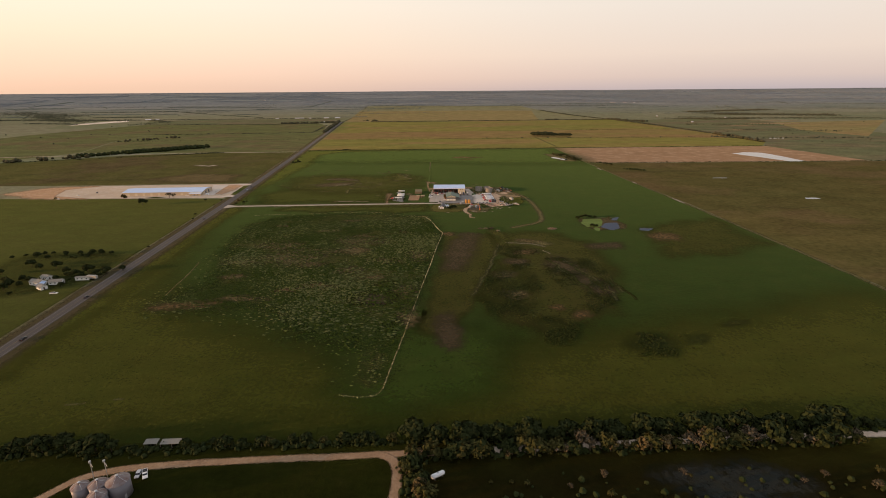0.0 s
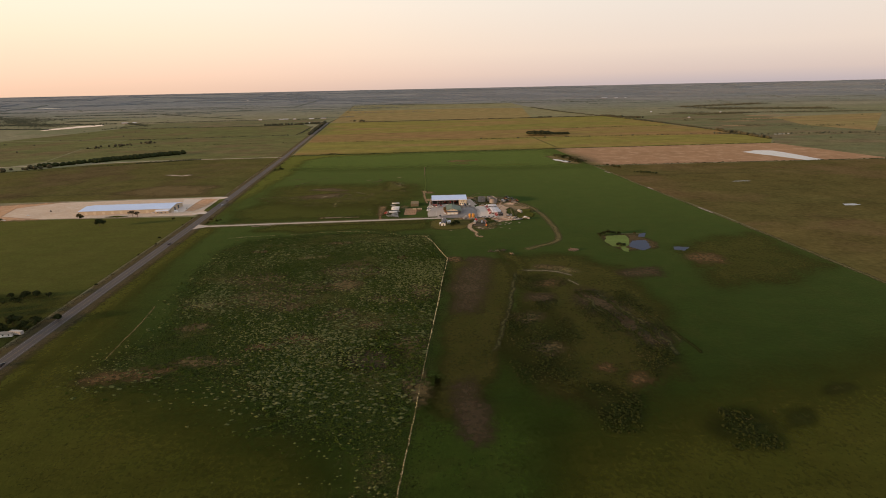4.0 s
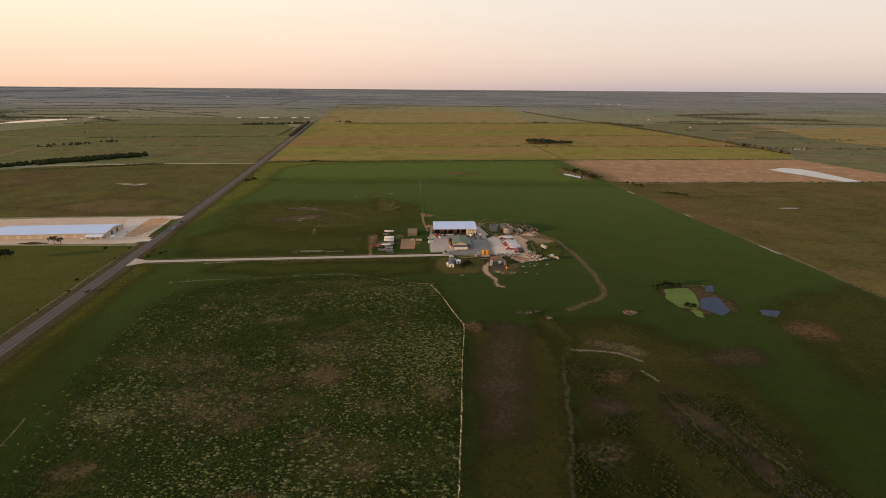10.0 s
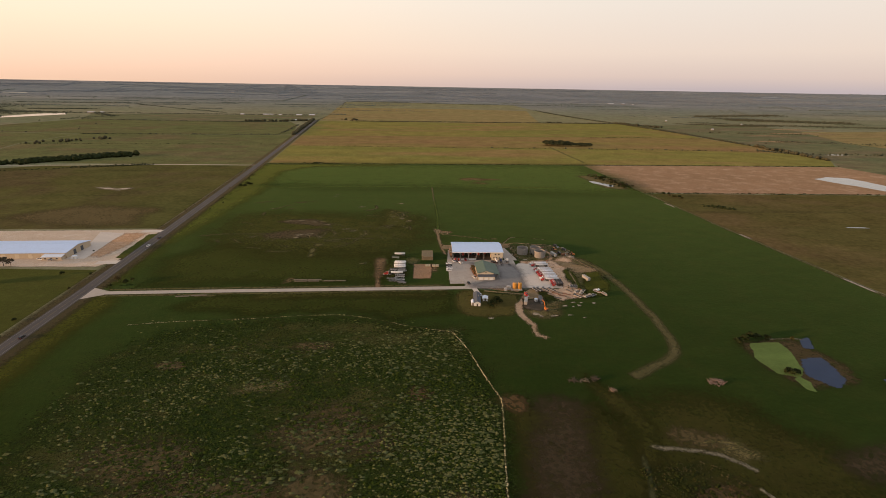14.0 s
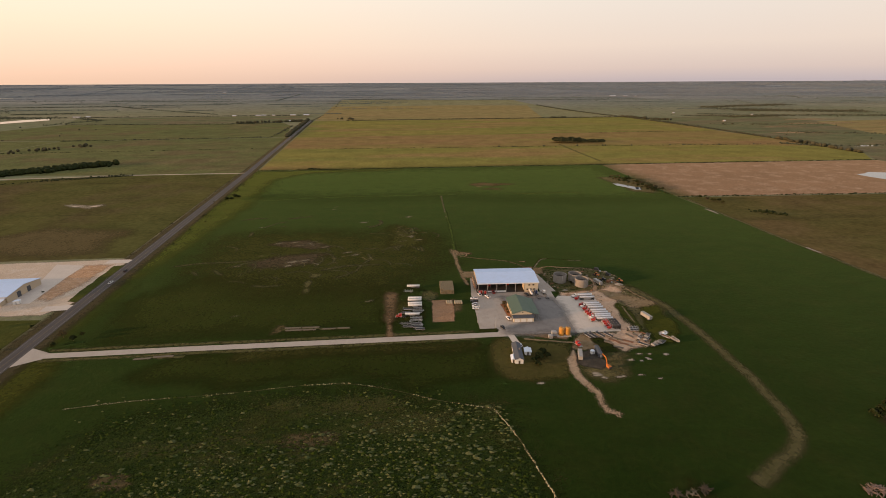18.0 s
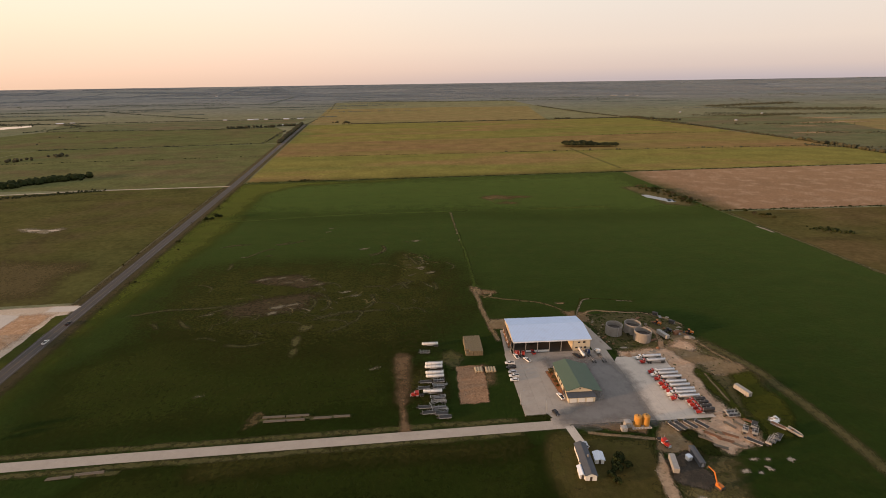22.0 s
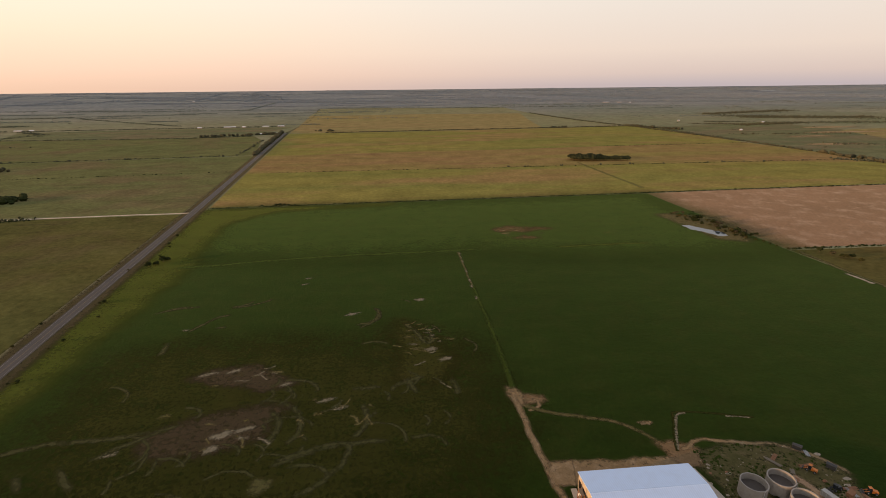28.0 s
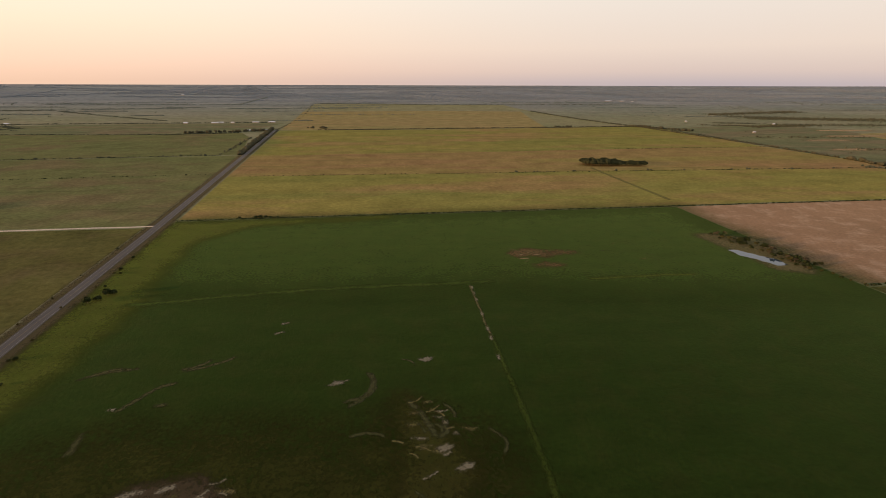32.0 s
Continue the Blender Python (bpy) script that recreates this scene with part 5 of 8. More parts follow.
patch("pond_bank", [(230, 170), (268, 174), (278, 142), (270, 124), (240, 118), (227, 138)], 0.1, M["mud"], "muddy pond bank", 10, 3, 3)
patch("pond", [(317, 744), (325, 743), (333, 728), (346, 712), (344, 699), (334, 698), (327, 716), (318, 728)], 0.14, M["water"], "small reflecting farm pond", 1.2, 2.5, 1.5, "pond")
patch("pond_bank", [(312, 800), (336, 800), (378, 776), (362, 700), (356, 676), (326, 684)], 0.11, M["tankground"], "muddy scrub round a pond", 16, 5, 5)
field("pond", [(768, 790), (800, 700), (817, 645), (850, 650), (852, 720), (850, 800), (810, 812)], 0.14, M["water"], "wide shallow pond in a bare field", "pond", 6, 10)
field("pond", [(-1746, 2013), (-1708, 2076), (-1672, 2182), (-1630, 2293), (-1685, 2382), (-1760, 2315), (-1782, 2182), (-1783, 2089)], 0.14, M["water"], "large reflecting lake far off", "lake", 6, 25)
for x, y, w, h in ((557, 452, 14, 2.2), (596, 276, 10, 4), (1120, 1160, 34, 8)):
    field("pond", [(x - w, y - h), (x, y - h * 1.2), (x + w, y - h * 0.4), (x + w * 0.7, y + h), (x - w * 0.6, y + h)], 0.14, M["water"], "shallow pond on rangeland", "pond", 5, 8)
patch("dry_patch", [(-482, 655), (-470, 658), (-458, 650), (-444, 649), (-434, 656), (-427, 650), (-432, 640), (-440, 633), (-450, 638), (-462, 641), (-474, 646)], 0.13, M["thinrubble"], "pale bare hollow in a pasture", 5, 2.5, 2.5)
blot("dry_patch", -436, 646, 7, 3.4, 0.135, "gravel", "pale bare spot in a hollow", 2, 211)
blot("dry_patch", -462, 648, 9, 2.4, 0.135, "gravel", "pale bare spot in a hollow", 2, 212)
# gravel lot west of the highway
patch("gravel_lot", [(-470, 310), (-354, 309), (-272, 310), (-262, 324), (-272, 428), (-520, 414), (-560, 380), (-540, 330)], 0.12, M["gravel"], "wide pale crushed-stone lot", 4, 6, 2, "pavement")
patch("dirt_patch", [(-560, 310), (-470, 310), (-520, 414), (-600, 402), (-640, 350)], 0.11, M["redirt"], "bare dirt beside a gravel lot", 14, 6, 5)
patch("dirt_patch", [(-295, 340), (-284, 336), (-279, 366), (-282, 412), (-304, 412), (-303, 387)], 0.135, M["redirt"], "orange bare dirt on a gravel lot", 5, 4, 2)
field("lot_concrete", [(-312, 331), (-295, 331), (-303, 387), (-305, 412), (-333, 417), (-320, 380)], 0.14, M["newconcrete"], "pale concrete apron of a warehouse", "pavement")
strip("lot_drive", [(hwx(420) - 5, 421), (-290, 421)], 9, 0.165, M["newconcrete"], "pale concrete lot entrance", "driveway", 0, 0, 4, 0)
strip("lot_drive", [(hwx(322) - 5, 322), (-278, 320)], 9, 0.165, M["newconcrete"], "pale concrete lot entrance", "driveway", 0, 0, 4, 0)
patch("lot_ditch", [(hwx(333) - 7, 333), (hwx(410) - 7, 410), (hwx(410) - 13, 408), (hwx(333) - 12, 334)], 0.15, M["pasture_g"], "grassed ditch beside the highway", 2, 4, 1)
# lanes
strip("cross_lane", [(hwx(886) - 5, 887), (-420, 884), (-513, 880), (-580, 871), (-760, 850), (-1100, 800)], 4.6, 0.13, M["gravel"], "pale gravel lane between pastures", "lane", 1.4, 1, 10, 1)
strip("dirt_lane", [(-560, -900), (-150, -330), (-118, -285), (-100, -262), (-88, -248), (-57, -243.5), (-9, -240.7), (30, -238.5), (46, -238), (80, -236.3)], 3.9, 0.13, M["lane"], "tan dirt lane past grain bins", "lane", 1.6, 0.6, 4)
strip("dirt_lane", [(34, -238.6), (40, -242), (42.5, -252), (41, -266), (38, -330), (30, -600)], 4.0, 0.14, M["lane"], "tan dirt lane turning south", "lane", 1.6, 0.5, 3)
strip("farm_lane", [(80, -236.3), (142, -232.5), (200, -229.5), (250, -227), (500, -224)], 4.0, 0.13, M["gravel"], "pale lane behind a hedge", "lane", 1.6, 0.5, 5)
patch("scrub_patch", [(150, -250), (200, -246), (214, -258), (170, -268)], 0.13, M["bog"], "dark boggy ground in scrub", 14, 4, 4)
for x, y, w, h in ((1530, 1808, 150, 26), (1200, 1490, 90, 22), (1640, 2000, 120, 30), (1300, 1700, 80, 16)):
    patch("bare_ground", [(x - w, y - h * 0.4), (x - w * 0.3, y - h), (x + w * 0.6, y - h * 0.7), (x + w, y + h * 0.3), (x + w * 0.2, y + h), (x - w * 0.7, y + h * 0.7)], 0.12, M["barerange"], "bare reddish ground on rangeland", 24, 12, 10)
strip("field_track", [(372, 1262), (373, 1180), (376, 1080), (379, 968)], 5.0, 0.12, M["trackline"], "dull track across a ripe field", "track", 5.0, 2.0)
patch("grass_island", [(41, 267.5), (42.5, 270.6), (53.5, 270.8), (55, 268.2), (52.5, 266.2), (41, 266.6)], 0.24, M["darkturf"], "dark grassed island at the yard entrance", 1.0, 1.2, 0.3)
patch("flower_bed", [(62.2, 309), (66.2, 309), (66.4, 286), (64.4, 286)], 0.225, M["mulch"], "reddish mulch bed beside the shop", 1.2, 1.2, 0.4)
for i, (x, y, a, b) in enumerate(((136.0, 233.7, 3.1, 1.4), (127.7, 227.3, 2.8, 1.4), (151.7, 232.1, 2.3, 1.8), (138.9, 227.9, 2.0, 2.1), (134.0, 226.1, 1.5, 1.0), (142.2, 233.2, 1.9, 1.1), (101.9, 214.5, 3.3, 1.5), (105.0, 210.0, 2.1, 1.4), (102.6, 212.6, 3.8, 1.2), (116.8, 210.7, 3.0, 1.0), (113.9, 210.0, 2.3, 1.0), (127.1, 211.5, 2.8, 1.1), (136.4, 207.4, 2.0, 1.0), (67.9, 206.7, 3.0, 1.0), (106.3, 209.3, 1.2, 1.1), (163.0, 258.6, 5.5, 3.0))):
    blot("rubble_spread", x, y, a * 0.7, b * 0.7, 0.15, "palerubble", "pale rubble thinly spread in grass", 1.2, 300 + i, 0.1)


# ---- the big shed ----
def big_shed():
    """Open-fronted truck shed under a low gable, with a two-storey office bay at one end."""
    x0, x1, y0, y1, eave, ridge = 0.0, 48.0, 0.0, 30.2, 8.3, 10.4
    t = thing("truck_shed", 47.6, 329.8, 0, 0.0, "large open-fronted truck shed with pale blue metal roof", "shed")
    ym = y0 + (y1 - y0) * 0.56
    bm = bmesh.new()
    prism(bm, [(y0 - 0.6, eave - 0.1), (ym, ridge), (y1 + 0.6, eave - 0.1), (y1 + 0.6, eave + 0.12), (ym, ridge + 0.22), (y0 - 0.6, eave + 0.12)], x0 - 0.5, x1 + 0.5, "x")
    part("roof", bm, M["roof_blue"], t, "pale blue ribbed metal roof")
    part("ridge_cap", prism(bmesh.new(), [(ym - 0.4, ridge + 0.18), (ym, ridge + 0.32), (ym + 0.4, ridge + 0.18)], x0 - 0.5, x1 + 0.5, "x"), M["roof_blue"], t)
    part("fascia", boxm(x0 - 0.5, x1 + 0.5, y0 - 0.7, y0 - 0.6, eave - 0.7, eave + 0.1), M["roof_white"], t)
    part("back_wall", boxm(x0, x1, y1 - 0.2, y1, 0, eave), M["wall_tan"], t)
    for name, xa in (("side_wall", x0), ("side_wall", x1 - 0.2)):
        bm = prism(bmesh.new(), [(y0 + (4.0 if xa == x0 else 0), 0 if xa else 5.6), (y1 - 0.2, 0 if xa else 5.6), (y1 - 0.2, eave - 0.12), (ym, ridge - 0.12), (y0 + (4.0 if xa == x0 else 0), eave - 0.02)], xa, xa + 0.2, "x")
        part(name, bm, M["wall_tan"], t)
    # Dark floor colour and two added dark sheets stand for the shed's inner shade.
    part("floor_slab", boxm(x0, x1, y0, y1, 0.0, 0.22), M["shade_floor"], t, "concrete floor coloured dark as indoor shade")
    part("lining", boxm(x0 + 0.25, x1 - 0.3, y1 - 0.3, y1 - 0.22, 0.22, eave - 0.3), M["brown"], t, "added inner wall sheet, coloured dark as shade")
    part("ceiling_lining", prism(bmesh.new(), [(y0 + 0.5, eave - 0.35), (ym, ridge - 0.3), (y1 - 0.35, eave - 0.35), (y1 - 0.35, eave - 0.25), (ym, ridge - 0.2), (y0 + 0.5, eave - 0.25)], x0 + 0.3, x1 - 0.3, "x"), M["brown"], t, "added sheet under the roof, coloured dark as shade")
    # office bay
    ox = 37.5
    part("office_front", boxm(ox, x1 - 0.2, y0, y0 + 0.2, 0.22, eave - 0.15), M["wall_cream"], t, "cream metal office front")
    part("office_side", boxm(ox, ox + 0.2, y0 + 0.2, y0 + 10, 0.22, eave - 0.15), M["wall_cream"], t)
    w = None
    for wx, wz in ((2.0, 2.4), (4.7, 2.4), (7.4, 2.4), (3.4, 6.0), (6.6, 6.0)):
        m = pose(ox + wx, y0 - 0.05, wz)
        if w is None:
            w = part("window", boxm(-0.75, 0.75, -0.04, 0.05, -0.5, 0.5), M["brown"], t, "dark-framed office window", m)
            part("pane", boxm(-0.62, 0.62, -0.07, -0.03, -0.38, 0.38), M["glass"], w)
        else:
            share(w, m)
    # columns and beams
    c = None
    for i in range(6):
        m = pose(0.3 + i * 7.4, y0 + 0.2, 0.22)
        if c is None:
            c = part("column", boxm(-0.18, 0.18, -0.18, 0.18, 0, eave - 0.4), M["steel"], t, "grey steel column", m)
        else:
            share(c, m)
    for i in range(1, 6):
        share(c, pose(0.3 + i * 7.4, y0 + 15, 0.22))
    part("beam", boxm(x0 + 0.1, ox, y0 + 0.05, y0 + 0.35, eave - 0.75, eave - 0.3), M["steel"], t)
    part("beam", boxm(x0 + 0.1, ox, y0 + 14.85, y0 + 15.15, eave - 0.75, eave - 0.2), M["steel"], t)
    part("low_wall", boxm(7.8, 22.4, y0 + 0.4, y0 + 0.7, 0.22, 1.5), M["wall_white"], t, "low white front wall")
    part("low_wall", boxm(x0, x0 + 0.2, y0 + 4, y1 - 0.2, 0.22, 1.2), M["wall_tan"], t)
    for yy in (8.0, 12.5, 17, 21.5, 26):
        share(c, pose(0.1, yy, 0.22))
    return t


big_shed()


def side_rack():
    """Tall rack of parts standing in the shed's open side, its orange uprights painted as sunlit."""
    t = thing("parts_rack", 0, 0, label="tall steel rack stacked with parts, uprights coloured orange as sunlight", category="rack", group="racks beside the shed")
    for y in (0, 3.6):
        for x in (-0.7, 0.6):
            # Orange on the uprights stands for the low sun's light on them.
            part("upright", boxm(x, x + 0.1, y, y + 0.1, 0, 5.2), M["orange"], t)
    for z in (0.4, 2.0, 3.6, 5.0):
        part("shelf", boxm(-0.75, 0.75, -0.1, 3.8, z, z + 0.1), M["timber"], t)
    r = random.Random(5)
    for z in (0.5, 2.1, 3.7):
        for k in range(3):
            part("crate", boxm(-0.6, 0.6, 0.2 + k * 1.2, 1.1 + k * 1.2, z, z + r.uniform(0.7, 1.3), bevel=0.04), M[("timber", "white", "rust_scrap")[(k + int(z)) % 3]], t)
    return t


rack_ = side_rack()
rack_.matrix_basis = pose(46.2, 336.0, 0.2)
for y in (341.0, 346.0, 351.0):
    copy_thing(rack_, pose(46.2, y, 0.2))


def green_shop():
    """Shop with a green gable roof, a lean-to along one side and a porch at the front."""
    t = thing("shop_building", 66.6, 283.0, 0, 0.2, "cream shop building with a green metal gable roof", "building")
    L, W, eave, ridge = 26.5, 14.0, 4.6, 7.0
    part("body", boxm(0.4, W - 0.4, 0, L, 0, eave), M["wall_cream"], t, "cream metal walls")
    for y in (0.0, L - 0.15):
        part("gable", prism(bmesh.new(), [(0.4, eave), (W - 0.4, eave), (W / 2, ridge - 0.15)], y, y + 0.15, "y"), M["wall_cream"], t)
    for sgn, nm in ((0, "roof_slope"), (1, "roof_slope")):
        a, b = (-0.4, W / 2) if not sgn else (W + 0.4, W / 2)
        part(nm, prism(bmesh.new(), [(a, eave - 0.08), (b, ridge), (b, ridge + 0.16), (a, eave + 0.08)], -0.6, L + 0.6, "y"), M["roof_green"], t, "green ribbed metal roof slope")
    part("lean_to_roof", prism(bmesh.new(), [(W + 0.4, eave - 0.1), (W + 5.0, 3.6), (W + 5.0, 3.75), (W + 0.4, eave + 0.06)], -0.4, L, "y"), M["roof_green"], t)
    for y in (0.2, 9, 18, L - 0.3):
        part("post", boxm(W + 4.6, W + 4.8, y, y + 0.2, 0, 3.55), M["steel"], t)
    part("porch_roof", prism(bmesh.new(), [(-4.2, 2.9), (0.0, 3.6), (0.0, 3.75), (-4.2, 3.05)], -0.4, W + 0.6, "x"), M["roof_grey"], t, "dark grey porch roof")
    part("porch_front", boxm(0.0, W + 0.2, -3.9, -3.7, 0, 2.9), M["wall_cream"], t)
    part("porch_side", boxm(0.0, 0.2, -3.7, 0.0, 0, 2.9), M["wall_cream"], t)
    for x in (0.9, 5.3, 9.7):
        d = part("garage_door", boxm(x, x + 3.4, -3.98, -3.9, 0.05, 2.4), M["wall_white"], t, "pale sectional garage door")
        for k in range(3):
            part("door_panel", boxm(x + 0.1, x + 3.3, -4.01, -3.98, 0.12 + k * 0.77, 0.78 + k * 0.77), M["wall_white"], d)
    part("side_door", boxm(0.32, 0.4, 3, 6.4, 0, 3.4), M["brown"], t, "dark roller door")
    for y in (9.5, 13.0, 16.5):
        w = part("window", boxm(0.3, 0.4, y, y + 1.4, 1.4, 2.5), M["brown"], t)
        part("pane", boxm(0.27, 0.3, y + 0.12, y + 1.28, 1.52, 2.38), M["glass"], w)
    part("gable_vent", boxm(W / 2 - 0.5, W / 2 + 0.5, -0.06, 0, 5.2, 5.8), M["brown"], t)


green_shop()


# ---- vehicles ----
def wheel(parent, x, y, r, w, name="wheel"):
    bm = lathe(bmesh.new(), [(r * 0.55, -w / 2), (r * 0.94, -w / 2), (r, -w / 2 + 0.05), (r, w / 2 - 0.05), (r * 0.94, w / 2), (r * 0.55, w / 2)], 14, "x")
    o = part(name, bm, M["rubber"], parent, "", pose(x, y, r), True)
    part("rim", lathe(bmesh.new(), [(r * 0.3, -w / 2 - 0.02), (r * 0.52, -w / 2 + 0.03), (r * 0.52, w / 2 - 0.03), (r * 0.3, w / 2 + 0.02)], 10, "x"), M["galv"], o, "pale steel rim")
    return o


def wheels(parent, spots, r, w):
    first = None
    for x, y in spots:
        if first is None:
            first = wheel(parent, x, y, r, w)
        else:
            share(first, pose(x, y, r))


def tractor(t, paintwork, y0=0.0, sleeper=True):
    """Conventional truck tractor, its nose towards -y at y0."""
    part("hood", prism(bmesh.new(), [(y0 + 0.1, 0.75), (y0, 1.4), (y0 + 0.3, 1.7), (y0 + 1.7, 1.95), (y0 + 1.7, 0.75)], -0.62, 0.62, "x"), paintwork, t, "rounded painted hood")
    part("grille", boxm(-0.5, 0.5, y0 - 0.08, y0 + 0.04, 0.8, 1.55, bevel=0.03), M["galv"], t, "bright metal grille")
    part("bumper", boxm(-1.1, 1.1, y0 - 0.3, y0 - 0.02, 0.4, 0.8, bevel=0.05), M["galv"], t)
    cab = part("cab", prism(bmesh.new(), [(y0 + 1.7, 0.75), (y0 + 1.7, 1.95), (y0 + 2.15, 2.7), (y0 + 3.1, 2.78), (y0 + 3.1, 0.75)], -1.0, 1.0, "x"), paintwork, t, "painted truck cab")
    bm = bmesh.new()
    vs = [bm.verts.new(c) for c in ((-0.88, y0 + 1.73, 2.0), (0.88, y0 + 1.73, 2.0), (0.84, y0 + 2.12, 2.64), (-0.84, y0 + 2.12, 2.64))]
    bm.faces.new(vs)
    bmesh.ops.translate(bm, verts=bm.verts, vec=(0, -0.03, 0.03))
    part("windscreen", bm, M["glass"], cab)
    part("sun_visor", boxm(-0.9, 0.9, y0 + 1.9, y0 + 2.15, 2.66, 2.72), M["galv"], cab)
    for sx in (-1.01, 1.01):
        part("side_window", boxm(sx - 0.01, sx + 0.01, y0 + 2.2, y0 + 2.9, 1.8, 2.5), M["glass"], cab)
    if sleeper:
        part("sleeper", prism(bmesh.new(), [(y0 + 3.1, 0.75), (y0 + 3.1, 2.9), (y0 + 3.9, 2.9), (y0 + 4.2, 2.8), (y0 + 4.2, 0.75)], -1.0, 1.0, "x"), paintwork, t)
    yb = y0 + (4.3 if sleeper else 3.3)
    for sx in (-0.9, 0.9):
        part("fender", prism(bmesh.new(), [(y0 + 0.25, 0.75), (y0 + 0.45, 1.1), (y0 + 1.4, 1.15), (y0 + 1.7, 0.75)], sx - 0.25, sx + 0.25, "x"), paintwork, t)
        part("exhaust_stack", tube(bmesh.new(), (sx * 1.02, yb, 0.9), (sx * 1.02, yb, 3.5), 0.1, None, 8), M["galv"], t)
        part("fuel_tank", lathe(bmesh.new(), [(0.05, -0.7), (0.33, -0.65), (0.33, 0.65), (0.05, 0.7)], 10, "x"), M["galv"], t, "", pose(sx * 0.98, y0 + 3.4, 0.72, 0, 0, 90))
        part("headlight", boxm(sx - 0.14, sx + 0.14, y0 + 0.12, y0 + 0.22, 0.85, 1.08), M["lamp_clear"], t)
        part("mirror", boxm(sx * 1.25 - 0.1, sx * 1.25 + 0.1, y0 + 2.0, y0 + 2.1, 1.8, 2.4), M["galv"], t)
    part("deck_plate", boxm(-0.6, 0.6, y0 + 3.15, y0 + 4.1, 0.9, 1.0), M["chassis"], t)
    part("chassis_rail", boxm(-0.45, 0.45, y0 + 0.5, y0 + 7.0, 0.6, 0.85), M["chassis"], t)
    part("fifth_wheel", lathe(bmesh.new(), [(0.2, 0), (0.5, 0.02), (0.5, 0.12), (0.2, 0.14)], 10), M["chassis"], t, "", pose(0, y0 + 5.8, 0.86))
    wheels(t, [(-0.95, y0 + 0.95), (0.95, y0 + 0.95), (-0.9, y0 + 5.2), (0.9, y0 + 5.2), (-0.9, y0 + 6.5), (0.9, y0 + 6.5)], 0.52, 0.34)


def tank_trailer(t, skin, y0, length, radius=0.9):
    """A round tank on a bogie, with walkway, manholes, ladder and hose tray."""
    zc = 1.25 + radius
    bm = lathe(bmesh.new(), [(radius * 0.4, 0), (radius * 0.8, 0.12), (radius, 0.4), (radius, length - 0.4), (radius * 0.8, length - 0.12), (radius * 0.4, length)], 18, "x")
    part("tank", bm, skin, t, "long round tank", pose(0, y0, zc, 0, 0, 90), True)
    band = None
    for i in range(4):
        m = pose(0, y0 + length * (0.15 + 0.23 * i), zc, 0, 0, 90)
        if band is None:
            band = part("tank_band", lathe(bmesh.new(), [(radius * 0.99, -0.06), (radius + 0.035, -0.05), (radius + 0.035, 0.05), (radius * 0.99, 0.06)], 18, "x"), M["chassis"] if skin == M["tankblack"] else M["galv"], t, "", m)
        else:
            share(band, m)
    part("walkway", boxm(-0.3, 0.3, y0 + 0.8, y0 + length - 0.8, zc + radius, zc + radius + 0.06), M["chassis"] if skin == M["tankblack"] else M["steel"], t)
    for f in (0.3, 0.65):
        part("manhole", lathe(bmesh.new(), [(0.28, 0), (0.28, 0.15), (0.22, 0.2)], 10), M["steel"], t, "", pose(0, y0 + length * f, zc + radius + 0.04))
    part("sub_frame", boxm(-0.5, 0.5, y0 + 0.6, y0 + length - 0.2, 0.95, 1.3), M["chassis"], t)
    part("rear_bumper", boxm(-1.1, 1.1, y0 + length - 0.15, y0 + length + 0.05, 0.5, 0.75), M["chassis"], t)
    for sx in (-0.9, 0.9):
        part("tail_light", boxm(sx - 0.12, sx + 0.12, y0 + length + 0.05, y0 + length + 0.09, 0.55, 0.7), M["lamp_red"], t)
        part("landing_leg", boxm(sx * 0.6 - 0.06, sx * 0.6 + 0.06, y0 + 2.4, y0 + 2.55, 0.05, 0.95), M["chassis"], t)
        part("hose_tray", boxm(sx * 1.05 - 0.12, sx * 1.05 + 0.12, y0 + 3.0, y0 + length - 3.2, 1.15, 1.4), M["galv"], t)
        part("mudguard", prism(bmesh.new(), [(y0 + length - 3.0, 1.0), (y0 + length - 2.9, 1.12), (y0 + length - 0.3, 1.12), (y0 + length - 0.2, 1.0)], sx - 0.3, sx + 0.3, "x"), M["chassis"], t)
    wheels(t, [(sx, y0 + length - d) for d in (0.9, 2.2) for sx in (-0.9, 0.9)], 0.5, 0.34)


def tanker(paintwork, skin, label, length=11.4):
    t = thing("tanker_truck", 0, 0, label=label, category="truck", group="parked tanker trucks")
    tractor(t, paintwork, 0.0, False)
    tank_trailer(t, skin, 4.1, length)
    return t


def place(ob, spots, first=True):
    """Sets the thing at the first pose and copies of it at the others."""
    made = []
    for i, (x, y, turn) in enumerate(spots):
        m = pose(x, y, 0.2 if 42 < x < 137 and 262 < y < 330 else 0.12, 0, 0, turn)
        if i == 0:
            ob.matrix_basis = m
            made.append(ob)
        else:
            made.append(copy_thing(ob, m))
    return made


# noses towards the open yard (-x): turned by -90
red_tanker = tanker(M["red"], M["tankmetal"], "red tractor with a bright metal tank trailer")
white_tanker = tanker(M["white"], M["tankmetal"], "white tractor with a bright metal tank trailer")
place(red_tanker, [(119.6, 312.6, -90), (119.6, 302.0, -90), (120.0, 295.2, -90), (120.3, 290.6, -90), (120.5, 287.2, -90), (121.0, 283.6, -90), (120.4, 277.6, -90)])
place(white_tanker, [(119.2, 317.2, -90), (119.9, 298.8, -90), (120.2, 280.8, -90)])


def bobtail_tanker():
    t = thing("vacuum_truck", 0, 0, label="red truck with a short black vacuum tank", category="truck", group="parked vacuum trucks")
    tractor(t, M["red"], 0.0, False)
    tank_trailer(t, M["tankblack"], 3.5, 6.2, 0.95)
    return t


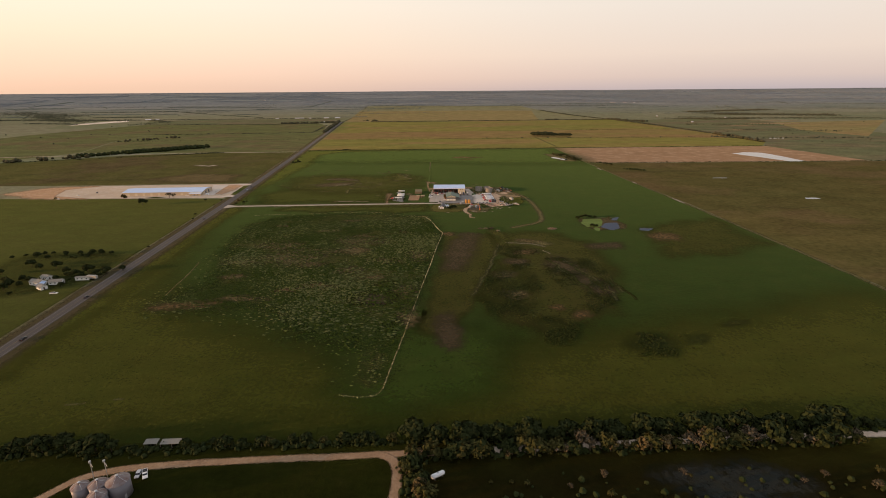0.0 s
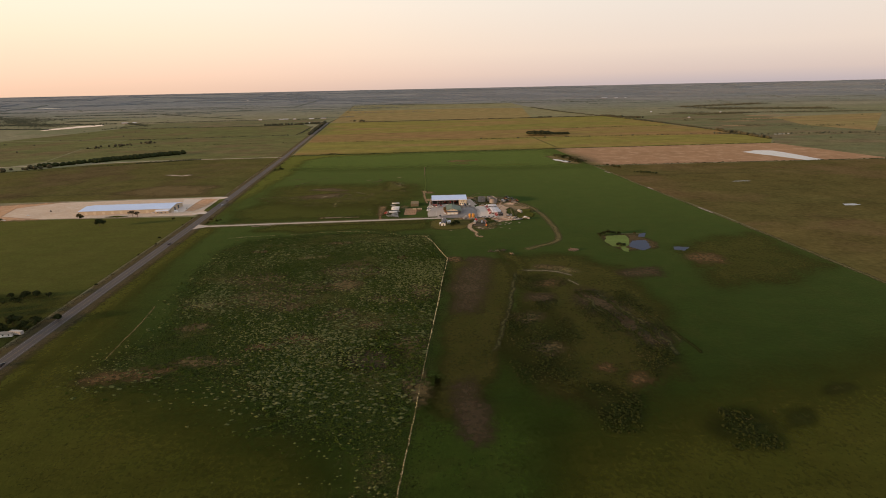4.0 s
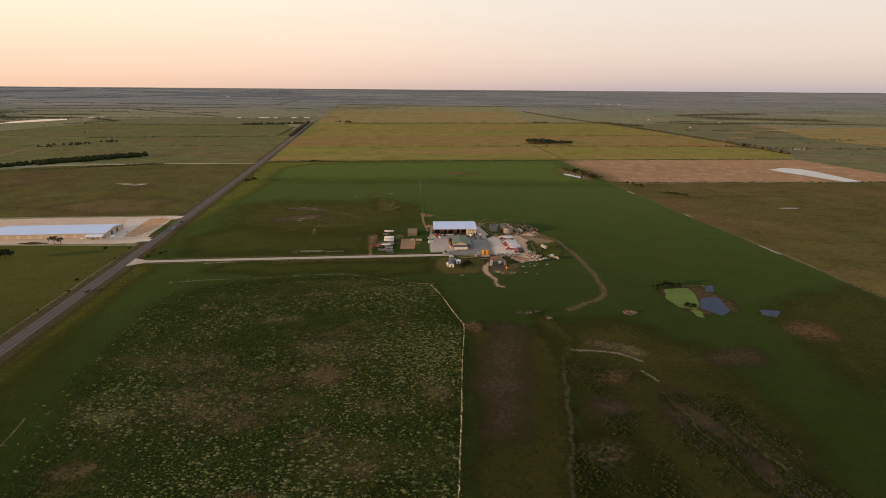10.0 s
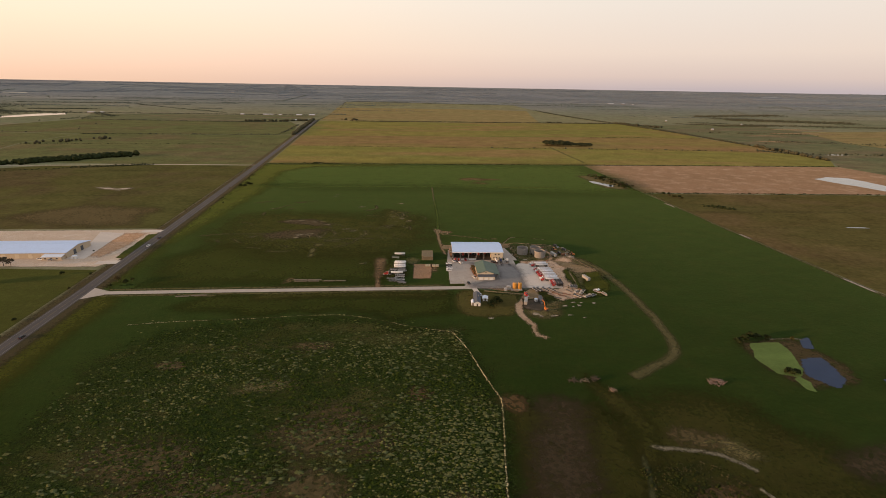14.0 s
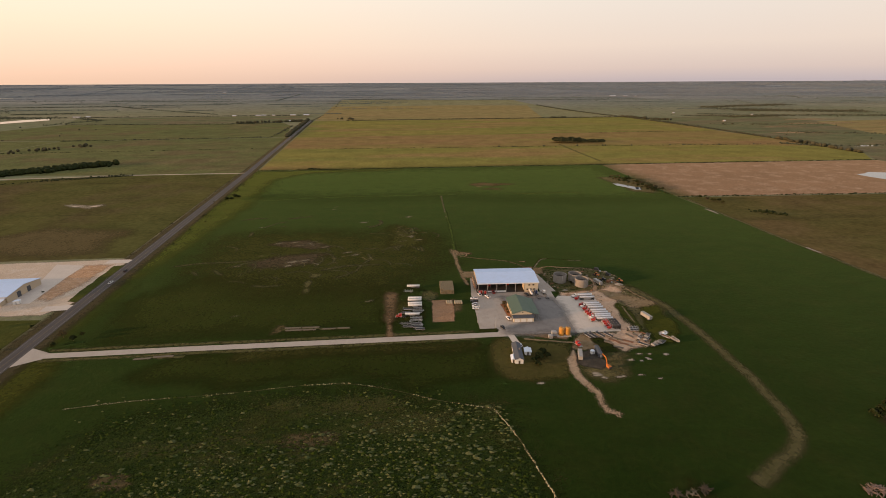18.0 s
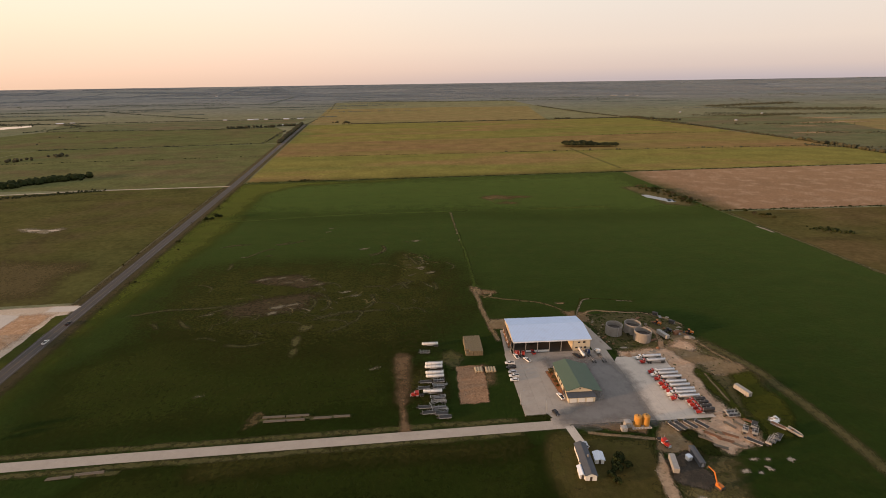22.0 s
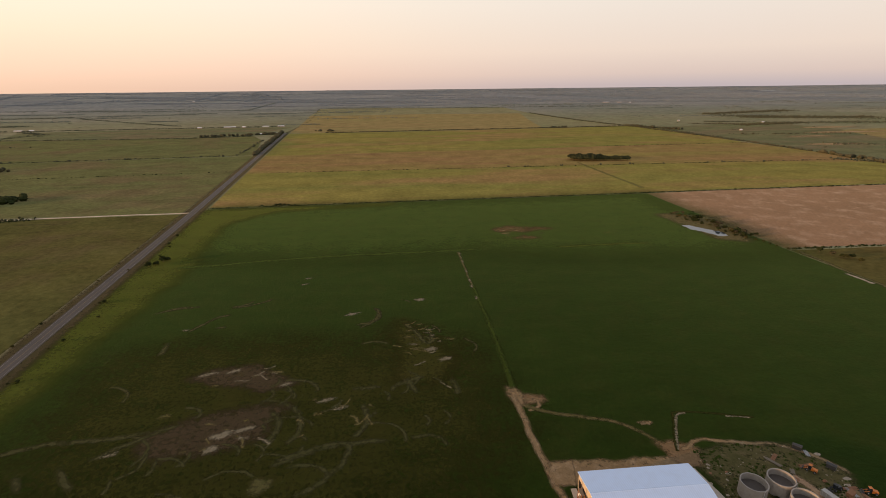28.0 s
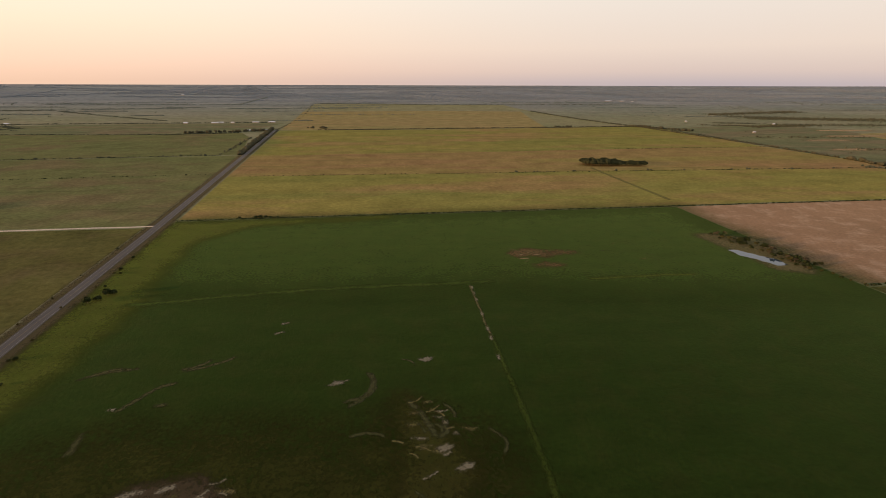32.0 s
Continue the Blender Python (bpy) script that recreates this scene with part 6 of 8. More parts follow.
place(bobtail_tanker(), [(127.4, 274.4, -90), (127.4, 271.6, -90), (127.4, 268.8, -90), (127.4, 266.0, -90)])


def white_tank_trailer():
    t = thing("tank_trailer", 0, 0, label="white round tank trailer parked on its legs", category="trailer", group="parked tank trailers")
    tank_trailer(t, M["tankwhite"], 0, 10.4)
    return t


place(white_tank_trailer(), [(-8.6, 342.6, -90), (-7.2, 319.4, -90), (-7.4, 316.0, -90), (-7.2, 310.0, -90), (-7.0, 306.6, -90), (-8.9, 292.4, -90)])


def box_trailer():
    t = thing("box_trailer", 0, 0, label="pale grey box trailer with ribbed sides", category="trailer", group="parked box trailers")
    part("box", boxm(-1.2, 1.2, 0, 9.2, 1.0, 3.4, bevel=0.05), M["greybox"], t, "pale grey ribbed box")
    rib = None
    for sx in (-1.27, 1.27):
        for i in range(6):
            m = pose(sx * 0.96, 0.8 + i * 1.5, 2.2)
            if rib is None:
                rib = part("rib", boxm(-0.03, 0.03, -0.05, 0.05, -1.25, 1.25), M["galv"], t, "", m)
            else:
                share(rib, m)
    for x in (-0.62, 0.62):
        part("rear_door", boxm(x - 0.56, x + 0.56, 9.2, 9.25, 1.1, 3.3), M["greybox"], t)
    part("under_frame", boxm(-0.5, 0.5, 0.5, 9.0, 0.8, 1.0), M["chassis"], t)
    part("landing_leg", boxm(-0.7, -0.55, 2.4, 2.55, 0.0, 0.98), M["chassis"], t)
    part("landing_leg", boxm(0.55, 0.7, 2.4, 2.55, 0.0, 0.98), M["chassis"], t)
    wheels(t, [(sx, d) for d in (6.9, 8.1) for sx in (-0.9, 0.9)], 0.5, 0.34)
    return t


trailers = place(box_trailer(), [(147.0, 346.4, 196), (159.6, 284.2, 196)])
trailers.append(copy_thing(trailers[0], pose(99.4, 236.2, 0.16, 0, 0, 166)))


def flatbed(load):
    t = thing("flatbed_trailer", 0, 0, label="dark flatbed trailer with " + ("grey steel racks" if load else "an empty deck"), category="trailer", group="parked flatbed trailers")
    L = 6.4
    part("deck", boxm(-1.2, 1.2, 0, L, 0.95, 1.1), M["chassis"], t, "dark weathered deck")
    for sx in (-1.22, 1.18):
        part("side_rail", boxm(sx, sx + 0.05, 0, L, 0.85, 1.2), M["galv"], t)
    part("frame", boxm(-0.5, 0.5, -1.2, L, 0.75, 0.95), M["chassis"], t)
    if load:
        for y in (0.4, 2.3, 4.2, 6.0):
            for sx in (-1.05, 1.0):
                part("stake", boxm(sx, sx + 0.07, y, y + 0.07, 1.1, 2.3), M["galv"], t)
        for y in (0.4, 2.3, 4.2, 6.0):
            part("rack_bar", boxm(-1.05, 1.07, y, y + 0.08, 2.2, 2.3), M["galv"], t)
        part("pipe_load", tube(bmesh.new(), (-0.5, 0.4, 1.3), (-0.5, 6.0, 1.3), 0.2, None, 10), M["steel"], t)
    part("headboard", boxm(-1.2, 1.2, -0.06, 0.0, 1.1, 2.2), M["steel"], t)
    wheels(t, [(sx, d) for d in (4.4, 5.5) for sx in (-1.0, 1.0)], 0.42, 0.28)
    return t


fl = flatbed(False)
place(fl, [(-3.0, 274.6, -90), (-9.6, 275.6, -86), (-10.2, 302.8, -90), (-11.3, 297.0, -88), (-11.4, 280.4, -90), (-1.4, 271.6, -86)])
fr = flatbed(True)
place(fr, [(-3.4, 287.2, -94), (-3.6, 279.2, -88), (-3.0, 303.0, -90), (-3.2, 297.2, -90), (-10.0, 334.6, -92)])


def ladder_frame():
    t = thing("trailer_chassis", 0, 0, label="bare steel trailer chassis in a cluttered row", category="trailer", group="bare trailer chassis")
    for sx in (-0.55, 0.47):
        part("rail", boxm(sx, sx + 0.08, 0, 8.4, 0.85, 1.12), M["galv"], t)
    for i in range(7):
        part("cross_member", boxm(-0.55, 0.55, 0.3 + i * 1.3, 0.38 + i * 1.3, 0.9, 1.05), M["chassis"], t)
    part("bolster", boxm(-1.2, 1.2, 0.1, 0.3, 1.0, 1.2), M["galv"], t)
    part("bolster", boxm(-1.2, 1.2, 8.0, 8.2, 1.0, 1.2), M["galv"], t)
    for sx in (-0.6, 0.5):
        part("landing_leg", boxm(sx, sx + 0.1, 2.2, 2.32, 0, 0.86), M["chassis"], t)
    wheels(t, [(sx, d) for d in (6.2, 7.4) for sx in (-0.9, 0.9)], 0.5, 0.34)
    return t


place(ladder_frame(), [(-5.2, 288.8, -84), (-5.0, 285.2, -97), (-4.6, 277.8, -92), (-5.6, 282.6, -68), (-5.0, 280.4, -104), (-3.6, 300.0, -93), (-5.0, 322.6, -90), (-4.8, 313.2, -90)])
fr2 = [copy_thing(fr, pose(x, y, 0.14, 0, 0, a)) for x, y, a in ((141.8, 264.6, -88), (141.4, 262.0, -88), (142.0, 249.5, -40), (145.6, 247.6, -40), (150.0, 242.0, -50), (147.4, 241.0, -50))]
fl2 = [copy_thing(fl, pose(x, y, 0.14, 0, 0, a)) for x, y, a in ((110.4, 259.0, 205), (113.6, 259.5, 205), (118.4, 259.8, 210), (123.6, 259.4, 212), (148.0, 252.0, -42), (140.6, 245.6, 225), (153.2, 243.4, -50))]
solo = thing("truck_tractor", 0, 0, label="red truck tractor with no trailer", category="truck")
tractor(solo, M["red"])
place(solo, [(-15.4, 291.4, -90), (49.4, 331.0, 188), (53.6, 330.2, 172), (102.4, 243.0, 20)])


def car(name, paintwork, label, pickup=False, category="car"):
    t = thing(name, 0, 0, label=label, category=category, group="parked cars")
    L, W = (5.7, 1.95) if pickup else (4.8, 1.85)
    bm = prism(bmesh.new(), [(0, 0.45), (0, 0.8), (0.15, 0.95), (1.5, 1.08), (L - 0.15, 1.08), (L, 0.9), (L, 0.45)], -W / 2, W / 2, "x")
    bmesh.ops.bevel(bm, geom=bm.edges[:], offset=0.05, segments=1, affect="EDGES")
    body = part("body", bm, paintwork, t, "painted car body")
    c0, c1 = (1.5, 3.5) if pickup else (1.3, 4.3)
    part("cabin", prism(bmesh.new(), [(c0, 1.06), (c0 + 0.55, 1.58), (c1 - 0.5, 1.6), (c1, 1.06)], -W / 2 + 0.12, W / 2 - 0.12, "x"), M["glass"], t, "dark glazed cabin")
    part("roof", prism(bmesh.new(), [(c0 + 0.5, 1.56), (c0 + 0.6, 1.64), (c1 - 0.6, 1.66), (c1 - 0.45, 1.58)], -W / 2 + 0.14, W / 2 - 0.14, "x"), paintwork, t)
    if pickup:
        part("bed", boxm(-W / 2 + 0.12, W / 2 - 0.12, c1 + 0.1, L - 0.12, 1.08, 1.1), M["chassis"], t, "open black load bed")
        for sx in (-W / 2, W / 2 - 0.12):
            part("bed_side", boxm(sx, sx + 0.12, c1, L, 1.06, 1.35), paintwork, t)
        part("tailgate", boxm(-W / 2 + 0.12, W / 2 - 0.12, L - 0.1, L, 1.06, 1.35), paintwork, t)
    for sx in (-W / 2 + 0.3, W / 2 - 0.3):
        part("headlight", boxm(sx - 0.2, sx + 0.2, -0.02, 0.03, 0.68, 0.84), M["lamp_clear"], t)
        part("tail_light", boxm(sx - 0.14, sx + 0.14, L - 0.03, L + 0.02, 0.7, 0.9), M["lamp_red"], t)
    wheels(t, [(sx, y) for y in (0.95, L - 1.0) for sx in (-W / 2 + 0.12, W / 2 - 0.12)], 0.36, 0.24)
    return t


wp = car("pickup_truck", M["white"], "white pickup parked on concrete", True, "truck")
place(wp, [(40.4, 318.6, -92), (40.3, 305.2, -90), (53.0, 323.6, 205), (48.0, 328.0, 190), (63.2, 286.8, 195)])
bp = car("pickup_truck", M["black"], "black pickup parked on concrete", True, "truck")
place(bp, [(40.4, 313.9, -90), (84.2, 326.0, 200)])
wc = car("car", M["white"], "white sedan parked on concrete")
place(wc, [(40.2, 301.2, -90)])
sc = car("car", M["silver"], "silver sedan parked on concrete")
place(sc, [(40.6, 309.0, -90), (65.0, 249.6, 176)])
inside_trucks = [copy_thing(solo, pose(x, y, 0.22, 0, 0, a)) for x, y, a in ((58.5, 345, 180), (66, 348, 180), (73.5, 346, 182), (80.5, 349, 180))]
rc = car("pickup_truck", M["red"], "red pickup parked by the shed", True, "truck")
place(rc, [(59.2, 332.4, 190)])
bc = car("car", M["black"], "black sedan parked on concrete")
place(bc, [(58.5, 268.7, 20)])
# vehicles on the highway
for ob, y, o, a, lab in ((wp, 371.0, 2.6, 180, "white pickup driving on the highway"), (bp, 398.0, 2.6, 180, "dark pickup on the highway"), (bc, 183.0, 2.6, 180, "dark car on the highway"), (bc, -61.0, 2.6, 180, "dark car on the highway"), (bp, -128.0, 2.6, 180, "dark pickup on the highway")):
    k = copy_thing(ob, pose(hwx(y) + o, y, 0.17, 0, 0, a + 5.95))
    tagged(k, lab)
# vehicles beside the office
st = thing("tank_trailer", 88.6, 329.0, 181, 0.2, "white tank trailer backed up to the office", "trailer", "vehicles beside the office")
tank_trailer(st, M["tankwhite"], 0, 8.6, 0.9)
for x, skin, lab in ((93.0, "bluecar", "dark blue tractor with a bare chassis trailer"), (99.2, "white", "white tractor with a bare chassis trailer")):
    t = thing("chassis_truck", x, 328.8, 182, 0.2, lab, "truck", "vehicles beside the office")
    tractor(t, M[skin], 0.0, True)
    for sx in (-0.55, 0.47):
        part("trailer_rail", boxm(sx, sx + 0.08, 5.0, 14.4, 0.95, 1.2), M["steel"], t)
    for k in range(7):
        part("cross_member", boxm(-1.1, 1.1, 5.2 + k * 1.45, 5.32 + k * 1.45, 1.0, 1.14), M["chassis"], t)
    wheels(t, [(sx, d) for d in (12.2, 13.5) for sx in (-0.9, 0.9)], 0.5, 0.34)


# ---- concrete tanks, pads and stores ----
def round_tank():
    t = thing("concrete_tank", 0, 0, label="open round grey concrete storage tank", category="tank", group="open concrete tanks")
    R, Hh, w = 5.3, 6.3, 0.35
    bm = bmesh.new()
    seg = 40
    prof = [(R, 0), (R, Hh), (R - w, Hh), (R - w, 1.0)]
    rings = [[bm.verts.new((r * math.cos(2 * math.pi * i / seg), r * math.sin(2 * math.pi * i / seg), h)) for i in range(seg)] for r, h in prof]
    for a, b in zip(rings, rings[1:]):
        for i in range(seg):
            j = (i + 1) % seg
            bm.faces.new((a[i], a[j], b[j], b[i]))
    part("wall", bm, M["tanks_conc"], t, "weathered concrete ring wall")
    part("sludge", lathe(bmesh.new(), [(R - w, 0.9), (R - w, 3.6)], 32), M["inner"], t, "dark sludge inside")
    rib = None
    for i in range(20):
        m = pose(R * math.cos(i * math.pi / 10), R * math.sin(i * math.pi / 10), 0, 0, 0, i * 18)
        if rib is None:
            rib = part("panel_joint", boxm(-0.04, 0.05, -0.08, 0.08, 0, Hh), M["tanks_conc"], t, "", m)
        else:
            share(rib, m)
    part("rim", bm_ring(R + 0.06, R - w - 0.04, Hh, Hh + 0.18, 40), M["tanks_conc"], t)
    part("pipe", tube(bmesh.new(), (0.5, -R - 0.2, 0.4), (0.5, -R - 0.2, Hh + 0.3), 0.12, None, 8), M["galv"], t)
    return t


def bm_ring(ro, ri, z0, z1, seg):
    bm = bmesh.new()
    prof = [(ro, z0), (ro, z1), (ri, z1), (ri, z0)]
    rings = [[bm.verts.new((r * math.cos(2 * math.pi * i / seg), r * math.sin(2 * math.pi * i / seg), h)) for i in range(seg)] for r, h in prof]
    for k in range(4):
        a, b = rings[k], rings[(k + 1) % 4]
        for i in range(seg):
            j = (i + 1) % seg
            bm.faces.new((a[i], a[j], b[j], b[i]))
    return bm


place(round_tank(), [(118.6, 349.6, 0), (131.6, 350.8, 40), (133.6, 339.8, 75)])


def amber_tanks():
    t = thing("tank_farm", 0, 0, z=0.12, label="amber poly tanks standing on a concrete skid", category="tank")
    part("pad", boxm(91.2, 100.6, 256.4, 261.2, 0, 0.25), M["concrete"], t)
    for x in (94.6, 98.6):
        o = part("tank", lathe(bmesh.new(), [(1.85, 0.25), (1.85, 5.2), (1.5, 5.6), (0.4, 5.9)], 20), M["tankyellow"], t, "upright amber poly tank", pose(x, 259.4, 0), False)
        part("lid", lathe(bmesh.new(), [(0.4, 5.85), (0.4, 6.05), (0.3, 6.1)], 10), M["black"], o)
    part("rail", boxm(91.4, 100.4, 256.5, 256.6, 0.9, 1.0), M["white"], t)
    for i in range(7):
        part("rail_post", boxm(91.4 + i * 1.48, 91.48 + i * 1.48, 256.5, 256.6, 0.2, 1.0), M["white"], t)
    part("pump", boxm(96.0, 97.0, 257.0, 257.8, 0.25, 1.1), M["steel"], t)


amber_tanks()


def container(x, y, w, d, h, turn, material, label):
    t = thing("storage_shed", x, y, turn, 0.12, label, "shed")
    part("body", boxm(-w / 2, w / 2, -d / 2, d / 2, 0.1, h, bevel=0.04), material, t)
    part("roof", prism(bmesh.new(), [(-w / 2 - 0.15, h), (w / 2 + 0.15, h), (w / 2 + 0.15, h + 0.12), (0, h + 0.35), (-w / 2 - 0.15, h + 0.12)], -d / 2 - 0.15, d / 2 + 0.15, "y"), M["roof_white"] if material == M["wall_white"] else material, t)
    part("door", boxm(-0.45, 0.45, -d / 2 - 0.05, -d / 2, 0.1, min(2.0, h - 0.2)), M["galv"], t)
    for sx in (-w / 2 + 0.1, w / 2 - 0.4):
        part("skid", boxm(sx, sx + 0.3, -d / 2, d / 2, 0, 0.1), M["timber"], t)


container(89.6, 259.2, 3.0, 2.6, 2.8, 0, M["greybox"], "pale storage shed beside amber tanks")
container(86.6, 256.2, 2.6, 2.2, 2.0, 0, M["greybox"], "low pale storage box on bare ground")
container(111.0, 236.0, 2.4, 10.5, 2.3, -3, M["roof_grey"], "long dark grey steel box on dark fill")
container(107.2, 235.6, 2.2, 2.0, 2.0, 15, M["wall_white"], "small white shed on dark fill")


def excavator():
    t = thing("excavator", 111.2, 219.0, 20, 0.15, "orange excavator with a raised boom", "excavator")
    t.scale = (0.8, 0.8, 0.85)
    for sx in (-1.1, 1.1):
        tr = part("track", prism(bmesh.new(), [(-1.9, 0.35), (-1.5, 0.0), (1.5, 0.0), (1.9, 0.35), (1.5, 0.8), (-1.5, 0.8)], sx - 0.3, sx + 0.3, "x"), M["chassis"], t, "dark steel track")
    part("house", boxm(-1.3, 1.3, -1.6, 1.8, 0.9, 2.2, bevel=0.12), M["orange"], t, "orange engine house")
    cb = part("cab", boxm(-1.3, -0.2, 0.2, 1.7, 2.2, 3.2, bevel=0.08), M["orange"], t)
    part("cab_glass", boxm(-1.2, -0.3, 1.66, 1.74, 2.3, 3.05), M["glass"], cb)
    part("boom", prism(bmesh.new(), [(1.2, 1.6), (1.8, 1.5), (4.4, 6.2), (4.2, 6.8), (3.7, 6.6)], -0.16, 0.16, "x"), M["orange"], t, "raised orange boom")
    part("arm", prism(bmesh.new(), [(3.9, 6.9), (4.4, 6.3), (8.0, 7.0), (8.0, 7.4)], -0.2, 0.2, "x"), M["orange"], t)
    part("bucket", prism(bmesh.new(), [(7.7, 7.2), (8.3, 7.2), (8.5, 6.2), (7.9, 5.9), (7.5, 6.4)], -0.5, 0.5, "x"), M["chassis"], t)
    part("ram", tube(bmesh.new(), (0, 1.9, 2.2), (0, 3.2, 5.4), 0.1, None, 8), M["galv"], t)
    part("counterweight", boxm(-1.3, 1.3, -2.1, -1.6, 0.95, 1.9, bevel=0.1), M["chassis"], t)


excavator()


def bale_stack(x0, x1, y0, y1, rows, label):
    """Big square hay bales, stacked in courses."""
    t = thing("hay_stack", 0, 0, z=0.12, label=label, category="hay stack")
    L, W, Hh = 2.4, 1.2, 1.15
    bm = boxm(-W / 2 + 0.03, W / 2 - 0.03, -L / 2 + 0.04, L / 2 - 0.04, 0.0, Hh - 0.03, bevel=0.07)
    first = None
    nx, ny = int((x1 - x0) / W), int((y1 - y0) / L)
    r = random.Random(int(x0 * 7))
    for k in range(rows):
        for i in range(nx):
            for j in range(ny):
                if k == rows - 1 and j == 0 and i < 2:
                    continue
                if k < rows - 1 and 0 < i < nx - 1 and 0 < j < ny - 1:
                    continue
                m = pose(x0 + (i + 0.5) * W + r.uniform(-0.06, 0.06), y0 + (j + 0.5) * L + r.uniform(-0.1, 0.1), k * Hh, 0, 0, r.uniform(-3, 3))
                if first is None:
                    first = part("bale", bm, M["bale"], t, "", m)
                else:
                    share(first, m)


bale_stack(18.0, 28.8, 329.0, 350.5, 3, "large stack of weathered square hay bales")


def round_bales(x, y, count, label):
    t = thing("hay_row", x, y, 0, 0.12, label, "hay bale")
    first = None
    for i in range(count):
        m = pose(i * 1.55, 0, 0.72, 0, 0, 0)
        if first is None:
            bm = lathe(bmesh.new(), [(0.6, -0.02), (0.7, 0.04), (0.75, 0.2), (0.75, 4.2), (0.7, 4.36), (0.6, 4.42)], 14, "x")
            bmesh.ops.rotate(bm, verts=bm.verts, matrix=Matrix.Rotation(math.pi / 2, 3, "Z"))
            first = part("bale", bm, M["baleround"], t, "round hay bales end to end", m)
        else:
            share(first, m)


round_bales(22.2, 310.6, 3, "row of round hay bales on bare ground")
round_bales(28.4, 310.2, 4, "row of round hay bales on bare ground")


def timber_stack(x, y, length, turn, rows, material, label, name="timber_stack", cat="timber"):
    t = thing(name, x, y, turn, 0.12, label, cat)
    first = None
    r = random.Random(int(x * 3 + y))
    for k in range(rows):
        for i in range(4):
            m = pose(r.uniform(-0.3, 0.3), -0.7 + i * 0.42 + r.uniform(-0.04, 0.04), 0.12 + k * 0.3, 0, 0, r.uniform(-1.5, 1.5))
            if first is None:
                first = part("beam", boxm(-length / 2, length / 2, -0.18, 0.18, 0, 0.27, bevel=0.03), material, t, "", m)
            else:
                share(first, m)
    for sx in (-length / 3, length / 3):
        part("bearer", boxm(sx - 0.15, sx + 0.15, -1.0, 1.0, 0, 0.12), M["timber"], t)


for x, y, ln in ((-83.5, 276.1, 11), (-73.2, 276.3, 9), (-84.6, 279.4, 11), (-72.8, 279.6, 11.5), (-60, 277.0, 9), (-50.5, 277.4, 8)):
    timber_stack(x, y, ln, 0.6, 1, M["timber"], "low stack of long pale timbers in grass")
for x, y, ln in ((-167, 245.2, 10), (-155.4, 247, 12)):
    timber_stack(x, y, ln, 5, 1, M["timber"], "low stack of long pale timbers beside the driveway")
for x, y, a, ln in ((112, 258.5, 115, 6), (127, 250, 140, 7), (131, 246, 150, 7), (135, 242, 140, 6), (130, 252, 135, 6), (139, 256, 120, 6), (144, 256, 130, 6), (126, 242, 150, 6), (135, 249, 145, 7), (122, 248, 140, 6), (150, 258, 130, 5)):
    timber_stack(x, y, ln, a, 1, M["timber"] if ln == 6 else M["rust_scrap"], "stack of scrap beams on bare dirt", "scrap_stack", "scrap")


def boulder(seed, size):
    r = random.Random(seed)
    bm = bmesh.new()
    bmesh.ops.create_icosphere(bm, subdivisions=2, radius=size)
    for v in bm.verts:
        v.co *= 0.75 + 0.5 * noise.noise(v.co * (1.3 / size) + Vector((seed, 0, 0)))
        v.co.z = max(v.co.z * 0.55, -0.05)
    return bm


def mound(x, y, sx, sy, h, material, label, name="earth_mound", cat="mound", seed=1):
    bm = bmesh.new()
    nseg, nr = 18, 6
    top = bm.verts.new((0, 0, h))
    rings = []
    for k in range(1, nr + 1):
        f = k / nr
        ring = []
        for i in range(nseg):
            a = 2 * math.pi * i / nseg
            q = 1 + 0.28 * noise.noise((math.cos(a) * 1.3, math.sin(a) * 1.3, seed))
            px, py = sx * f * q * math.cos(a), sy * f * q * math.sin(a)
            z = h * (1 - f) ** 1.2 * (1 + 0.5 * noise.noise((px * 0.6, py * 0.6, seed + 3.0)))
            ring.append(bm.verts.new((px, py, -0.1 if k == nr else z)))
        rings.append(ring)
    for i in range(nseg):
        j = (i + 1) % nseg
        bm.faces.new((top, rings[0][i], rings[0][j]))
        for a, b in zip(rings, rings[1:]):
            bm.faces.new((a[i], b[i], b[j], a[j]))
    ob = new(name, mesh_of(name, bm, material, True))
    ob.matrix_basis = pose(x, y, 0.12 + rise(y))
    return tagged(ob, label, cat)


mound(-375, 313, 17, 3.6, 1.6, M["pasture_g"], "long low grassy bank beside a gravel lot", "earth_bank", "bank", 91)
for i, (x, y, a, b, h, m, lab) in enumerate(((117.2, 321.6, 2.6, 2.0, 1.8, "redirt2", "heap of orange earth"), (133.8, 325.2, 2.4, 1.8, 1.5, "stone", "heap of pale rubble"), (138.8, 328.6, 1.6, 1.4, 1.2, "rust_scrap", "heap of rusty scrap"), (163.4, 258.4, 3.2, 1.8, 1.3, "stone", "heap of pale broken concrete"), (118, 331, 3.0, 1.2, 0.7, "stone", "low heap of pale rubble"), (165, 340, 4, 3, 1.1, "stone", "low heap of pale rubble"))):
    mound(x, y, a, b, h, M["dirt_heap"] if m == "redirt2" else M[m], lab, seed=i)


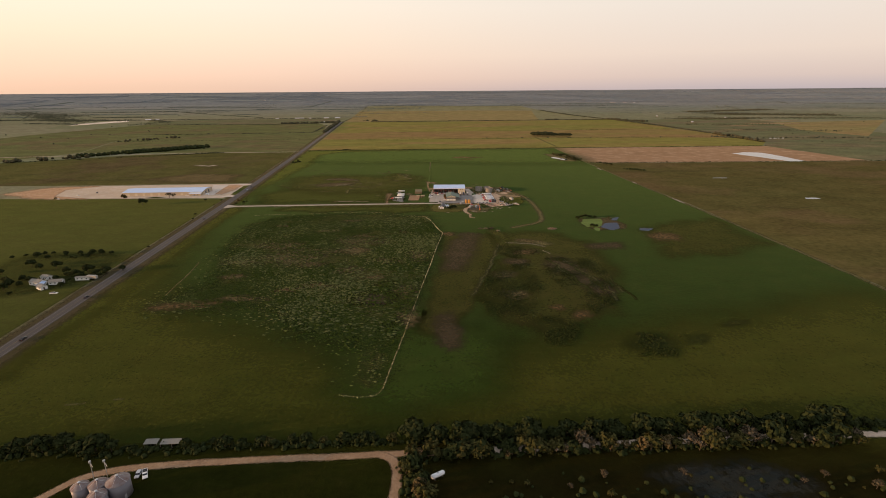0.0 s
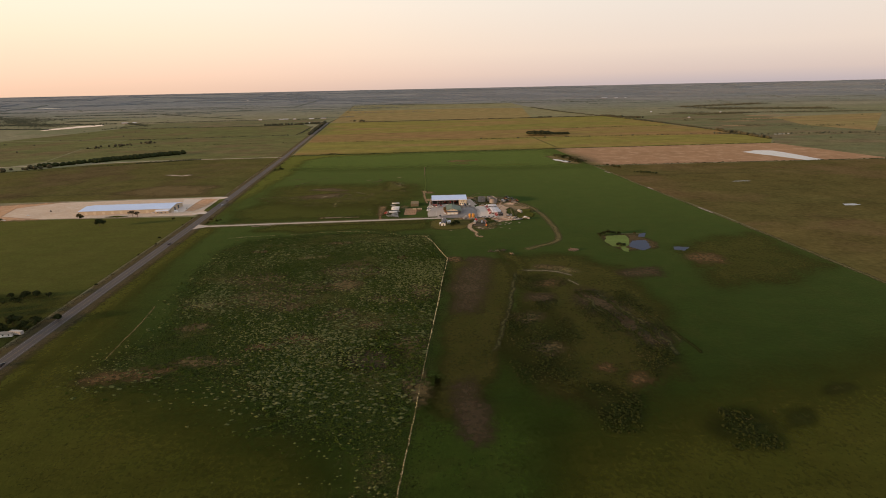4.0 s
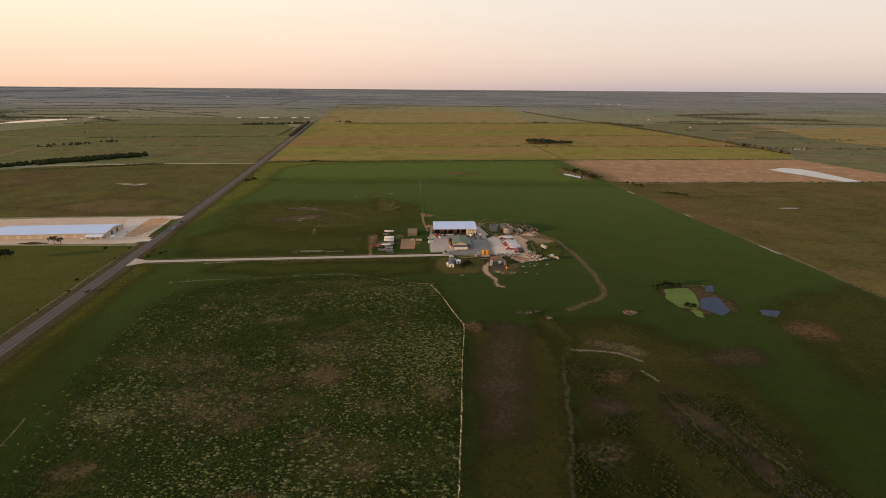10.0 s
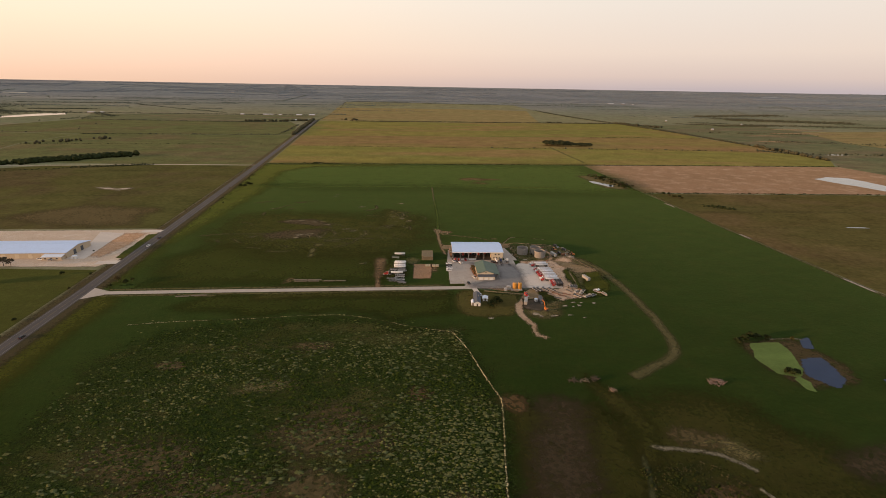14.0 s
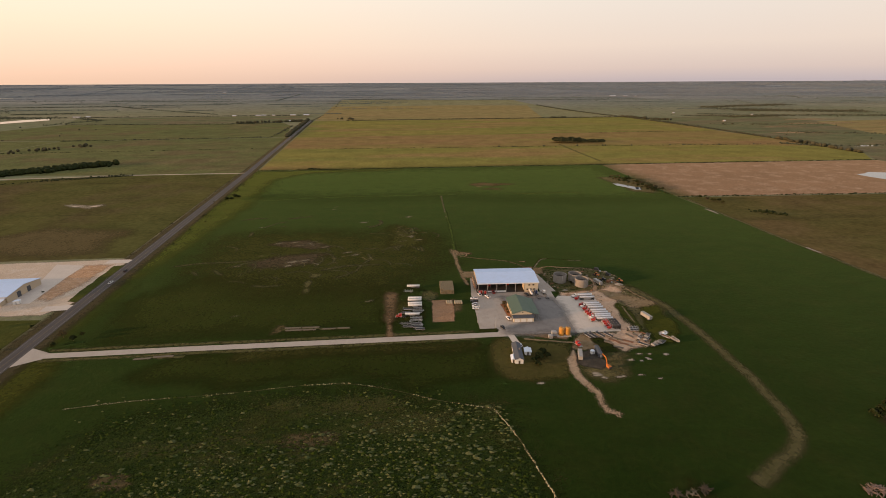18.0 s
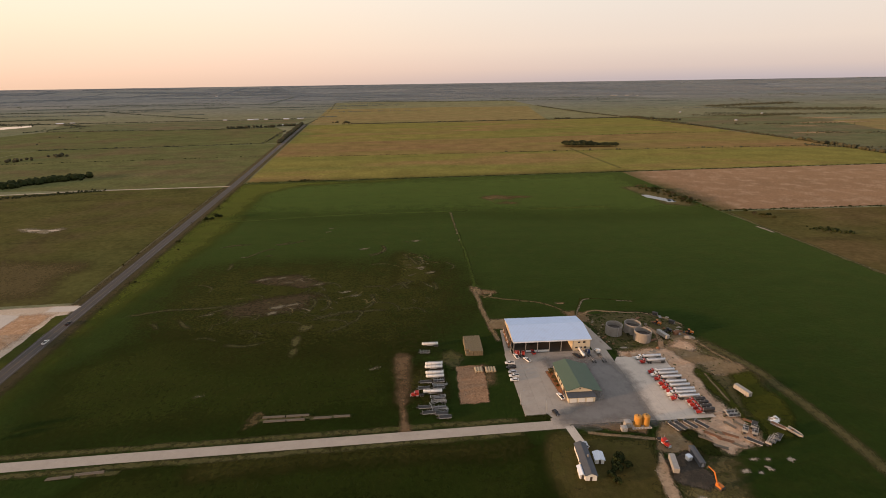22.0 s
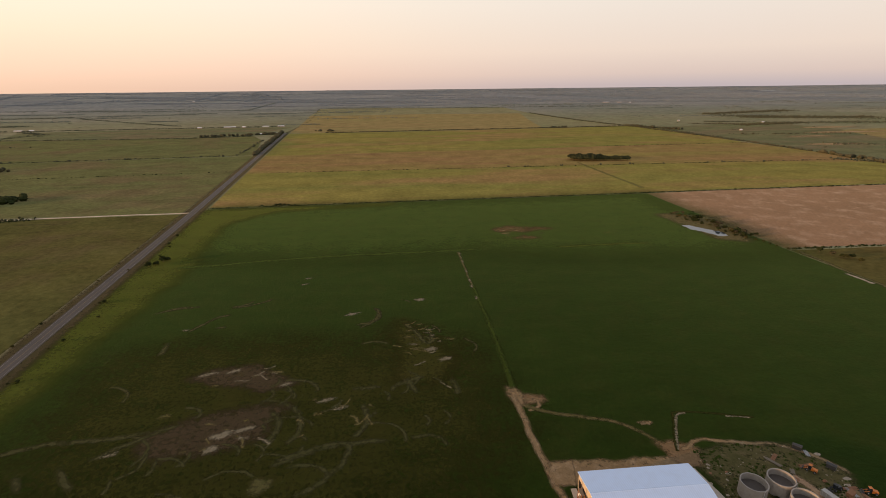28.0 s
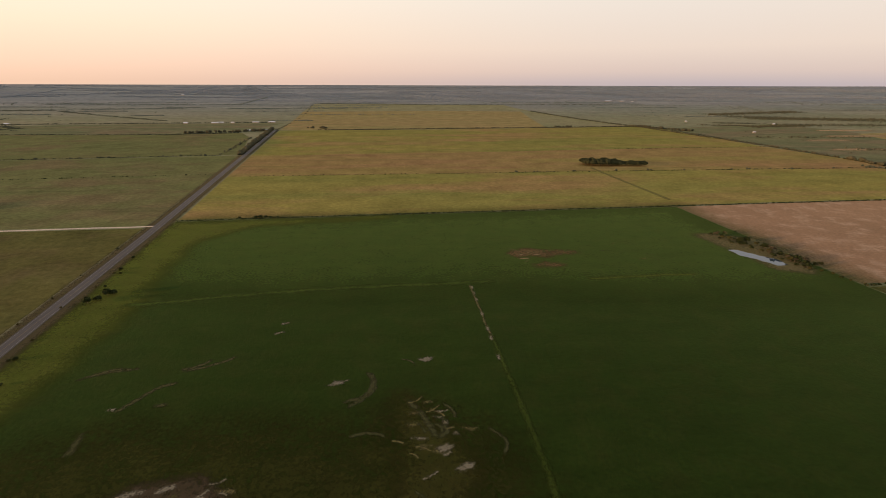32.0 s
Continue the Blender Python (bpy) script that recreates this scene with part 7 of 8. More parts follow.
def brush_pile(x, y, a, b, count, turn, material, label, seed):
    """Cut branches and logs thrown on a heap."""
    t = thing("brush_pile", x, y, turn, 0.1, label, "brush pile", "brush piles in the field")
    r = random.Random(seed)
    bare = None
    for i in range(count):
        q = math.sqrt(r.random())
        ang = r.uniform(0, 6.28)
        m = pose(a * q * math.cos(ang), b * q * math.sin(ang), r.uniform(0.1, 1.3 * (1.1 - q)), 0, r.uniform(-24, 24), r.uniform(0, 180)) @ Matrix.Diagonal((r.uniform(0.6, 1.4), r.uniform(0.8, 2.0), r.uniform(0.8, 1.6), 1))
        if bare is None:
            bm = tube(bmesh.new(), (-1.8, 0, 0), (0.2, 0.15, 0.1), 0.16, 0.11, 6) or bmesh.new()
            tube(bm, (0.2, 0.15, 0.1), (1.9, -0.2, 0.35), 0.11, 0.04, 5)
            tube(bm, (-0.4, 0.1, 0.08), (0.7, 0.9, 0.5), 0.07, 0.03, 5)
            bare = part("branch", bm, material, t, "", m)
        else:
            share(bare, m)


brush_pile(187, 125, 4.6, 2.6, 46, 10, M["brush"], "heap of pinkish cut brush with pale logs", 3)
brush_pile(104.6, 127.6, 2.6, 1.0, 16, 0, M["bark"], "dark cut branches lying in grass", 4)
brush_pile(110.5, 127.4, 3.0, 0.6, 10, 4, M["timber"], "long pale fallen log among dark branches", 5)
brush_pile(117.6, 129.6, 2.4, 1.5, 20, 20, M["bark"], "dark cut branches lying in grass", 6)
brush_pile(124, 117.5, 2.2, 1.6, 10, 40, M["brush"], "scatter of pale cut branches", 7)


def scrap_trailers():
    """A flat trailer under a heap of pale sheeting, and an old boat on a trailer beside it."""
    t = thing("flat_trailer", 161.4, 253.2, 37, 0.12, "flat trailer with a rusty worn deck", "trailer")
    part("deck", boxm(-1.1, 1.1, -3.6, 3.2, 0.75, 0.95), M["rust_scrap"], t, "rusty worn deck")
    for sx in (-1.15, 1.03):
        part("side_rail", boxm(sx, sx + 0.12, -3.6, 3.2, 0.6, 1.0), M["galv"], t)
    part("drawbar", boxm(-0.1, 0.1, -5.0, -3.6, 0.6, 0.75), M["chassis"], t)
    wheels(t, [(sx, y) for y in (0.4, 1.6) for sx in (-1.1, 1.1)], 0.45, 0.28)
    heap = thing("sheeting_heap", 163.2, 258.0, 30, 0.12, "heap of crumpled white sheeting in rough grass", "sheeting")
    for k, (x, y, q) in enumerate(((0, 0, 2.3), (2.1, 0.6, 1.6), (-1.9, -0.5, 1.7))):
        bm = boulder(8 + k, q)
        bmesh.ops.scale(bm, vec=(1.15, 1.0, 0.7), verts=bm.verts)
        part("sheeting", bm, M["white"], heap, "", pose(x, y, 0.2, 0, 0, 40 * k))
    t = thing("old_boat", 165.2, 248.2, 20, 0.12, "old pale boat standing on a low trailer", "boat")
    hull = bmesh.new()
    prof = [(-4.2, 0.1, 0.9), (-2.6, 1.0, 0.55), (0.0, 1.25, 0.5), (3.2, 1.2, 0.5)]
    rows = [[hull.verts.new(q) for q in ((-w, y, 1.75), (-w * 0.75, y, k), (w * 0.75, y, k), (w, y, 1.75), (w * 0.8, y, 1.7), (w * 0.6, y, k + 0.3), (-w * 0.6, y, k + 0.3), (-w * 0.8, y, 1.7))] for y, w, k in prof]
    for p, q in zip(rows, rows[1:]):
        for i in range(8):
            j = (i + 1) % 8
            hull.faces.new((p[i], p[j], q[j], q[i]))
    hull.faces.new(rows[0][::-1])
    hull.faces.new(rows[-1])
    bmesh.ops.recalc_face_normals(hull, faces=hull.faces)
    part("hull", hull, M["greybox"], t, "pale weathered hull")
    part("load", boulder(9, 0.9), M["rust_scrap"], t, "rusty scrap lying inside", pose(0, 0.8, 1.4))
    part("trailer_frame", boxm(-0.9, 0.9, -3.4, 3.0, 0.4, 0.52), M["chassis"], t)
    wheels(t, [(sx, 1.0) for sx in (-1.05, 1.05)], 0.38, 0.22)


scrap_trailers()


def loader(x, y, turn, paintwork, label):
    t = thing("wheel_loader", x, y, turn, 0.12, label, "loader", "parked loaders")
    part("body", prism(bmesh.new(), [(-2.0, 0.8), (-2.0, 1.7), (0.2, 1.9), (0.4, 0.8)], -0.8, 0.8, "x"), paintwork, t, "painted engine cover")
    part("cab", boxm(-0.7, 0.7, 0.3, 1.5, 0.9, 2.9, bevel=0.1), M["glass"], t, "dark glazed cab")
    part("cab_roof", boxm(-0.8, 0.8, 0.2, 1.6, 2.9, 3.05, bevel=0.04), paintwork, t)
    for sx in (-0.6, 0.6):
        part("lift_arm", prism(bmesh.new(), [(1.2, 1.3), (3.2, 0.7), (3.2, 0.9), (1.2, 1.6)], sx - 0.1, sx + 0.1, "x"), paintwork, t)
    part("bucket", prism(bmesh.new(), [(3.1, 0.2), (3.1, 1.1), (3.3, 1.1), (3.5, 0.4), (4.1, 0.2)], -1.2, 1.2, "x"), M["chassis"], t)
    wheels(t, [(sx, y_) for y_ in (-1.2, 1.7) for sx in (-1.0, 1.0)], 0.65, 0.4)


loader(168.4, 345.0, 70, M["orange"], "orange wheel loader parked by a dirt bank")
loader(155.6, 348.4, 100, M["black"], "dark wheel loader parked on scrubby ground")
loader(153.6, 359.0, 40, M["orange"], "small orange loader parked on scrubby ground")
# clutter north-east of the tanks
r = random.Random(31)
for i in range(26):
    x, y = r.uniform(140, 166), r.uniform(334, 374)
    if abs(x - 147) < 4 and 330 < y < 350:
        continue
    k = r.random()
    if k < 0.4:
        timber_stack(x, y, r.uniform(3, 7), r.uniform(0, 180), 1, M[r.choice(["rust_scrap", "timber", "steel"])], "loose scrap beams on scrubby ground", "scrap_stack", "scrap")
    elif k < 0.75:
        mound(x, y, r.uniform(0.8, 2.2), r.uniform(0.7, 1.5), r.uniform(0.4, 1.1), M[r.choice(["rust_scrap", "stone", "stone"])], "small heap of scrap on scrubby ground", seed=i + 40)
    else:
        container(x, y, 2.0, 3.6, 1.9, r.uniform(0, 180), M[r.choice(["rust_scrap", "chassis", "steel"])], "small steel box in a scrap yard")
for i in range(22):
    x, y = r.uniform(104, 118), r.uniform(336, 374)
    if (x - 119) ** 2 + (y - 351) ** 2 > 52:
        mound(x, y, r.uniform(0.5, 1.1), r.uniform(0.5, 0.9), r.uniform(0.3, 0.6), M[r.choice(["rust_scrap", "stone"])], "small heap of scrap on scrubby ground", seed=i + 80)


def light_pole(x, y, h, label, arm=1.5, turn=0.0):
    t = thing("light_pole", x, y, turn, 0.12, label, "pole", "yard light poles")
    part("pole", tube(bmesh.new(), (0, 0, 0), (0, 0, h), 0.14, 0.08, 8), M["galv"], t)
    part("base", lathe(bmesh.new(), [(0.3, 0), (0.3, 0.6), (0.22, 0.65)], 10), M["tanks_conc"], t)
    if arm:
        part("arm", tube(bmesh.new(), (0, 0, h - 0.1), (arm, 0, h + 0.25), 0.05, None, 6), M["galv"], t)
        part("lamp_head", boxm(arm - 0.1, arm + 0.6, -0.15, 0.15, h + 0.2, h + 0.34, bevel=0.03), M["steel"], t)


light_pole(41.6, 280, 8.0, "grey yard light pole at the concrete's edge", 1.4)
light_pole(52.8, 271.2, 7.0, "grey yard light pole by the driveway", 1.4, 90)
light_pole(46.2, 331.0, 9.0, "grey light pole beside the shed", 1.4)

# ---- houses and farm buildings ----
def gable_house(name, x, y, turn, L, W, eave, ridge, wall, roof, label, category="house", windows=3, chimney=False, z=0.1):
    """A gabled house, ridge along local y, with overhanging roof slopes, windows and a door."""
    t = thing(name, x, y, turn, z + rise(y), label, category)
    part("body", boxm(-W / 2, W / 2, -L / 2, L / 2, 0, eave), wall, t)
    for yy in (-L / 2, L / 2 - 0.12):
        part("gable", prism(bmesh.new(), [(-W / 2, eave), (W / 2, eave), (0, ridge - 0.1)], yy, yy + 0.12, "y"), wall, t)
    for s in (-1, 1):
        part("roof_slope", prism(bmesh.new(), [(s * (W / 2 + 0.4), eave - 0.12), (0, ridge), (0, ridge + 0.14), (s * (W / 2 + 0.4), eave + 0.04)], -L / 2 - 0.4, L / 2 + 0.4, "y"), roof, t)
    part("ridge_cap", boxm(-0.15, 0.15, -L / 2 - 0.4, L / 2 + 0.4, ridge + 0.1, ridge + 0.2), roof, t)
    for s in (-1, 1):
        for i in range(windows):
            yy = -L / 2 + (i + 0.5) * L / windows
            w = part("window", boxm(s * W / 2 - 0.06, s * W / 2 + 0.06, yy - 0.6, yy + 0.6, 0.9, 2.1), M["white"], t)
            part("pane", boxm(s * W / 2 - 0.08, s * W / 2 + 0.08, yy - 0.5, yy + 0.5, 1.0, 2.0), M["glass"], w)
    d = part("door", boxm(-0.5, 0.5, -L / 2 - 0.06, -L / 2, 0, 2.05), M["brown"], t)
    part("door_handle", boxm(0.3, 0.38, -L / 2 - 0.12, -L / 2 - 0.06, 0.95, 1.05), M["galv"], d)
    if chimney:
        part("chimney", boxm(W * 0.15, W * 0.15 + 0.7, 0, 0.7, ridge - 0.8, ridge + 0.8), M["tanks_conc"], t)
    return t


gable_house("house", 60.9, 236.4, -4, 19, 4.8, 2.8, 4.0, M["wall_white"], M["roof_grey"], "white house with a dark grey gable roof", chimney=True)
gable_house("carport", 67.6, 238.4, -6, 4.8, 3.8, 2.2, 2.9, M["wall_white"], M["roof_white"], "small outbuilding with a white metal roof", "shed", 1)
gable_house("house_porch", 57.2, 230.6, -4, 5.0, 2.2, 2.2, 2.9, M["wall_white"], M["roof_white"], "small white side porch", "porch", 1)
strip("house_drive", [(61.5, 261.5), (63, 252), (64.6, 246)], 4.4, 0.17, M["newconcrete"], "pale concrete house driveway", "driveway", 0, 0, 2, 1)


def warehouse():
    """Long pale warehouse west of the highway."""
    x0, x1, y0, y1, eave, ridge = -433.0, -312.0, 332.5, 370.0, 5.2, 7.8
    t = thing("warehouse", 0, 0, z=0.12, label="very long low warehouse with a pale blue metal roof", category="warehouse")
    t.matrix_basis = Matrix.Translation((-312, 334, 0.12)) @ Matrix.Rotation(radians(2.6), 4, "Z") @ Matrix.Translation((312, -334, 0))
    ym = (y0 + y1) / 2
    part("roof", prism(bmesh.new(), [(y0 - 0.6, eave - 0.1), (ym, ridge), (y1 + 0.6, eave - 0.1), (y1 + 0.6, eave + 0.14), (ym, ridge + 0.24), (y0 - 0.6, eave + 0.14)], x0 - 0.6, x1 + 0.6, "x"), M["roof_blue"], t, "pale blue ribbed metal roof")
    part("front_wall", boxm(x0, x1, y0, y0 + 0.25, 0, eave), M["wall_tan"], t)
    part("back_wall", boxm(x0, x1, y1 - 0.25, y1, 0, eave), M["wall_tan"], t)
    for xa in (x0, x1 - 0.25):
        part("end_wall", prism(bmesh.new(), [(y0 + 0.25, 0), (y1 - 0.25, 0), (y1 - 0.25, eave - 0.05), (ym, ridge - 0.12), (y0 + 0.25, eave - 0.05)], xa, xa + 0.25, "x"), M["wall_tan"], t)
    part("office", boxm(x1 - 18, x1 - 1, y0 - 6, y0, 0, 3.2), M["wall_tan"], t, "low cream office annex")
    part("office_roof", prism(bmesh.new(), [(y0 - 6.6, 3.1), (y0, 4.2), (y0, 4.35), (y0 - 6.6, 3.25)], x1 - 18.6, x1 - 0.4, "x"), M["roof_white"], t)
    d = None
    for i in range(9):
        m = pose(x0 + 9 + i * 11.5, y0, 0)
        if d is None:
            d = part("dock_door", boxm(-1.8, 1.8, -0.08, 0.0, 0.1, 4.0), M["wall_cream"], t, "cream roller door", m)
        else:
            share(d, m)
    for xx in (x1 - 15, x1 - 10, x1 - 5):
        w = part("window", boxm(xx - 0.8, xx + 0.8, y0 - 6.06, y0 - 6.0, 1.0, 2.2), M["brown"], t)
        part("pane", boxm(xx - 0.7, xx + 0.7, y0 - 6.1, y0 - 6.06, 1.1, 2.1), M["glass"], w)
    for y in (345.0, 356.0):
        part("end_door", boxm(x1, x1 + 0.08, y - 2, y + 2, 0.1, 4.6), M["roof_grey"], t)


warehouse()
for ob, x, y, a in ((wp, -330, 327, 80), (sc, -320, 326, 90), (bp, -489, 352, 40), (wc, -503, 330, 60), (wp, -515, 306, 80)):
    copy_thing(ob, pose(x, y, 0.14, 0, 0, a))
container(-304, 331, 4, 3, 2.6, 10, M["wall_white"], "small pale shed on a gravel lot")
# farmstead beside the highway
gable_house("farmhouse", -279, -34, 75, 11, 6.5, 2.8, 4.4, M["wall_white"], M["dullroof"], "white farmhouse with a pale metal roof", chimney=True)
gable_house("farm_shed", -268, -44, 60, 8, 5, 2.6, 3.8, M["wall_white"], M["dullroof"], "white farm shed beside the highway", "shed")
gable_house("farm_shed", -264, -33, 100, 10, 5, 2.8, 4.0, M["wall_white"], M["dullroof"], "white farm shed with open yard", "shed")
gable_house("farm_shed", -281, -22, 70, 8, 5, 2.6, 3.6, M["wall_white"], M["dullroof"], "small white farm shed", "shed")
gable_house("farm_shed", -273, -38, 20, 6, 4.4, 2.4, 3.2, M["wall_white"], M["roof_blue"], "small blue-roofed farm shed", "shed")
gable_house("mobile_home", -248, -24, 95, 11, 3.8, 2.4, 2.9, M["wall_white"], M["dullroof"], "pale mobile home near the highway", "house")
copy_thing(trailers[0], pose(-236, -24, 0.12, 0, 0, 80))
copy_thing(wp, pose(-247, -55, 0.12, 0, 0, 95))


def grain_bin(x, y, R, Hh, label):
    t = thing("grain_bin", x, y, rng.uniform(0, 90), 0.1, label, "grain bin", "grain bins")
    part("wall", lathe(bmesh.new(), [(R, 0), (R, Hh)], 28), M["binsteel"], t, "corrugated steel wall", None, True)
    part("roof", lathe(bmesh.new(), [(R + 0.15, Hh - 0.02), (R + 0.15, Hh + 0.05), (0.5, Hh + R * 0.5), (0.45, Hh + R * 0.5 + 0.3)], 28), M["binroof"], t, "rust-stained conical roof")
    part("cap", lathe(bmesh.new(), [(0.6, Hh + R * 0.5 + 0.28), (0.6, Hh + R * 0.5 + 0.4), (0.1, Hh + R * 0.5 + 0.6)], 12), M["galv"], t)
    for i in range(5):
        part("roof_rib", tube(bmesh.new(), (R * math.cos(i * 1.26), R * math.sin(i * 1.26), Hh + 0.08), (0.5 * math.cos(i * 1.26), 0.5 * math.sin(i * 1.26), Hh + R * 0.5), 0.06, None, 5), M["galv"], t)
    part("ladder", boxm(R, R + 0.08, -0.2, 0.2, 0.2, Hh), M["steel"], t)
    part("door", boxm(R - 0.05, R + 0.06, 1.0, 1.8, 0.5, 2.2) if R < 3.6 else boxm(-0.4, 0.4, -R - 0.06, -R + 0.1, 0.5, 2.2), M["steel"], t)


grain_bin(-82.0, -261.4, 3.1, 5.8, "weathered steel grain bin with conical roof")
grain_bin(-75.4, -260.6, 3.3, 6.2, "rusty steel grain bin with conical roof")
grain_bin(-67.8, -259.8, 4.2, 7.0, "large weathered steel grain bin")
grain_bin(-71.6, -266.6, 3.3, 6.4, "dented steel grain bin with conical roof")
for x, y in ((-84, -252), (-78.5, -251.5)):
    t = thing("auger_leg", x, y, 20, 0.1, "thin steel auger leg beside grain bins", "auger")
    part("pipe", tube(bmesh.new(), (0, 0, 0), (0, 0.4, 8.5), 0.14, None, 8), M["galv"], t)
    part("head", boxm(-0.4, 0.4, 0.0, 0.8, 8.3, 9.2, bevel=0.08), M["galv"], t)
    part("spout", tube(bmesh.new(), (0, 0.4, 8.4), (1.2, -1.2, 7.0), 0.1, None, 6), M["galv"], t)
copy_thing(wp, pose(-62.6, -252.2, 0.1, 0, 0, 30))
copy_thing(sc, pose(-66.4, -252.0, 0.1, 0, 0, 10))
for i, (x, w) in enumerate(((-71.0, 6.0), (-61.5, 10.0))):
    t = thing("livestock_shelter", x, -232.0, 3, 0.1, "low open shelter with a dull flat metal roof", "shelter", "livestock shelters")
    part("roof", prism(bmesh.new(), [(-1.6, 2.3), (1.6, 2.7), (1.6, 2.85), (-1.6, 2.45)], -w / 2, w / 2, "x"), M["dullroof"], t, "dull flat metal roof")
    part("back_wall", boxm(-w / 2, w / 2, 1.4, 1.52, 0, 2.6), M["timber"], t)
    for sx in (-w / 2 + 0.15, 0, w / 2 - 0.3):
        part("post", boxm(sx, sx + 0.15, -1.5, -1.35, 0, 2.3), M["timber"], t)
t = thing("propane_tank", 58.9, -252.0, 30, 0.1, "white horizontal propane tank on legs", "tank")
part("tank", lathe(bmesh.new(), [(0.3, -3.2), (0.85, -2.9), (1.0, -2.4), (1.0, 2.4), (0.85, 2.9), (0.3, 3.2)], 16, "x"), M["tankwhite"], t, "", pose(0, 0, 1.5), True)
for sx in (-1.8, 1.8):
    part("saddle", boxm(sx - 0.15, sx + 0.15, -0.8, 0.8, 0, 0.9), M["tanks_conc"], t)
part("dome", lathe(bmesh.new(), [(0.3, 0), (0.3, 0.25), (0.2, 0.32)], 10), M["steel"], t, "", pose(0, 0, 2.48))


# ---- vegetation ----
def crown_mesh(name, seed, spread, height, base, material, lobes=9, cards=34, leaf=0.42):
    """A crown of many small leaf clumps, gathered in uneven lobes with gaps between them."""
    r = np.random.RandomState(seed)
    verts, faces = [], []
    for k in range(lobes):
        a = 2.4 * k + r.uniform(-0.5, 0.5)
        q = math.sqrt((k + 0.4) / lobes) * spread * 0.68
        c = np.array([q * math.cos(a), q * math.sin(a), base + (height - base) * (0.32 + 0.5 * (1 - q / spread) * r.uniform(0.6, 1.15))])
        rad = np.array([1, 1, 0.72]) * spread * r.uniform(0.3, 0.48)
        for _ in range(cards):
            d = r.normal(size=3)
            d /= np.linalg.norm(d)
            p = c + d * rad * r.uniform(0.55, 1.08)
            if p[2] < base * 0.8:
                continue
            u = r.normal(size=3)
            u -= d * (u @ d) * 0.5
            u /= np.linalg.norm(u)
            w = np.cross(d, u)
            s = leaf * r.uniform(0.6, 1.5)
            i = len(verts)
            verts += [tuple(p - u * s - w * s * 0.6), tuple(p + u * s * 0.8 - w * s * 0.7), tuple(p + u * s + w * s * 0.7 + d * s * 0.4), tuple(p - u * s * 0.7 + w * s * 0.8)]
            faces.append((i, i + 1, i + 2, i + 3))
    me = bpy.data.meshes.new(name)
    me.from_pydata(verts, [], faces)
    me.materials.append(material)
    return me


def trunk_bm(seed, height, r0, spread):
    r = random.Random(seed)
    bm = bmesh.new()
    lean = Vector((r.uniform(-0.3, 0.3), r.uniform(-0.3, 0.3), height * 0.5))
    tube(bm, (0, 0, -0.1), lean, r0, r0 * 0.62, 7)
    for k in range(5):
        a = k * 1.3 + r.uniform(-0.3, 0.3)
        s = lean * r.uniform(0.6, 1.0)
        e = s + Vector((math.cos(a) * spread * 0.6, math.sin(a) * spread * 0.6, height * r.uniform(0.22, 0.4)))
        tube(bm, s, e, r0 * 0.45, r0 * 0.12, 5)
    return bm


KINDS = {}


def tree_kind(key, seed, spread, height, base, leaf_mat, label, name="tree", category="tree", lobes=9, cards=34, leaf=0.42, r0=0.22):
    KINDS[key] = (crown_mesh("crown", seed, spread, height, base, M[leaf_mat], lobes, cards, leaf), mesh_of("trunk", trunk_bm(seed, height, r0, spread), M["bark"]), label, name, category)


tree_kind("oak1", 11, 4.2, 7.0, 0.5, "leaf_dark", "dark green oak with a broad crown", lobes=11, cards=44, leaf=0.5)
tree_kind("oak2", 12, 3.6, 6.2, 0.4, "leaf_dark", "dark green oak with an uneven crown", lobes=9, cards=44, leaf=0.5)
tree_kind("oak3", 13, 3.0, 5.4, 0.3, "leaf_dark", "small dark green oak", lobes=8, cards=40, leaf=0.46)
tree_kind("oak4", 14, 4.2, 6.6, 0.6, "leaf_mid", "grey-green field oak with a full crown", lobes=12, cards=54, leaf=0.6)
tree_kind("mesq1", 21, 2.8, 4.6, 0.9, "leaf_olive", "small olive-green mesquite tree", lobes=8, cards=34, leaf=0.36, r0=0.16)
tree_kind("mesq2", 22, 3.3, 5.4, 1.2, "leaf_olive", "olive-green mesquite tree with thin crown", lobes=8, cards=36, leaf=0.38, r0=0.18)
tree_kind("dry1", 31, 2.2, 4.4, 0.9, "leaf_dry", "tawny half-bare hedge tree", lobes=7, cards=26, leaf=0.3, r0=0.15)
tree_kind("dry2", 32, 2.6, 5.2, 1.1, "leaf_bare", "grey half-bare tree with thin twigs", lobes=7, cards=24, leaf=0.28, r0=0.16)
tree_kind("bush1", 41, 1.7, 2.2, 0.1, "leaf_dark", "low dark roadside bush", "bush", "bush", 6, 34, 0.3, 0.08)
tree_kind("bush2", 42, 1.4, 1.8, 0.1, "leaf_olive", "low olive-green bush in rough grass", "bush", "bush", 6, 30, 0.26, 0.08)


def plant(key, x, y, s=1.0, group="", squash=1.0):
    crown, trunk, label, name, category = KINDS[key]
    t = new(name)
    t.empty_display_size = 0.3
    t.matrix_basis = pose(x, y, rise(y) + 0.05, 0, 0, rng.uniform(0, 360)) @ Matrix.Diagonal((s, s, s * squash, 1))
    tagged(t, label, category, group)
    for me, nm in ((trunk, "trunk"), (crown, "crown")):
        o = new(nm, me)
        o.parent = t
    return t


def row(keys, a, b, count, depth, lo, hi, group, gap=0.0):
    for i in range(count):
        if rng.random() < gap:
            continue
        f = (i + rng.uniform(-0.4, 0.4)) / max(count - 1, 1)
        x, y = a[0] + (b[0] - a[0]) * f + rng.uniform(-depth, depth), a[1] + (b[1] - a[1]) * f + rng.uniform(-depth, depth)
        plant(rng.choice(keys), x, y, rng.uniform(lo, hi), group)


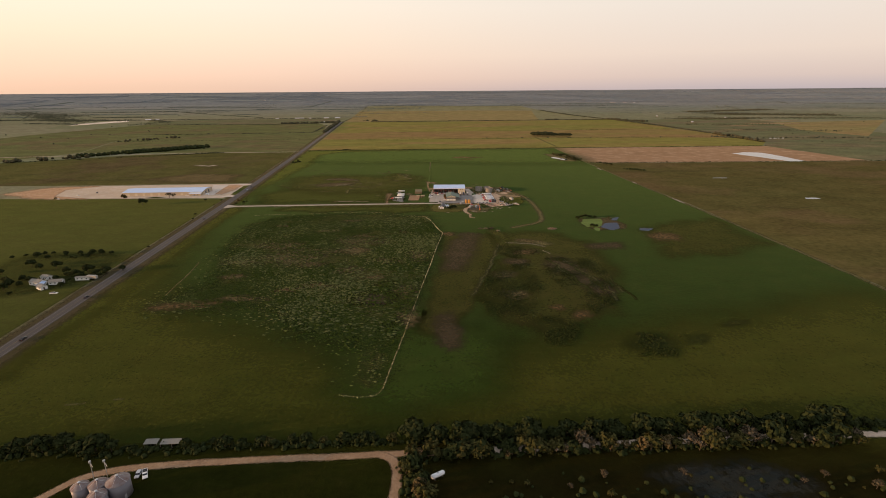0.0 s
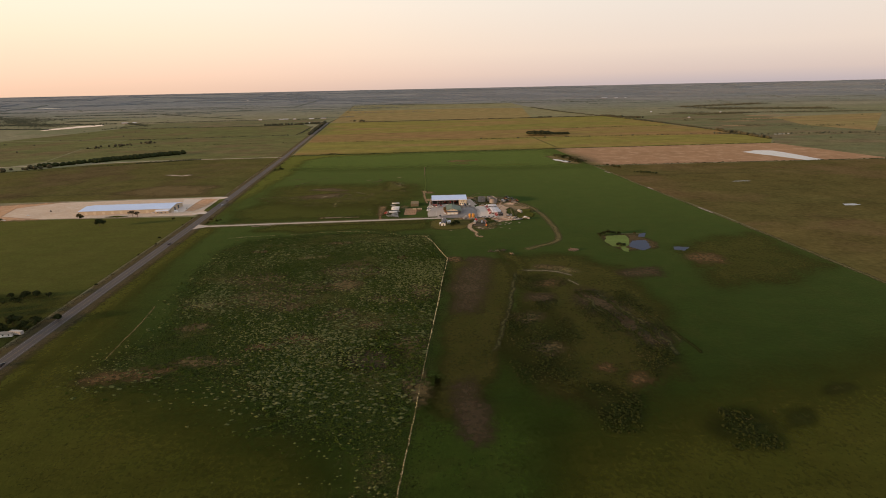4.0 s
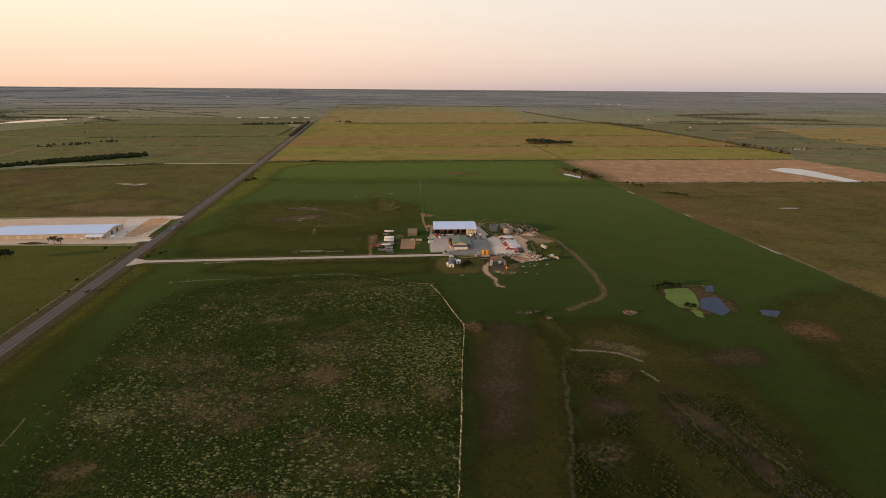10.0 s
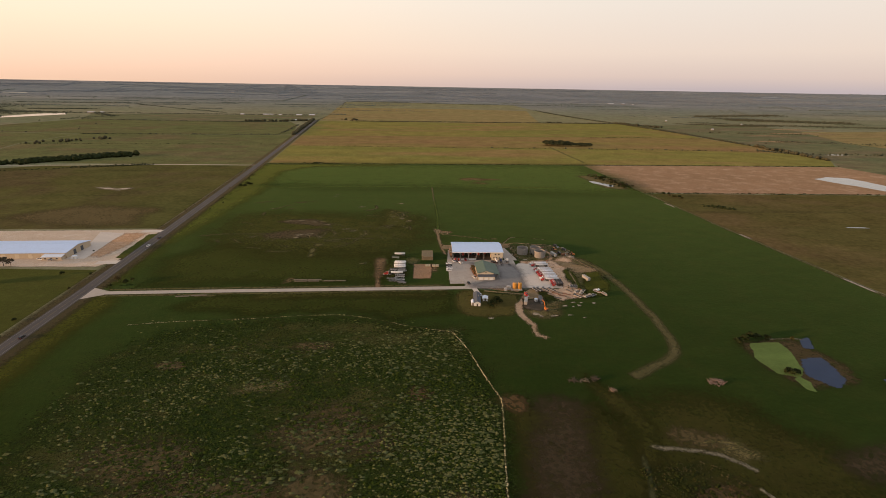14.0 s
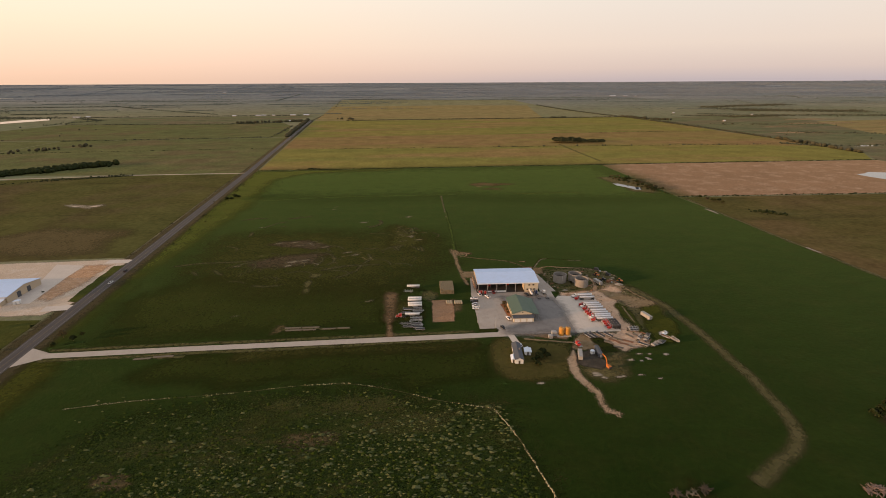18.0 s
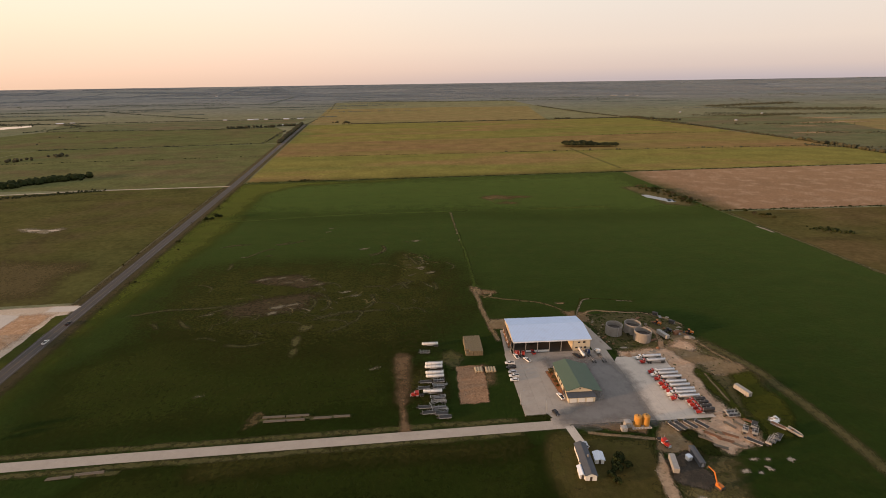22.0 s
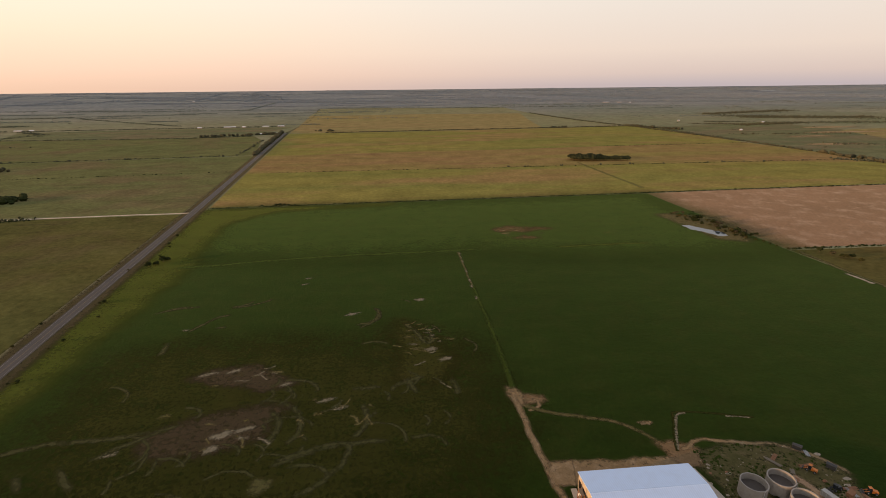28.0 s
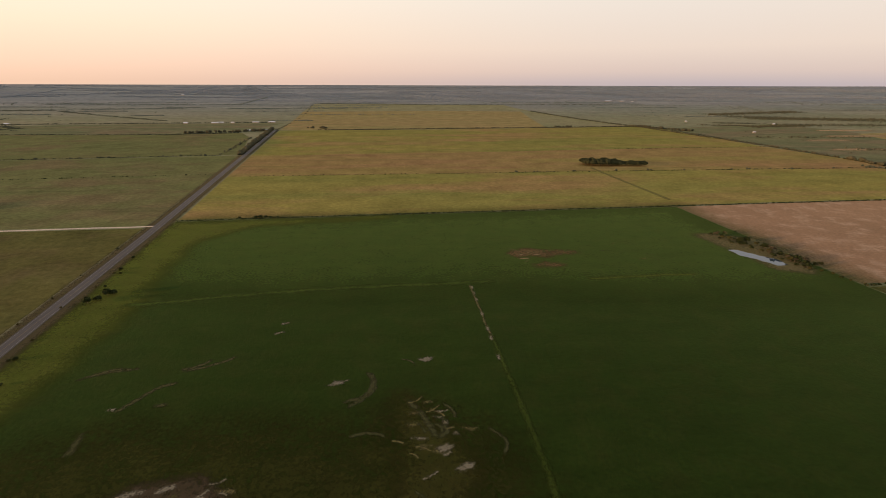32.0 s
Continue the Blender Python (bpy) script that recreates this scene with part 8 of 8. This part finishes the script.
OAK, MIX, DRY, BUSH = ["oak1", "oak2", "oak3"], ["oak2", "oak3", "mesq1", "mesq2"], ["dry1", "dry2", "mesq1", "mesq2", "oak3"], ["bush1", "bush2"]
# hedges along the southern lane
row(["oak2", "oak3", "bush1"], (-130, -236), (-46, -233), 22, 2.5, 0.8, 1.5, "trees along a lane", 0.2)
for x, y, s in ((-118, -236, 1.3), (-110, -233, 1.2), (-101, -237, 1.0), (-124, -232, 0.9), (-140, -238, 1.1), (-152, -240, 1.1), (-165, -244, 0.9), (-95, -240, 0.8)):
    plant("oak1", x, y, s, "trees along a lane")
row(["oak3", "bush1", "mesq1", "oak2"], (-46, -233), (40, -230.5), 28, 1.4, 0.6, 1.1, "trees along a lane", 0.15)
row(OAK, (46, -230), (250, -221), 46, 1.8, 0.9, 1.6, "trees along a lane", 0.05)
row(DRY + ["oak2"], (47, -241), (250, -232), 52, 2.0, 0.9, 2.0, "trees along a lane", 0.0)
row(["dry1", "mesq2", "oak3", "oak2"], (46, -246), (60, -285), 14, 3.0, 0.9, 1.7, "trees along a lane", 0.0)
row(["dry2", "mesq1", "bush2"], (75, -262), (260, -258), 26, 9.0, 0.5, 0.9, "scrub trees", 0.2)
row(["oak3", "bush1"], (250, -221), (420, -216), 24, 3.0, 0.6, 1.0, "trees along a lane", 0.1)
# farmstead trees
for k, x, y, s in (("oak1", -320, 10, 1.1), ("oak2", -306, 2, 1.0), ("oak1", -292, 4, 1.2), ("oak1", -255, -8, 1.3), ("oak2", -262, -14, 1.0), ("oak1", -238, -8, 1.0), ("oak3", -243, -4, 1.0), ("oak2", -300, -38, 1.2), ("oak1", -296, -48, 1.1), ("oak3", -291, -28, 1.0), ("mesq2", -310, -30, 1.0), ("oak2", -274, -8, 1.0), ("oak3", -255, -40, 0.9), ("bush1", -285, -56, 1.2), ("bush1", -248, -16, 1.1), ("oak3", -330, -10, 1.0), ("oak2", -228, -2, 0.9), ("oak2", -291, -38, 0.8), ("oak3", -286, -29, 0.9), ("oak2", -271, -25, 0.8), ("oak3", -257, -29, 0.8), ("oak2", -254, -17, 0.9), ("oak2", -244, -12, 0.9), ("oak3", -239, -17, 0.8), ("oak3", -268, -16, 0.9), ("oak2", -298, -26, 0.9), ("mesq2", -262, -20, 1.0), ("oak3", -304, -44, 0.9)):
    plant(k, x, y, s, "farmstead trees")
row(["oak3", "oak2", "bush1"], (-352, 36), (-268, 40), 20, 7, 0.5, 1.1, "hedge trees", 0.1)
# trees by the warehouse, the highway and the yard
for k, x, y, s in (("dry1", -417, 304, 1.9), ("oak3", -415, 305, 1.1), ("oak1", -366, 265, 1.55), ("dry2", -352, 311, 1.9), ("dry2", -345, 310, 1.6), ("dry1", -233, 275, 1.3), ("oak3", -520, 305, 0.8), ("bush1", -289, 292, 1.2), ("bush1", -262, 205, 1.0), ("bush1", -300, 352, 0.6),
                   ("oak3", -224, 271, 0.8), ("bush1", -233, 265, 1.1), ("mesq1", -222, 277, 0.7), ("oak3", -268, 666, 1.2), ("bush1", -264, 672, 1.9), ("oak3", -261, 681, 1.3), ("bush1", -258, 683, 2.0), ("bush1", -285, 772, 1.2), ("bush1", -265, 584, 1.1), ("bush1", -281, 741, 1.1), ("bush2", -284, 660, 0.8), ("bush1", -273, 700, 0.8), ("bush1", -276, 730, 0.9), ("bush1", -257, 520, 0.9), ("bush1", -252, 470, 0.8), ("bush2", -289, 810, 1.0), ("bush1", -254, 556, 0.8),
                   ("bush1", 73, 232, 1.8), ("bush1", 70, 229, 1.3), ("oak3", 75, 235, 0.9), ("bush1", 77, 238, 1.6), ("bush1", 71, 225, 1.2), ("oak3", 79, 233, 0.7), ("dry1", 64.6, 300, 0.8), ("dry1", 64.2, 305, 1.0), ("dry1", 64.8, 296, 0.7), ("bush2", 65.2, 294, 0.7), ("oak3", 65.6, 308, 0.55), ("oak3", 233, 172, 1.0), ("oak3", 239, 175, 1.1), ("bush1", 228, 170, 1.8), ("bush1", 245, 176, 1.6), ("bush1", 251, 175, 1.4), ("bush1", 236, 133, 1.9), ("bush1", 240, 133, 1.5), ("bush2", 268, 174, 1.2),
                   ("bush1", -280, -28, 1.0), ("bush1", 127, 346, 0.7)):
    plant(k, x, y, s)
row(BUSH, (hwx(430) - 12, 432), (hwx(880) - 12, 880), 12, 1.5, 0.5, 0.9, "roadside bushes", 0.3)
row(BUSH, (hwx(300) + 12, 300), (hwx(880) + 13, 880), 14, 1.5, 0.4, 0.8, "roadside bushes", 0.2)
row(BUSH, (hwx(20) - 13, 20), (hwx(290) - 13, 290), 8, 1.5, 0.5, 0.9, "roadside bushes", 0.3)
# clump of trees in the yellow field
for i in range(64):
    f = i / 63
    plant("oak4", 372 + 118 * f + rng.uniform(-3, 3), 1292 - 20 * f + rng.uniform(-8, 14) * (1.3 - f), rng.uniform(1.7, 2.4) if f < 0.5 else rng.uniform(1.3, 1.8), "clump of trees in a field")
# by the pond and the ploughed field
row(["dry2", "oak3", "bush1", "bush1", "mesq1"], (334, 798), (366, 690), 58, 9, 0.8, 1.4, "pond trees", 0.0)
row(BUSH, (352, 700), (374, 650), 8, 3, 0.8, 1.4, "pond trees", 0.0)
row(BUSH, (366, 800), (370, 700), 7, 3, 0.6, 1.2, "pond trees", 0.0)
row(BUSH, (380, 646), (560, 647), 16, 2, 0.6, 1.2, "hedge bushes", 0.2)
row(["mesq2", "dry2", "oak3"], (402, 632), (412, 604), 8, 4, 0.7, 1.1, "scattered trees", 0.0)
# northern hedge
row(BUSH, (hwx(905) + 20, 909), (20, 921), 26, 1.2, 0.4, 0.8, "hedge bushes", 0.15)
row(BUSH, (20, 921), (364, 931), 30, 1.2, 0.4, 0.8, "hedge bushes", 0.15)
row(BUSH, (364, 932), (950, 948), 34, 1.5, 0.5, 1.1, "hedge bushes", 0.2)
for x, s in ((-205, 1.7), (-199, 2.0), (-193, 1.7), (-225, 1.3), (-187, 1.3), (-178, 1.1)):
    plant("bush1", x, 915, s, "hedge bushes")


# ---- joined growth too small to count ----
def clumps(spots, r_seed, top=0.7, wide=1.0):
    """Small uneven tufts, leaning blades round a raised middle each; wide draws them out east and west."""
    r = np.random.RandomState(r_seed)
    verts, faces = [], []
    for x, y, s in spots:
        i = len(verts)
        z = rise(y) + 0.06
        verts.append((x + r.uniform(-0.2, 0.2) * s, y + r.uniform(-0.2, 0.2) * s, z + s * top * r.uniform(0.7, 1.2)))
        k = 6
        a0 = r.uniform(0, 6.28)
        for j in range(k):
            a = a0 + j * 6.283 / k + r.uniform(-0.3, 0.3)
            q = s * r.uniform(0.35, 0.8)
            verts.append((x + q * wide * math.cos(a), y + q * math.sin(a), z + (s * top * r.uniform(0.1, 0.6) if j % 2 else 0)))
        for j in range(k):
            faces.append((i, i + 1 + j, i + 1 + (j + 1) % k))
    return verts, faces


def inside(x, y, poly):
    c = False
    for (ax, ay), (bx, by) in zip(poly, poly[1:] + poly[:1]):
        if (ay > y) != (by > y) and x < (bx - ax) * (y - ay) / (by - ay) + ax:
            c = not c
    return c


def scatter(count, poly, lo, hi, seed, dens_scale=0.02, cut=0.0, rim=0.0):
    r = random.Random(seed)
    xs_, ys_ = [p[0] for p in poly], [p[1] for p in poly]
    out = []
    while len(out) < count:
        x, y = r.uniform(min(xs_), max(xs_)), r.uniform(min(ys_), max(ys_))
        fx, fy = (r.gauss(0, rim), r.gauss(0, rim)) if rim and x < 15 else (0, 0)
        if inside(x + fx, y + fy, poly) and noise.noise((x * dens_scale, y * dens_scale, seed)) + r.uniform(-0.5, 0.5) > cut:
            out.append((x, y, r.uniform(lo, hi) * r.uniform(0.7, 1.2)))
    return out


def stuff(name, spots, seed, material, label, top=0.7, wide=1.0):
    v, f = clumps(spots, seed, top, wide)
    return joined(name, v, f, material, label, "weeds")


def thinned(spots, seed, keep):
    """Fewer weeds in the meadow's north-western corner, which stays green."""
    r = random.Random(seed)
    out = []
    for q in spots:
        edge = np.interp(q[0], (-190, -150, -141, -125, -101, -35, 30), (-60, -10, 60, 115, 142, 158, 190))
        if r.random() < keep + (1 - keep) * min(1.0, max(0.0, 0.5 - (q[1] - edge) / 50.0)):
            out.append(q)
    return out


stuff("weeds", thinned(scatter(12000, MEADOW, 0.5, 1.4, 3, 0.02, 0.0, 14.0), 23, 0.6), 3, M["tuft_dark"], "dark green weed clumps across a meadow", 0.6, 1.4)
stuff("weeds", thinned(scatter(8600, MEADOW, 0.3, 1.05, 4, 0.014, 0.3, 14.0), 24, 0.16), 4, M["tuft_pale"], "pale seeding weeds across a meadow", 0.7, 1.7)
stuff("weeds", thinned(scatter(3600, MEADOW, 0.6, 1.6, 6, 0.016, 0.3, 14.0), 25, 0.16), 6, M["tuft_silver"], "broad grey-green weeds across a meadow", 0.5, 1.8)
SCRUB = [[(100, -12), (125, 6), (141, 12), (142, -40), (127, -102), (93, -101), (90, -66)], [(158, 24), (196, 23), (207, -20), (190, -80), (170, -98), (160, -63), (150, -20)], [(188, -126), (216, -131), (201, -159), (179, -156)], [(130, -100), (155, -114), (143, -147), (125, -140)], [(114, 60), (150, 66), (160, 40), (130, 20), (116, 36)]]
for i, area in enumerate(SCRUB):
    stuff("weeds", scatter((900, 1100, 320, 360, 380)[i], area, 0.5, 1.6, 5 + i * 7, 0.05, 0.25), 50 + i, M["tuft_scrub"], "dark weed clumps on thin grass", 0.6)
    stuff("weeds", scatter((300, 480, 14, 24, 200)[i], area, 0.4, 1.0, 8 + i * 7, 0.06, 0.3), 60 + i, M["tuft_tawny"], "tawny dead weeds on thin grass", 0.6)
YARD_EDGE = [(137, 262), (137, 320), (150, 330), (166, 326), (172, 312), (160, 300), (152, 286), (145, 262), (150, 250), (140, 240), (120, 254)]
stuff("weeds", scatter(90, YARD_EDGE, 0.4, 1.1, 13, 0.12, 0.3), 13, M["tuft_dark"], "dark weed clumps on bare dirt", 0.5)
stuff("rubble", scatter(300, YARD_EDGE, 0.2, 0.55, 14, 0.1, 0.1), 14, M["stone"], "scattered pale rubble on bare dirt", 0.5)
TANK_GROUND = [(108, 376), (133, 379), (158, 374), (168, 354), (158, 345), (150, 332), (112, 330)]
stuff("weeds", scatter(520, TANK_GROUND, 0.5, 1.3, 16, 0.08, 0.1), 16, M["tuft_dark"], "dark weed clumps round concrete tanks", 0.5)
stuff("rubble", scatter(90, TANK_GROUND, 0.3, 0.8, 17, 0.1, 0.2), 17, M["stone"], "scattered pale rubble round concrete tanks", 0.5)
FENCE = [(-182, 198), (-152, 203), (-99, 207), (-66, 212), (-39, 213), (-15, 206), (7, 196), (22, 191), (39, 186.5), (47, 165), (53, 140), (57, 124), (61, 112), (60, 100), (57.5, 80), (55.5, 66), (50, 10), (43, -52), (38, -100), (35, -131), (31, -165), (28.5, -190), (25, -195), (16, -196), (6, -194)]
fence_spots = []
r = random.Random(12)
line = resample([p for p in FENCE], 0.55, False)
for p in line:
    u = noise.noise((p.x * 0.12, p.y * 0.12, 2.0))
    thinner = p.y > 184 or p.y < -40
    if u > (-0.15 if thinner else -0.28) and r.random() < (0.7 if thinner else 0.8):
        fence_spots.append((p.x + r.gauss(0, 0.2), p.y + r.gauss(0, 0.25), r.uniform(0.22, 0.58) if thinner else r.uniform(0.3, 0.75)))
fr_ = joined("dry_grass", *clumps(fence_spots, 9, 0.9), M["tuft_straw"], "pale dry grass standing along a fence line", "dry grass")
strip("fence_line", FENCE[:10], 0.25, 0.13, M["faint"], "bare strip under a fence line", "path", 0.6, 0.4, 3, 1)
strip("fence_line", FENCE[9:], 0.3, 0.13, M["dry"], "bare strip under a fence line", "path", 0.7, 0.5, 3, 1)
strip("field_path", [(-158, -60), (-162, -26), (-165, 0), (-169, 18)], 0.5, 0.11, M["dry"], "faint worn line in grass", "path", 1.2, 0.6, 4)


def wood(lines, seed, lo, hi, per, material=None, label="far dark hedgerows and woods"):
    """Far hedgerows and woods as many small uneven tree tops."""
    r = np.random.RandomState(seed)
    verts, faces = [], []
    for (ax, ay), (bx, by), depth, dens in lines:
        count = int(math.hypot(bx - ax, by - ay) / per * dens)
        for _ in range(max(count, 2)):
            f = r.uniform()
            x, y = ax + (bx - ax) * f + r.normal() * depth, ay + (by - ay) * f + r.normal() * depth
            if y > 4500:
                continue
            s = lo + (hi - lo) * r.uniform() ** 1.8
            z0 = rise(y) - 0.3
            i = len(verts)
            k = 7
            a0 = r.uniform(0, 6)
            for hz, q in ((0.0, 0.5), (s * 0.45, 1.0), (s * 0.85, 0.7)):
                for j in range(k):
                    a = a0 + j * 6.283 / k
                    w = s * 0.62 * q * r.uniform(0.7, 1.25)
                    verts.append((x + w * math.cos(a), y + w * math.sin(a), z0 + hz * r.uniform(0.85, 1.15)))
            verts.append((x + r.uniform(-0.3, 0.3) * s, y, z0 + s * 1.05))
            for b in (0, k):
                for j in range(k):
                    j2 = (j + 1) % k
                    faces.append((i + b + j, i + b + j2, i + b + k + j2, i + b + k + j))
            for j in range(k):
                faces.append((i + 2 * k + j, i + 2 * k + (j + 1) % k, i + 3 * k))
    return joined("far_wood", verts, faces, material or M["far_wood"], label, "woods")


hedges = [((hwx(905) + 16, 909), (20, 921), 0.8, 1.3), ((20, 921), (364, 931), 0.8, 1.3), ((364, 932), (950, 948), 1.0, 1.3), ((-1015, 1443), (-440, 1497), 1.2, 1.0), ((-760, 1995), (-545, 2046), 2.0, 2.0), ((-1390, 2030), (-760, 1995), 1.5, 1.0), ((-290, 2128), (930, 2205), 1.5, 1.0), ((-300, 1216), (1000, 1214), 1.0, 0.5), ((550, 1544), (985, 1560), 1.0, 0.7), ((1003, 1040), (1012, 1330), 2.5, 1.5), ((1012, 1330), (985, 2110), 2.5, 1.2), ((374, 646), (990, 648), 1.2, 0.9), ((-520, 874), (-1000, 690), 1.6, 0.5), ((-1480, 640), (-1000, 690), 2, 0.8), ((990, 650), (1400, 640), 2, 1.0), ((hwx(-200) + 14, -232), (hwx(-200) + 60, -233), 1.5, 1.0), ((-380, 1240), (-1000, 1190), 1.2, 0.4)]
near_lines = [((-760, 1995), (-545, 2046), 3, 1.2), ((-1390, 2030), (-760, 1995), 3, 0.4), ((-1015, 1443), (-440, 1497), 2, 0.35), ((-470, 1892), (-436, 1510), 3, 0.5), ((-1560, 2390), (-1380, 2240), 10, 1.5), ((-1450, 2020), (-1390, 2260), 8, 1.0),
              ((-290, 2128), (930, 2205), 2, 0.5), ((200, 1219), (1000, 1212), 1.5, 0.12), ((1000, 1600), (985, 2110), 8, 1.2), ((945, 1230), (1010, 1170), 8, 2.0), ((1010, 1170), (1400, 1150), 10, 0.6),
              ((-505, 3440), (250, 3356), 5, 1.6), ((250, 3356), (1280, 3353), 5, 1.2), ((720, 3000), (930, 2215), 6, 1.0), ((1642, 2678), (2230, 2410), 45, 6), ((1360, 2360), (1520, 2310), 14, 3), ((1560, 2254), (2300, 2150), 25, 3.0), ((1198, 1493), (1500, 1400), 14, 1.0),
              ((-1680, 2410), (-2600, 2500), 25, 3), ((-2420, 3046), (-1750, 3092), 8, 1.5), ((-1680, 2415), (-540, 2466), 6, 1.3), ((-1700, 3030), (-1000, 2560), 6, 1.0), ((-1100, 640), (-1500, 560), 12, 1.0),
              ((-2900, 3060), (-2250, 2760), 70, 5), ((-2500, 2800), (-1900, 2300), 45, 3.5), ((-2081, 2176), (-1790, 2120), 12, 3), ((-2037, 2635), (-1731, 2668), 14, 3)]
wood([((430, 560), (456, 542), 4, 4.0)], 34, 1.6, 3.4, 2.4, M["leaf_dark"], "dark clump of bushes in a pasture")
wood(hedges, 4, 0.9, 2.2, 1.6, M["leaf_dark"], "thin dark hedgerows between fields")
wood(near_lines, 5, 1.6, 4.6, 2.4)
wood([((-170, -240), (-46, -234), 1.8, 2.4), ((-46, -233.5), (44, -230.5), 1.2, 2.6), ((46, -230), (250, -221.5), 1.6, 3.2), ((47, -240), (250, -232), 1.6, 2.2), ((250, -221), (420, -217), 2.0, 2.4), ((44, -246), (56, -290), 2.4, 2.4), ((80, -268), (260, -262), 7.0, 0.8)], 25, 1.0, 2.6, 1.6, M["leaf_dark"], "dark undergrowth along a lane")
belts = [((-720, 2036), (-480, 2112), 5, 1.3), ((-520, 2110), (-476, 2100), 6, 2.5), ((-960, 700), (-812, 800), 9, 0.6), ((-990, 1180), (-860, 1330), 12, 0.5), ((hwx(1500) - 13, 1505), (hwx(2200) - 15, 2190), 3, 1.6), ((1003, 1040), (1012, 1330), 5, 1.0), ((930, 2210), (1040, 2000), 7, 1.2), ((600, 2186), (630, 2186), 4, 1.5), ((640, 2190), (664, 2190), 4, 1.5), ((-300, 2200), (-274, 2200), 4, 1.5), ((-345, 2212), (-325, 2212), 4, 1.5)]
wood([((-762, 880), (-622, 1004), 8, 7.0), ((-850, 800), (-762, 880), 7, 1.0)], 33, 4.0, 10.0, 2.2, M["leaf_dark"], "dark tree belt between pastures")
wood([((-640, 836), (-517, 878), 5, 2.2)], 35, 1.2, 3.2, 2.0, M["leaf_mid"], "low scrub between pastures")
wood(belts, 15, 5.0, 9.5, 4.0, M["leaf_belt"], "dull brown-green tree belts and hedgerows")
wood([((718, 2998), (930, 2212), 3, 2.2), ((930, 2212), (1000, 1610), 3, 2.2), ((1000, 1610), (1010, 1335), 3, 2.0), ((-300, 2126), (930, 2204), 2, 1.6), ((1391, 2165), (1700, 2210), 16, 5.0), ((1236, 2256), (1437, 2196), 8, 3.0), ((1615, 2784), (2214, 2929), 24, 6.0), ((1680, 2560), (2300, 2480), 30, 6.0), ((1100, 1800), (1500, 1760), 10, 0.8)], 19, 2.2, 5.0, 4.0, M["leaf_belt"], "brown-green field hedges")
r = random.Random(17)
far_lines = []
for _ in range(210):
    y = 2500 + 2000 * r.random() ** 0.7
    x = r.uniform(-3900, 4300)
    if -520 < x < 800 and y < 3450:
        continue
    ln = r.uniform(120, 700)
    a = r.choice([0, 0, 0, 0.08, -0.1, 1.45])
    far_lines.append(((x, y), (x + ln * math.cos(a), y + ln * math.sin(a) * 0.7), r.choice([4, 6, 10, 26]), r.uniform(0.5, 2.0)))
for _ in range(44):
    y = 3600 + 900 * r.random()
    x = r.uniform(-2600, 4300)
    far_lines.append(((x, y), (x + r.uniform(300, 1100), y + r.uniform(-40, 40)), r.choice([12, 24, 30]), r.uniform(1.0, 2.2)))
wood([q for q in far_lines if q[0][1] <= 3500], 6, 2.4, 5.0, 3.6, M["haze_wood"], "far hedgerows and woods, coloured pale as haze")
wood([q for q in far_lines if q[0][1] > 3500], 7, 3.5, 6.5, 4.5, M["ridge_wood"], "skyline woods coloured blue-grey as haze")
# scattered single trees on the ranges
spots = []
for _ in range(240):
    x, y = r.uniform(-3000, 3200), r.uniform(500, 3600)
    if (x < -1050 and y > 1000) or x > 1050 or y > 3450:
        spots.append(((x, y), (x + 1, y), 3, 1))
wood(spots, 8, 2.2, 4.5, 4.5, label="scattered far trees on open range")

# ---- far farm buildings ----
FAR = [(-874, 2440, 30, 88), (-760, 2446, 46, 88), (-735, 2450, 30, 88), (-600, 2456, 44, 88), (-536, 2461, 44, 88), (-690, 2446, 22, 80), (-534, 2108, 30, 85), (-476, 2116, 30, 80), (-1589, 2418, 60, 85), (-1545, 2430, 34, 85), (1393, 3556, 70, 88), (1480, 3540, 40, 88), (1547, 3526, 20, 88), (1264, 2414, 14, 80), (1560, 2258, 14, 85), (1224, 1926, 14, 85), (-1440, 3900, 30, 85)]
for x, y, ln, a in FAR:
    gable_house("far_building", x, y, a, ln * 0.6, 8 if ln < 40 else 12, 3.5, 5.2, M["wall_drab"], M["roof_white"], "pale far-off farm building with a white roof", "building", 2)
# far lakes that catch the sky
for x, y, w, h in ((2350, 4340, 170, 9), (3015, 4180, 90, 8), (900, 3990, 40, 5), (-2900, 3650, 120, 10), (700, 4400, 120, 8)):
    field("lake", [(x - w, y - h), (x, y - h * 1.3), (x + w, y - h * 0.4), (x + w * 0.8, y + h), (x - w * 0.7, y + h)], 2.0, M["water"], "far lake catching the sky's light", "lake")
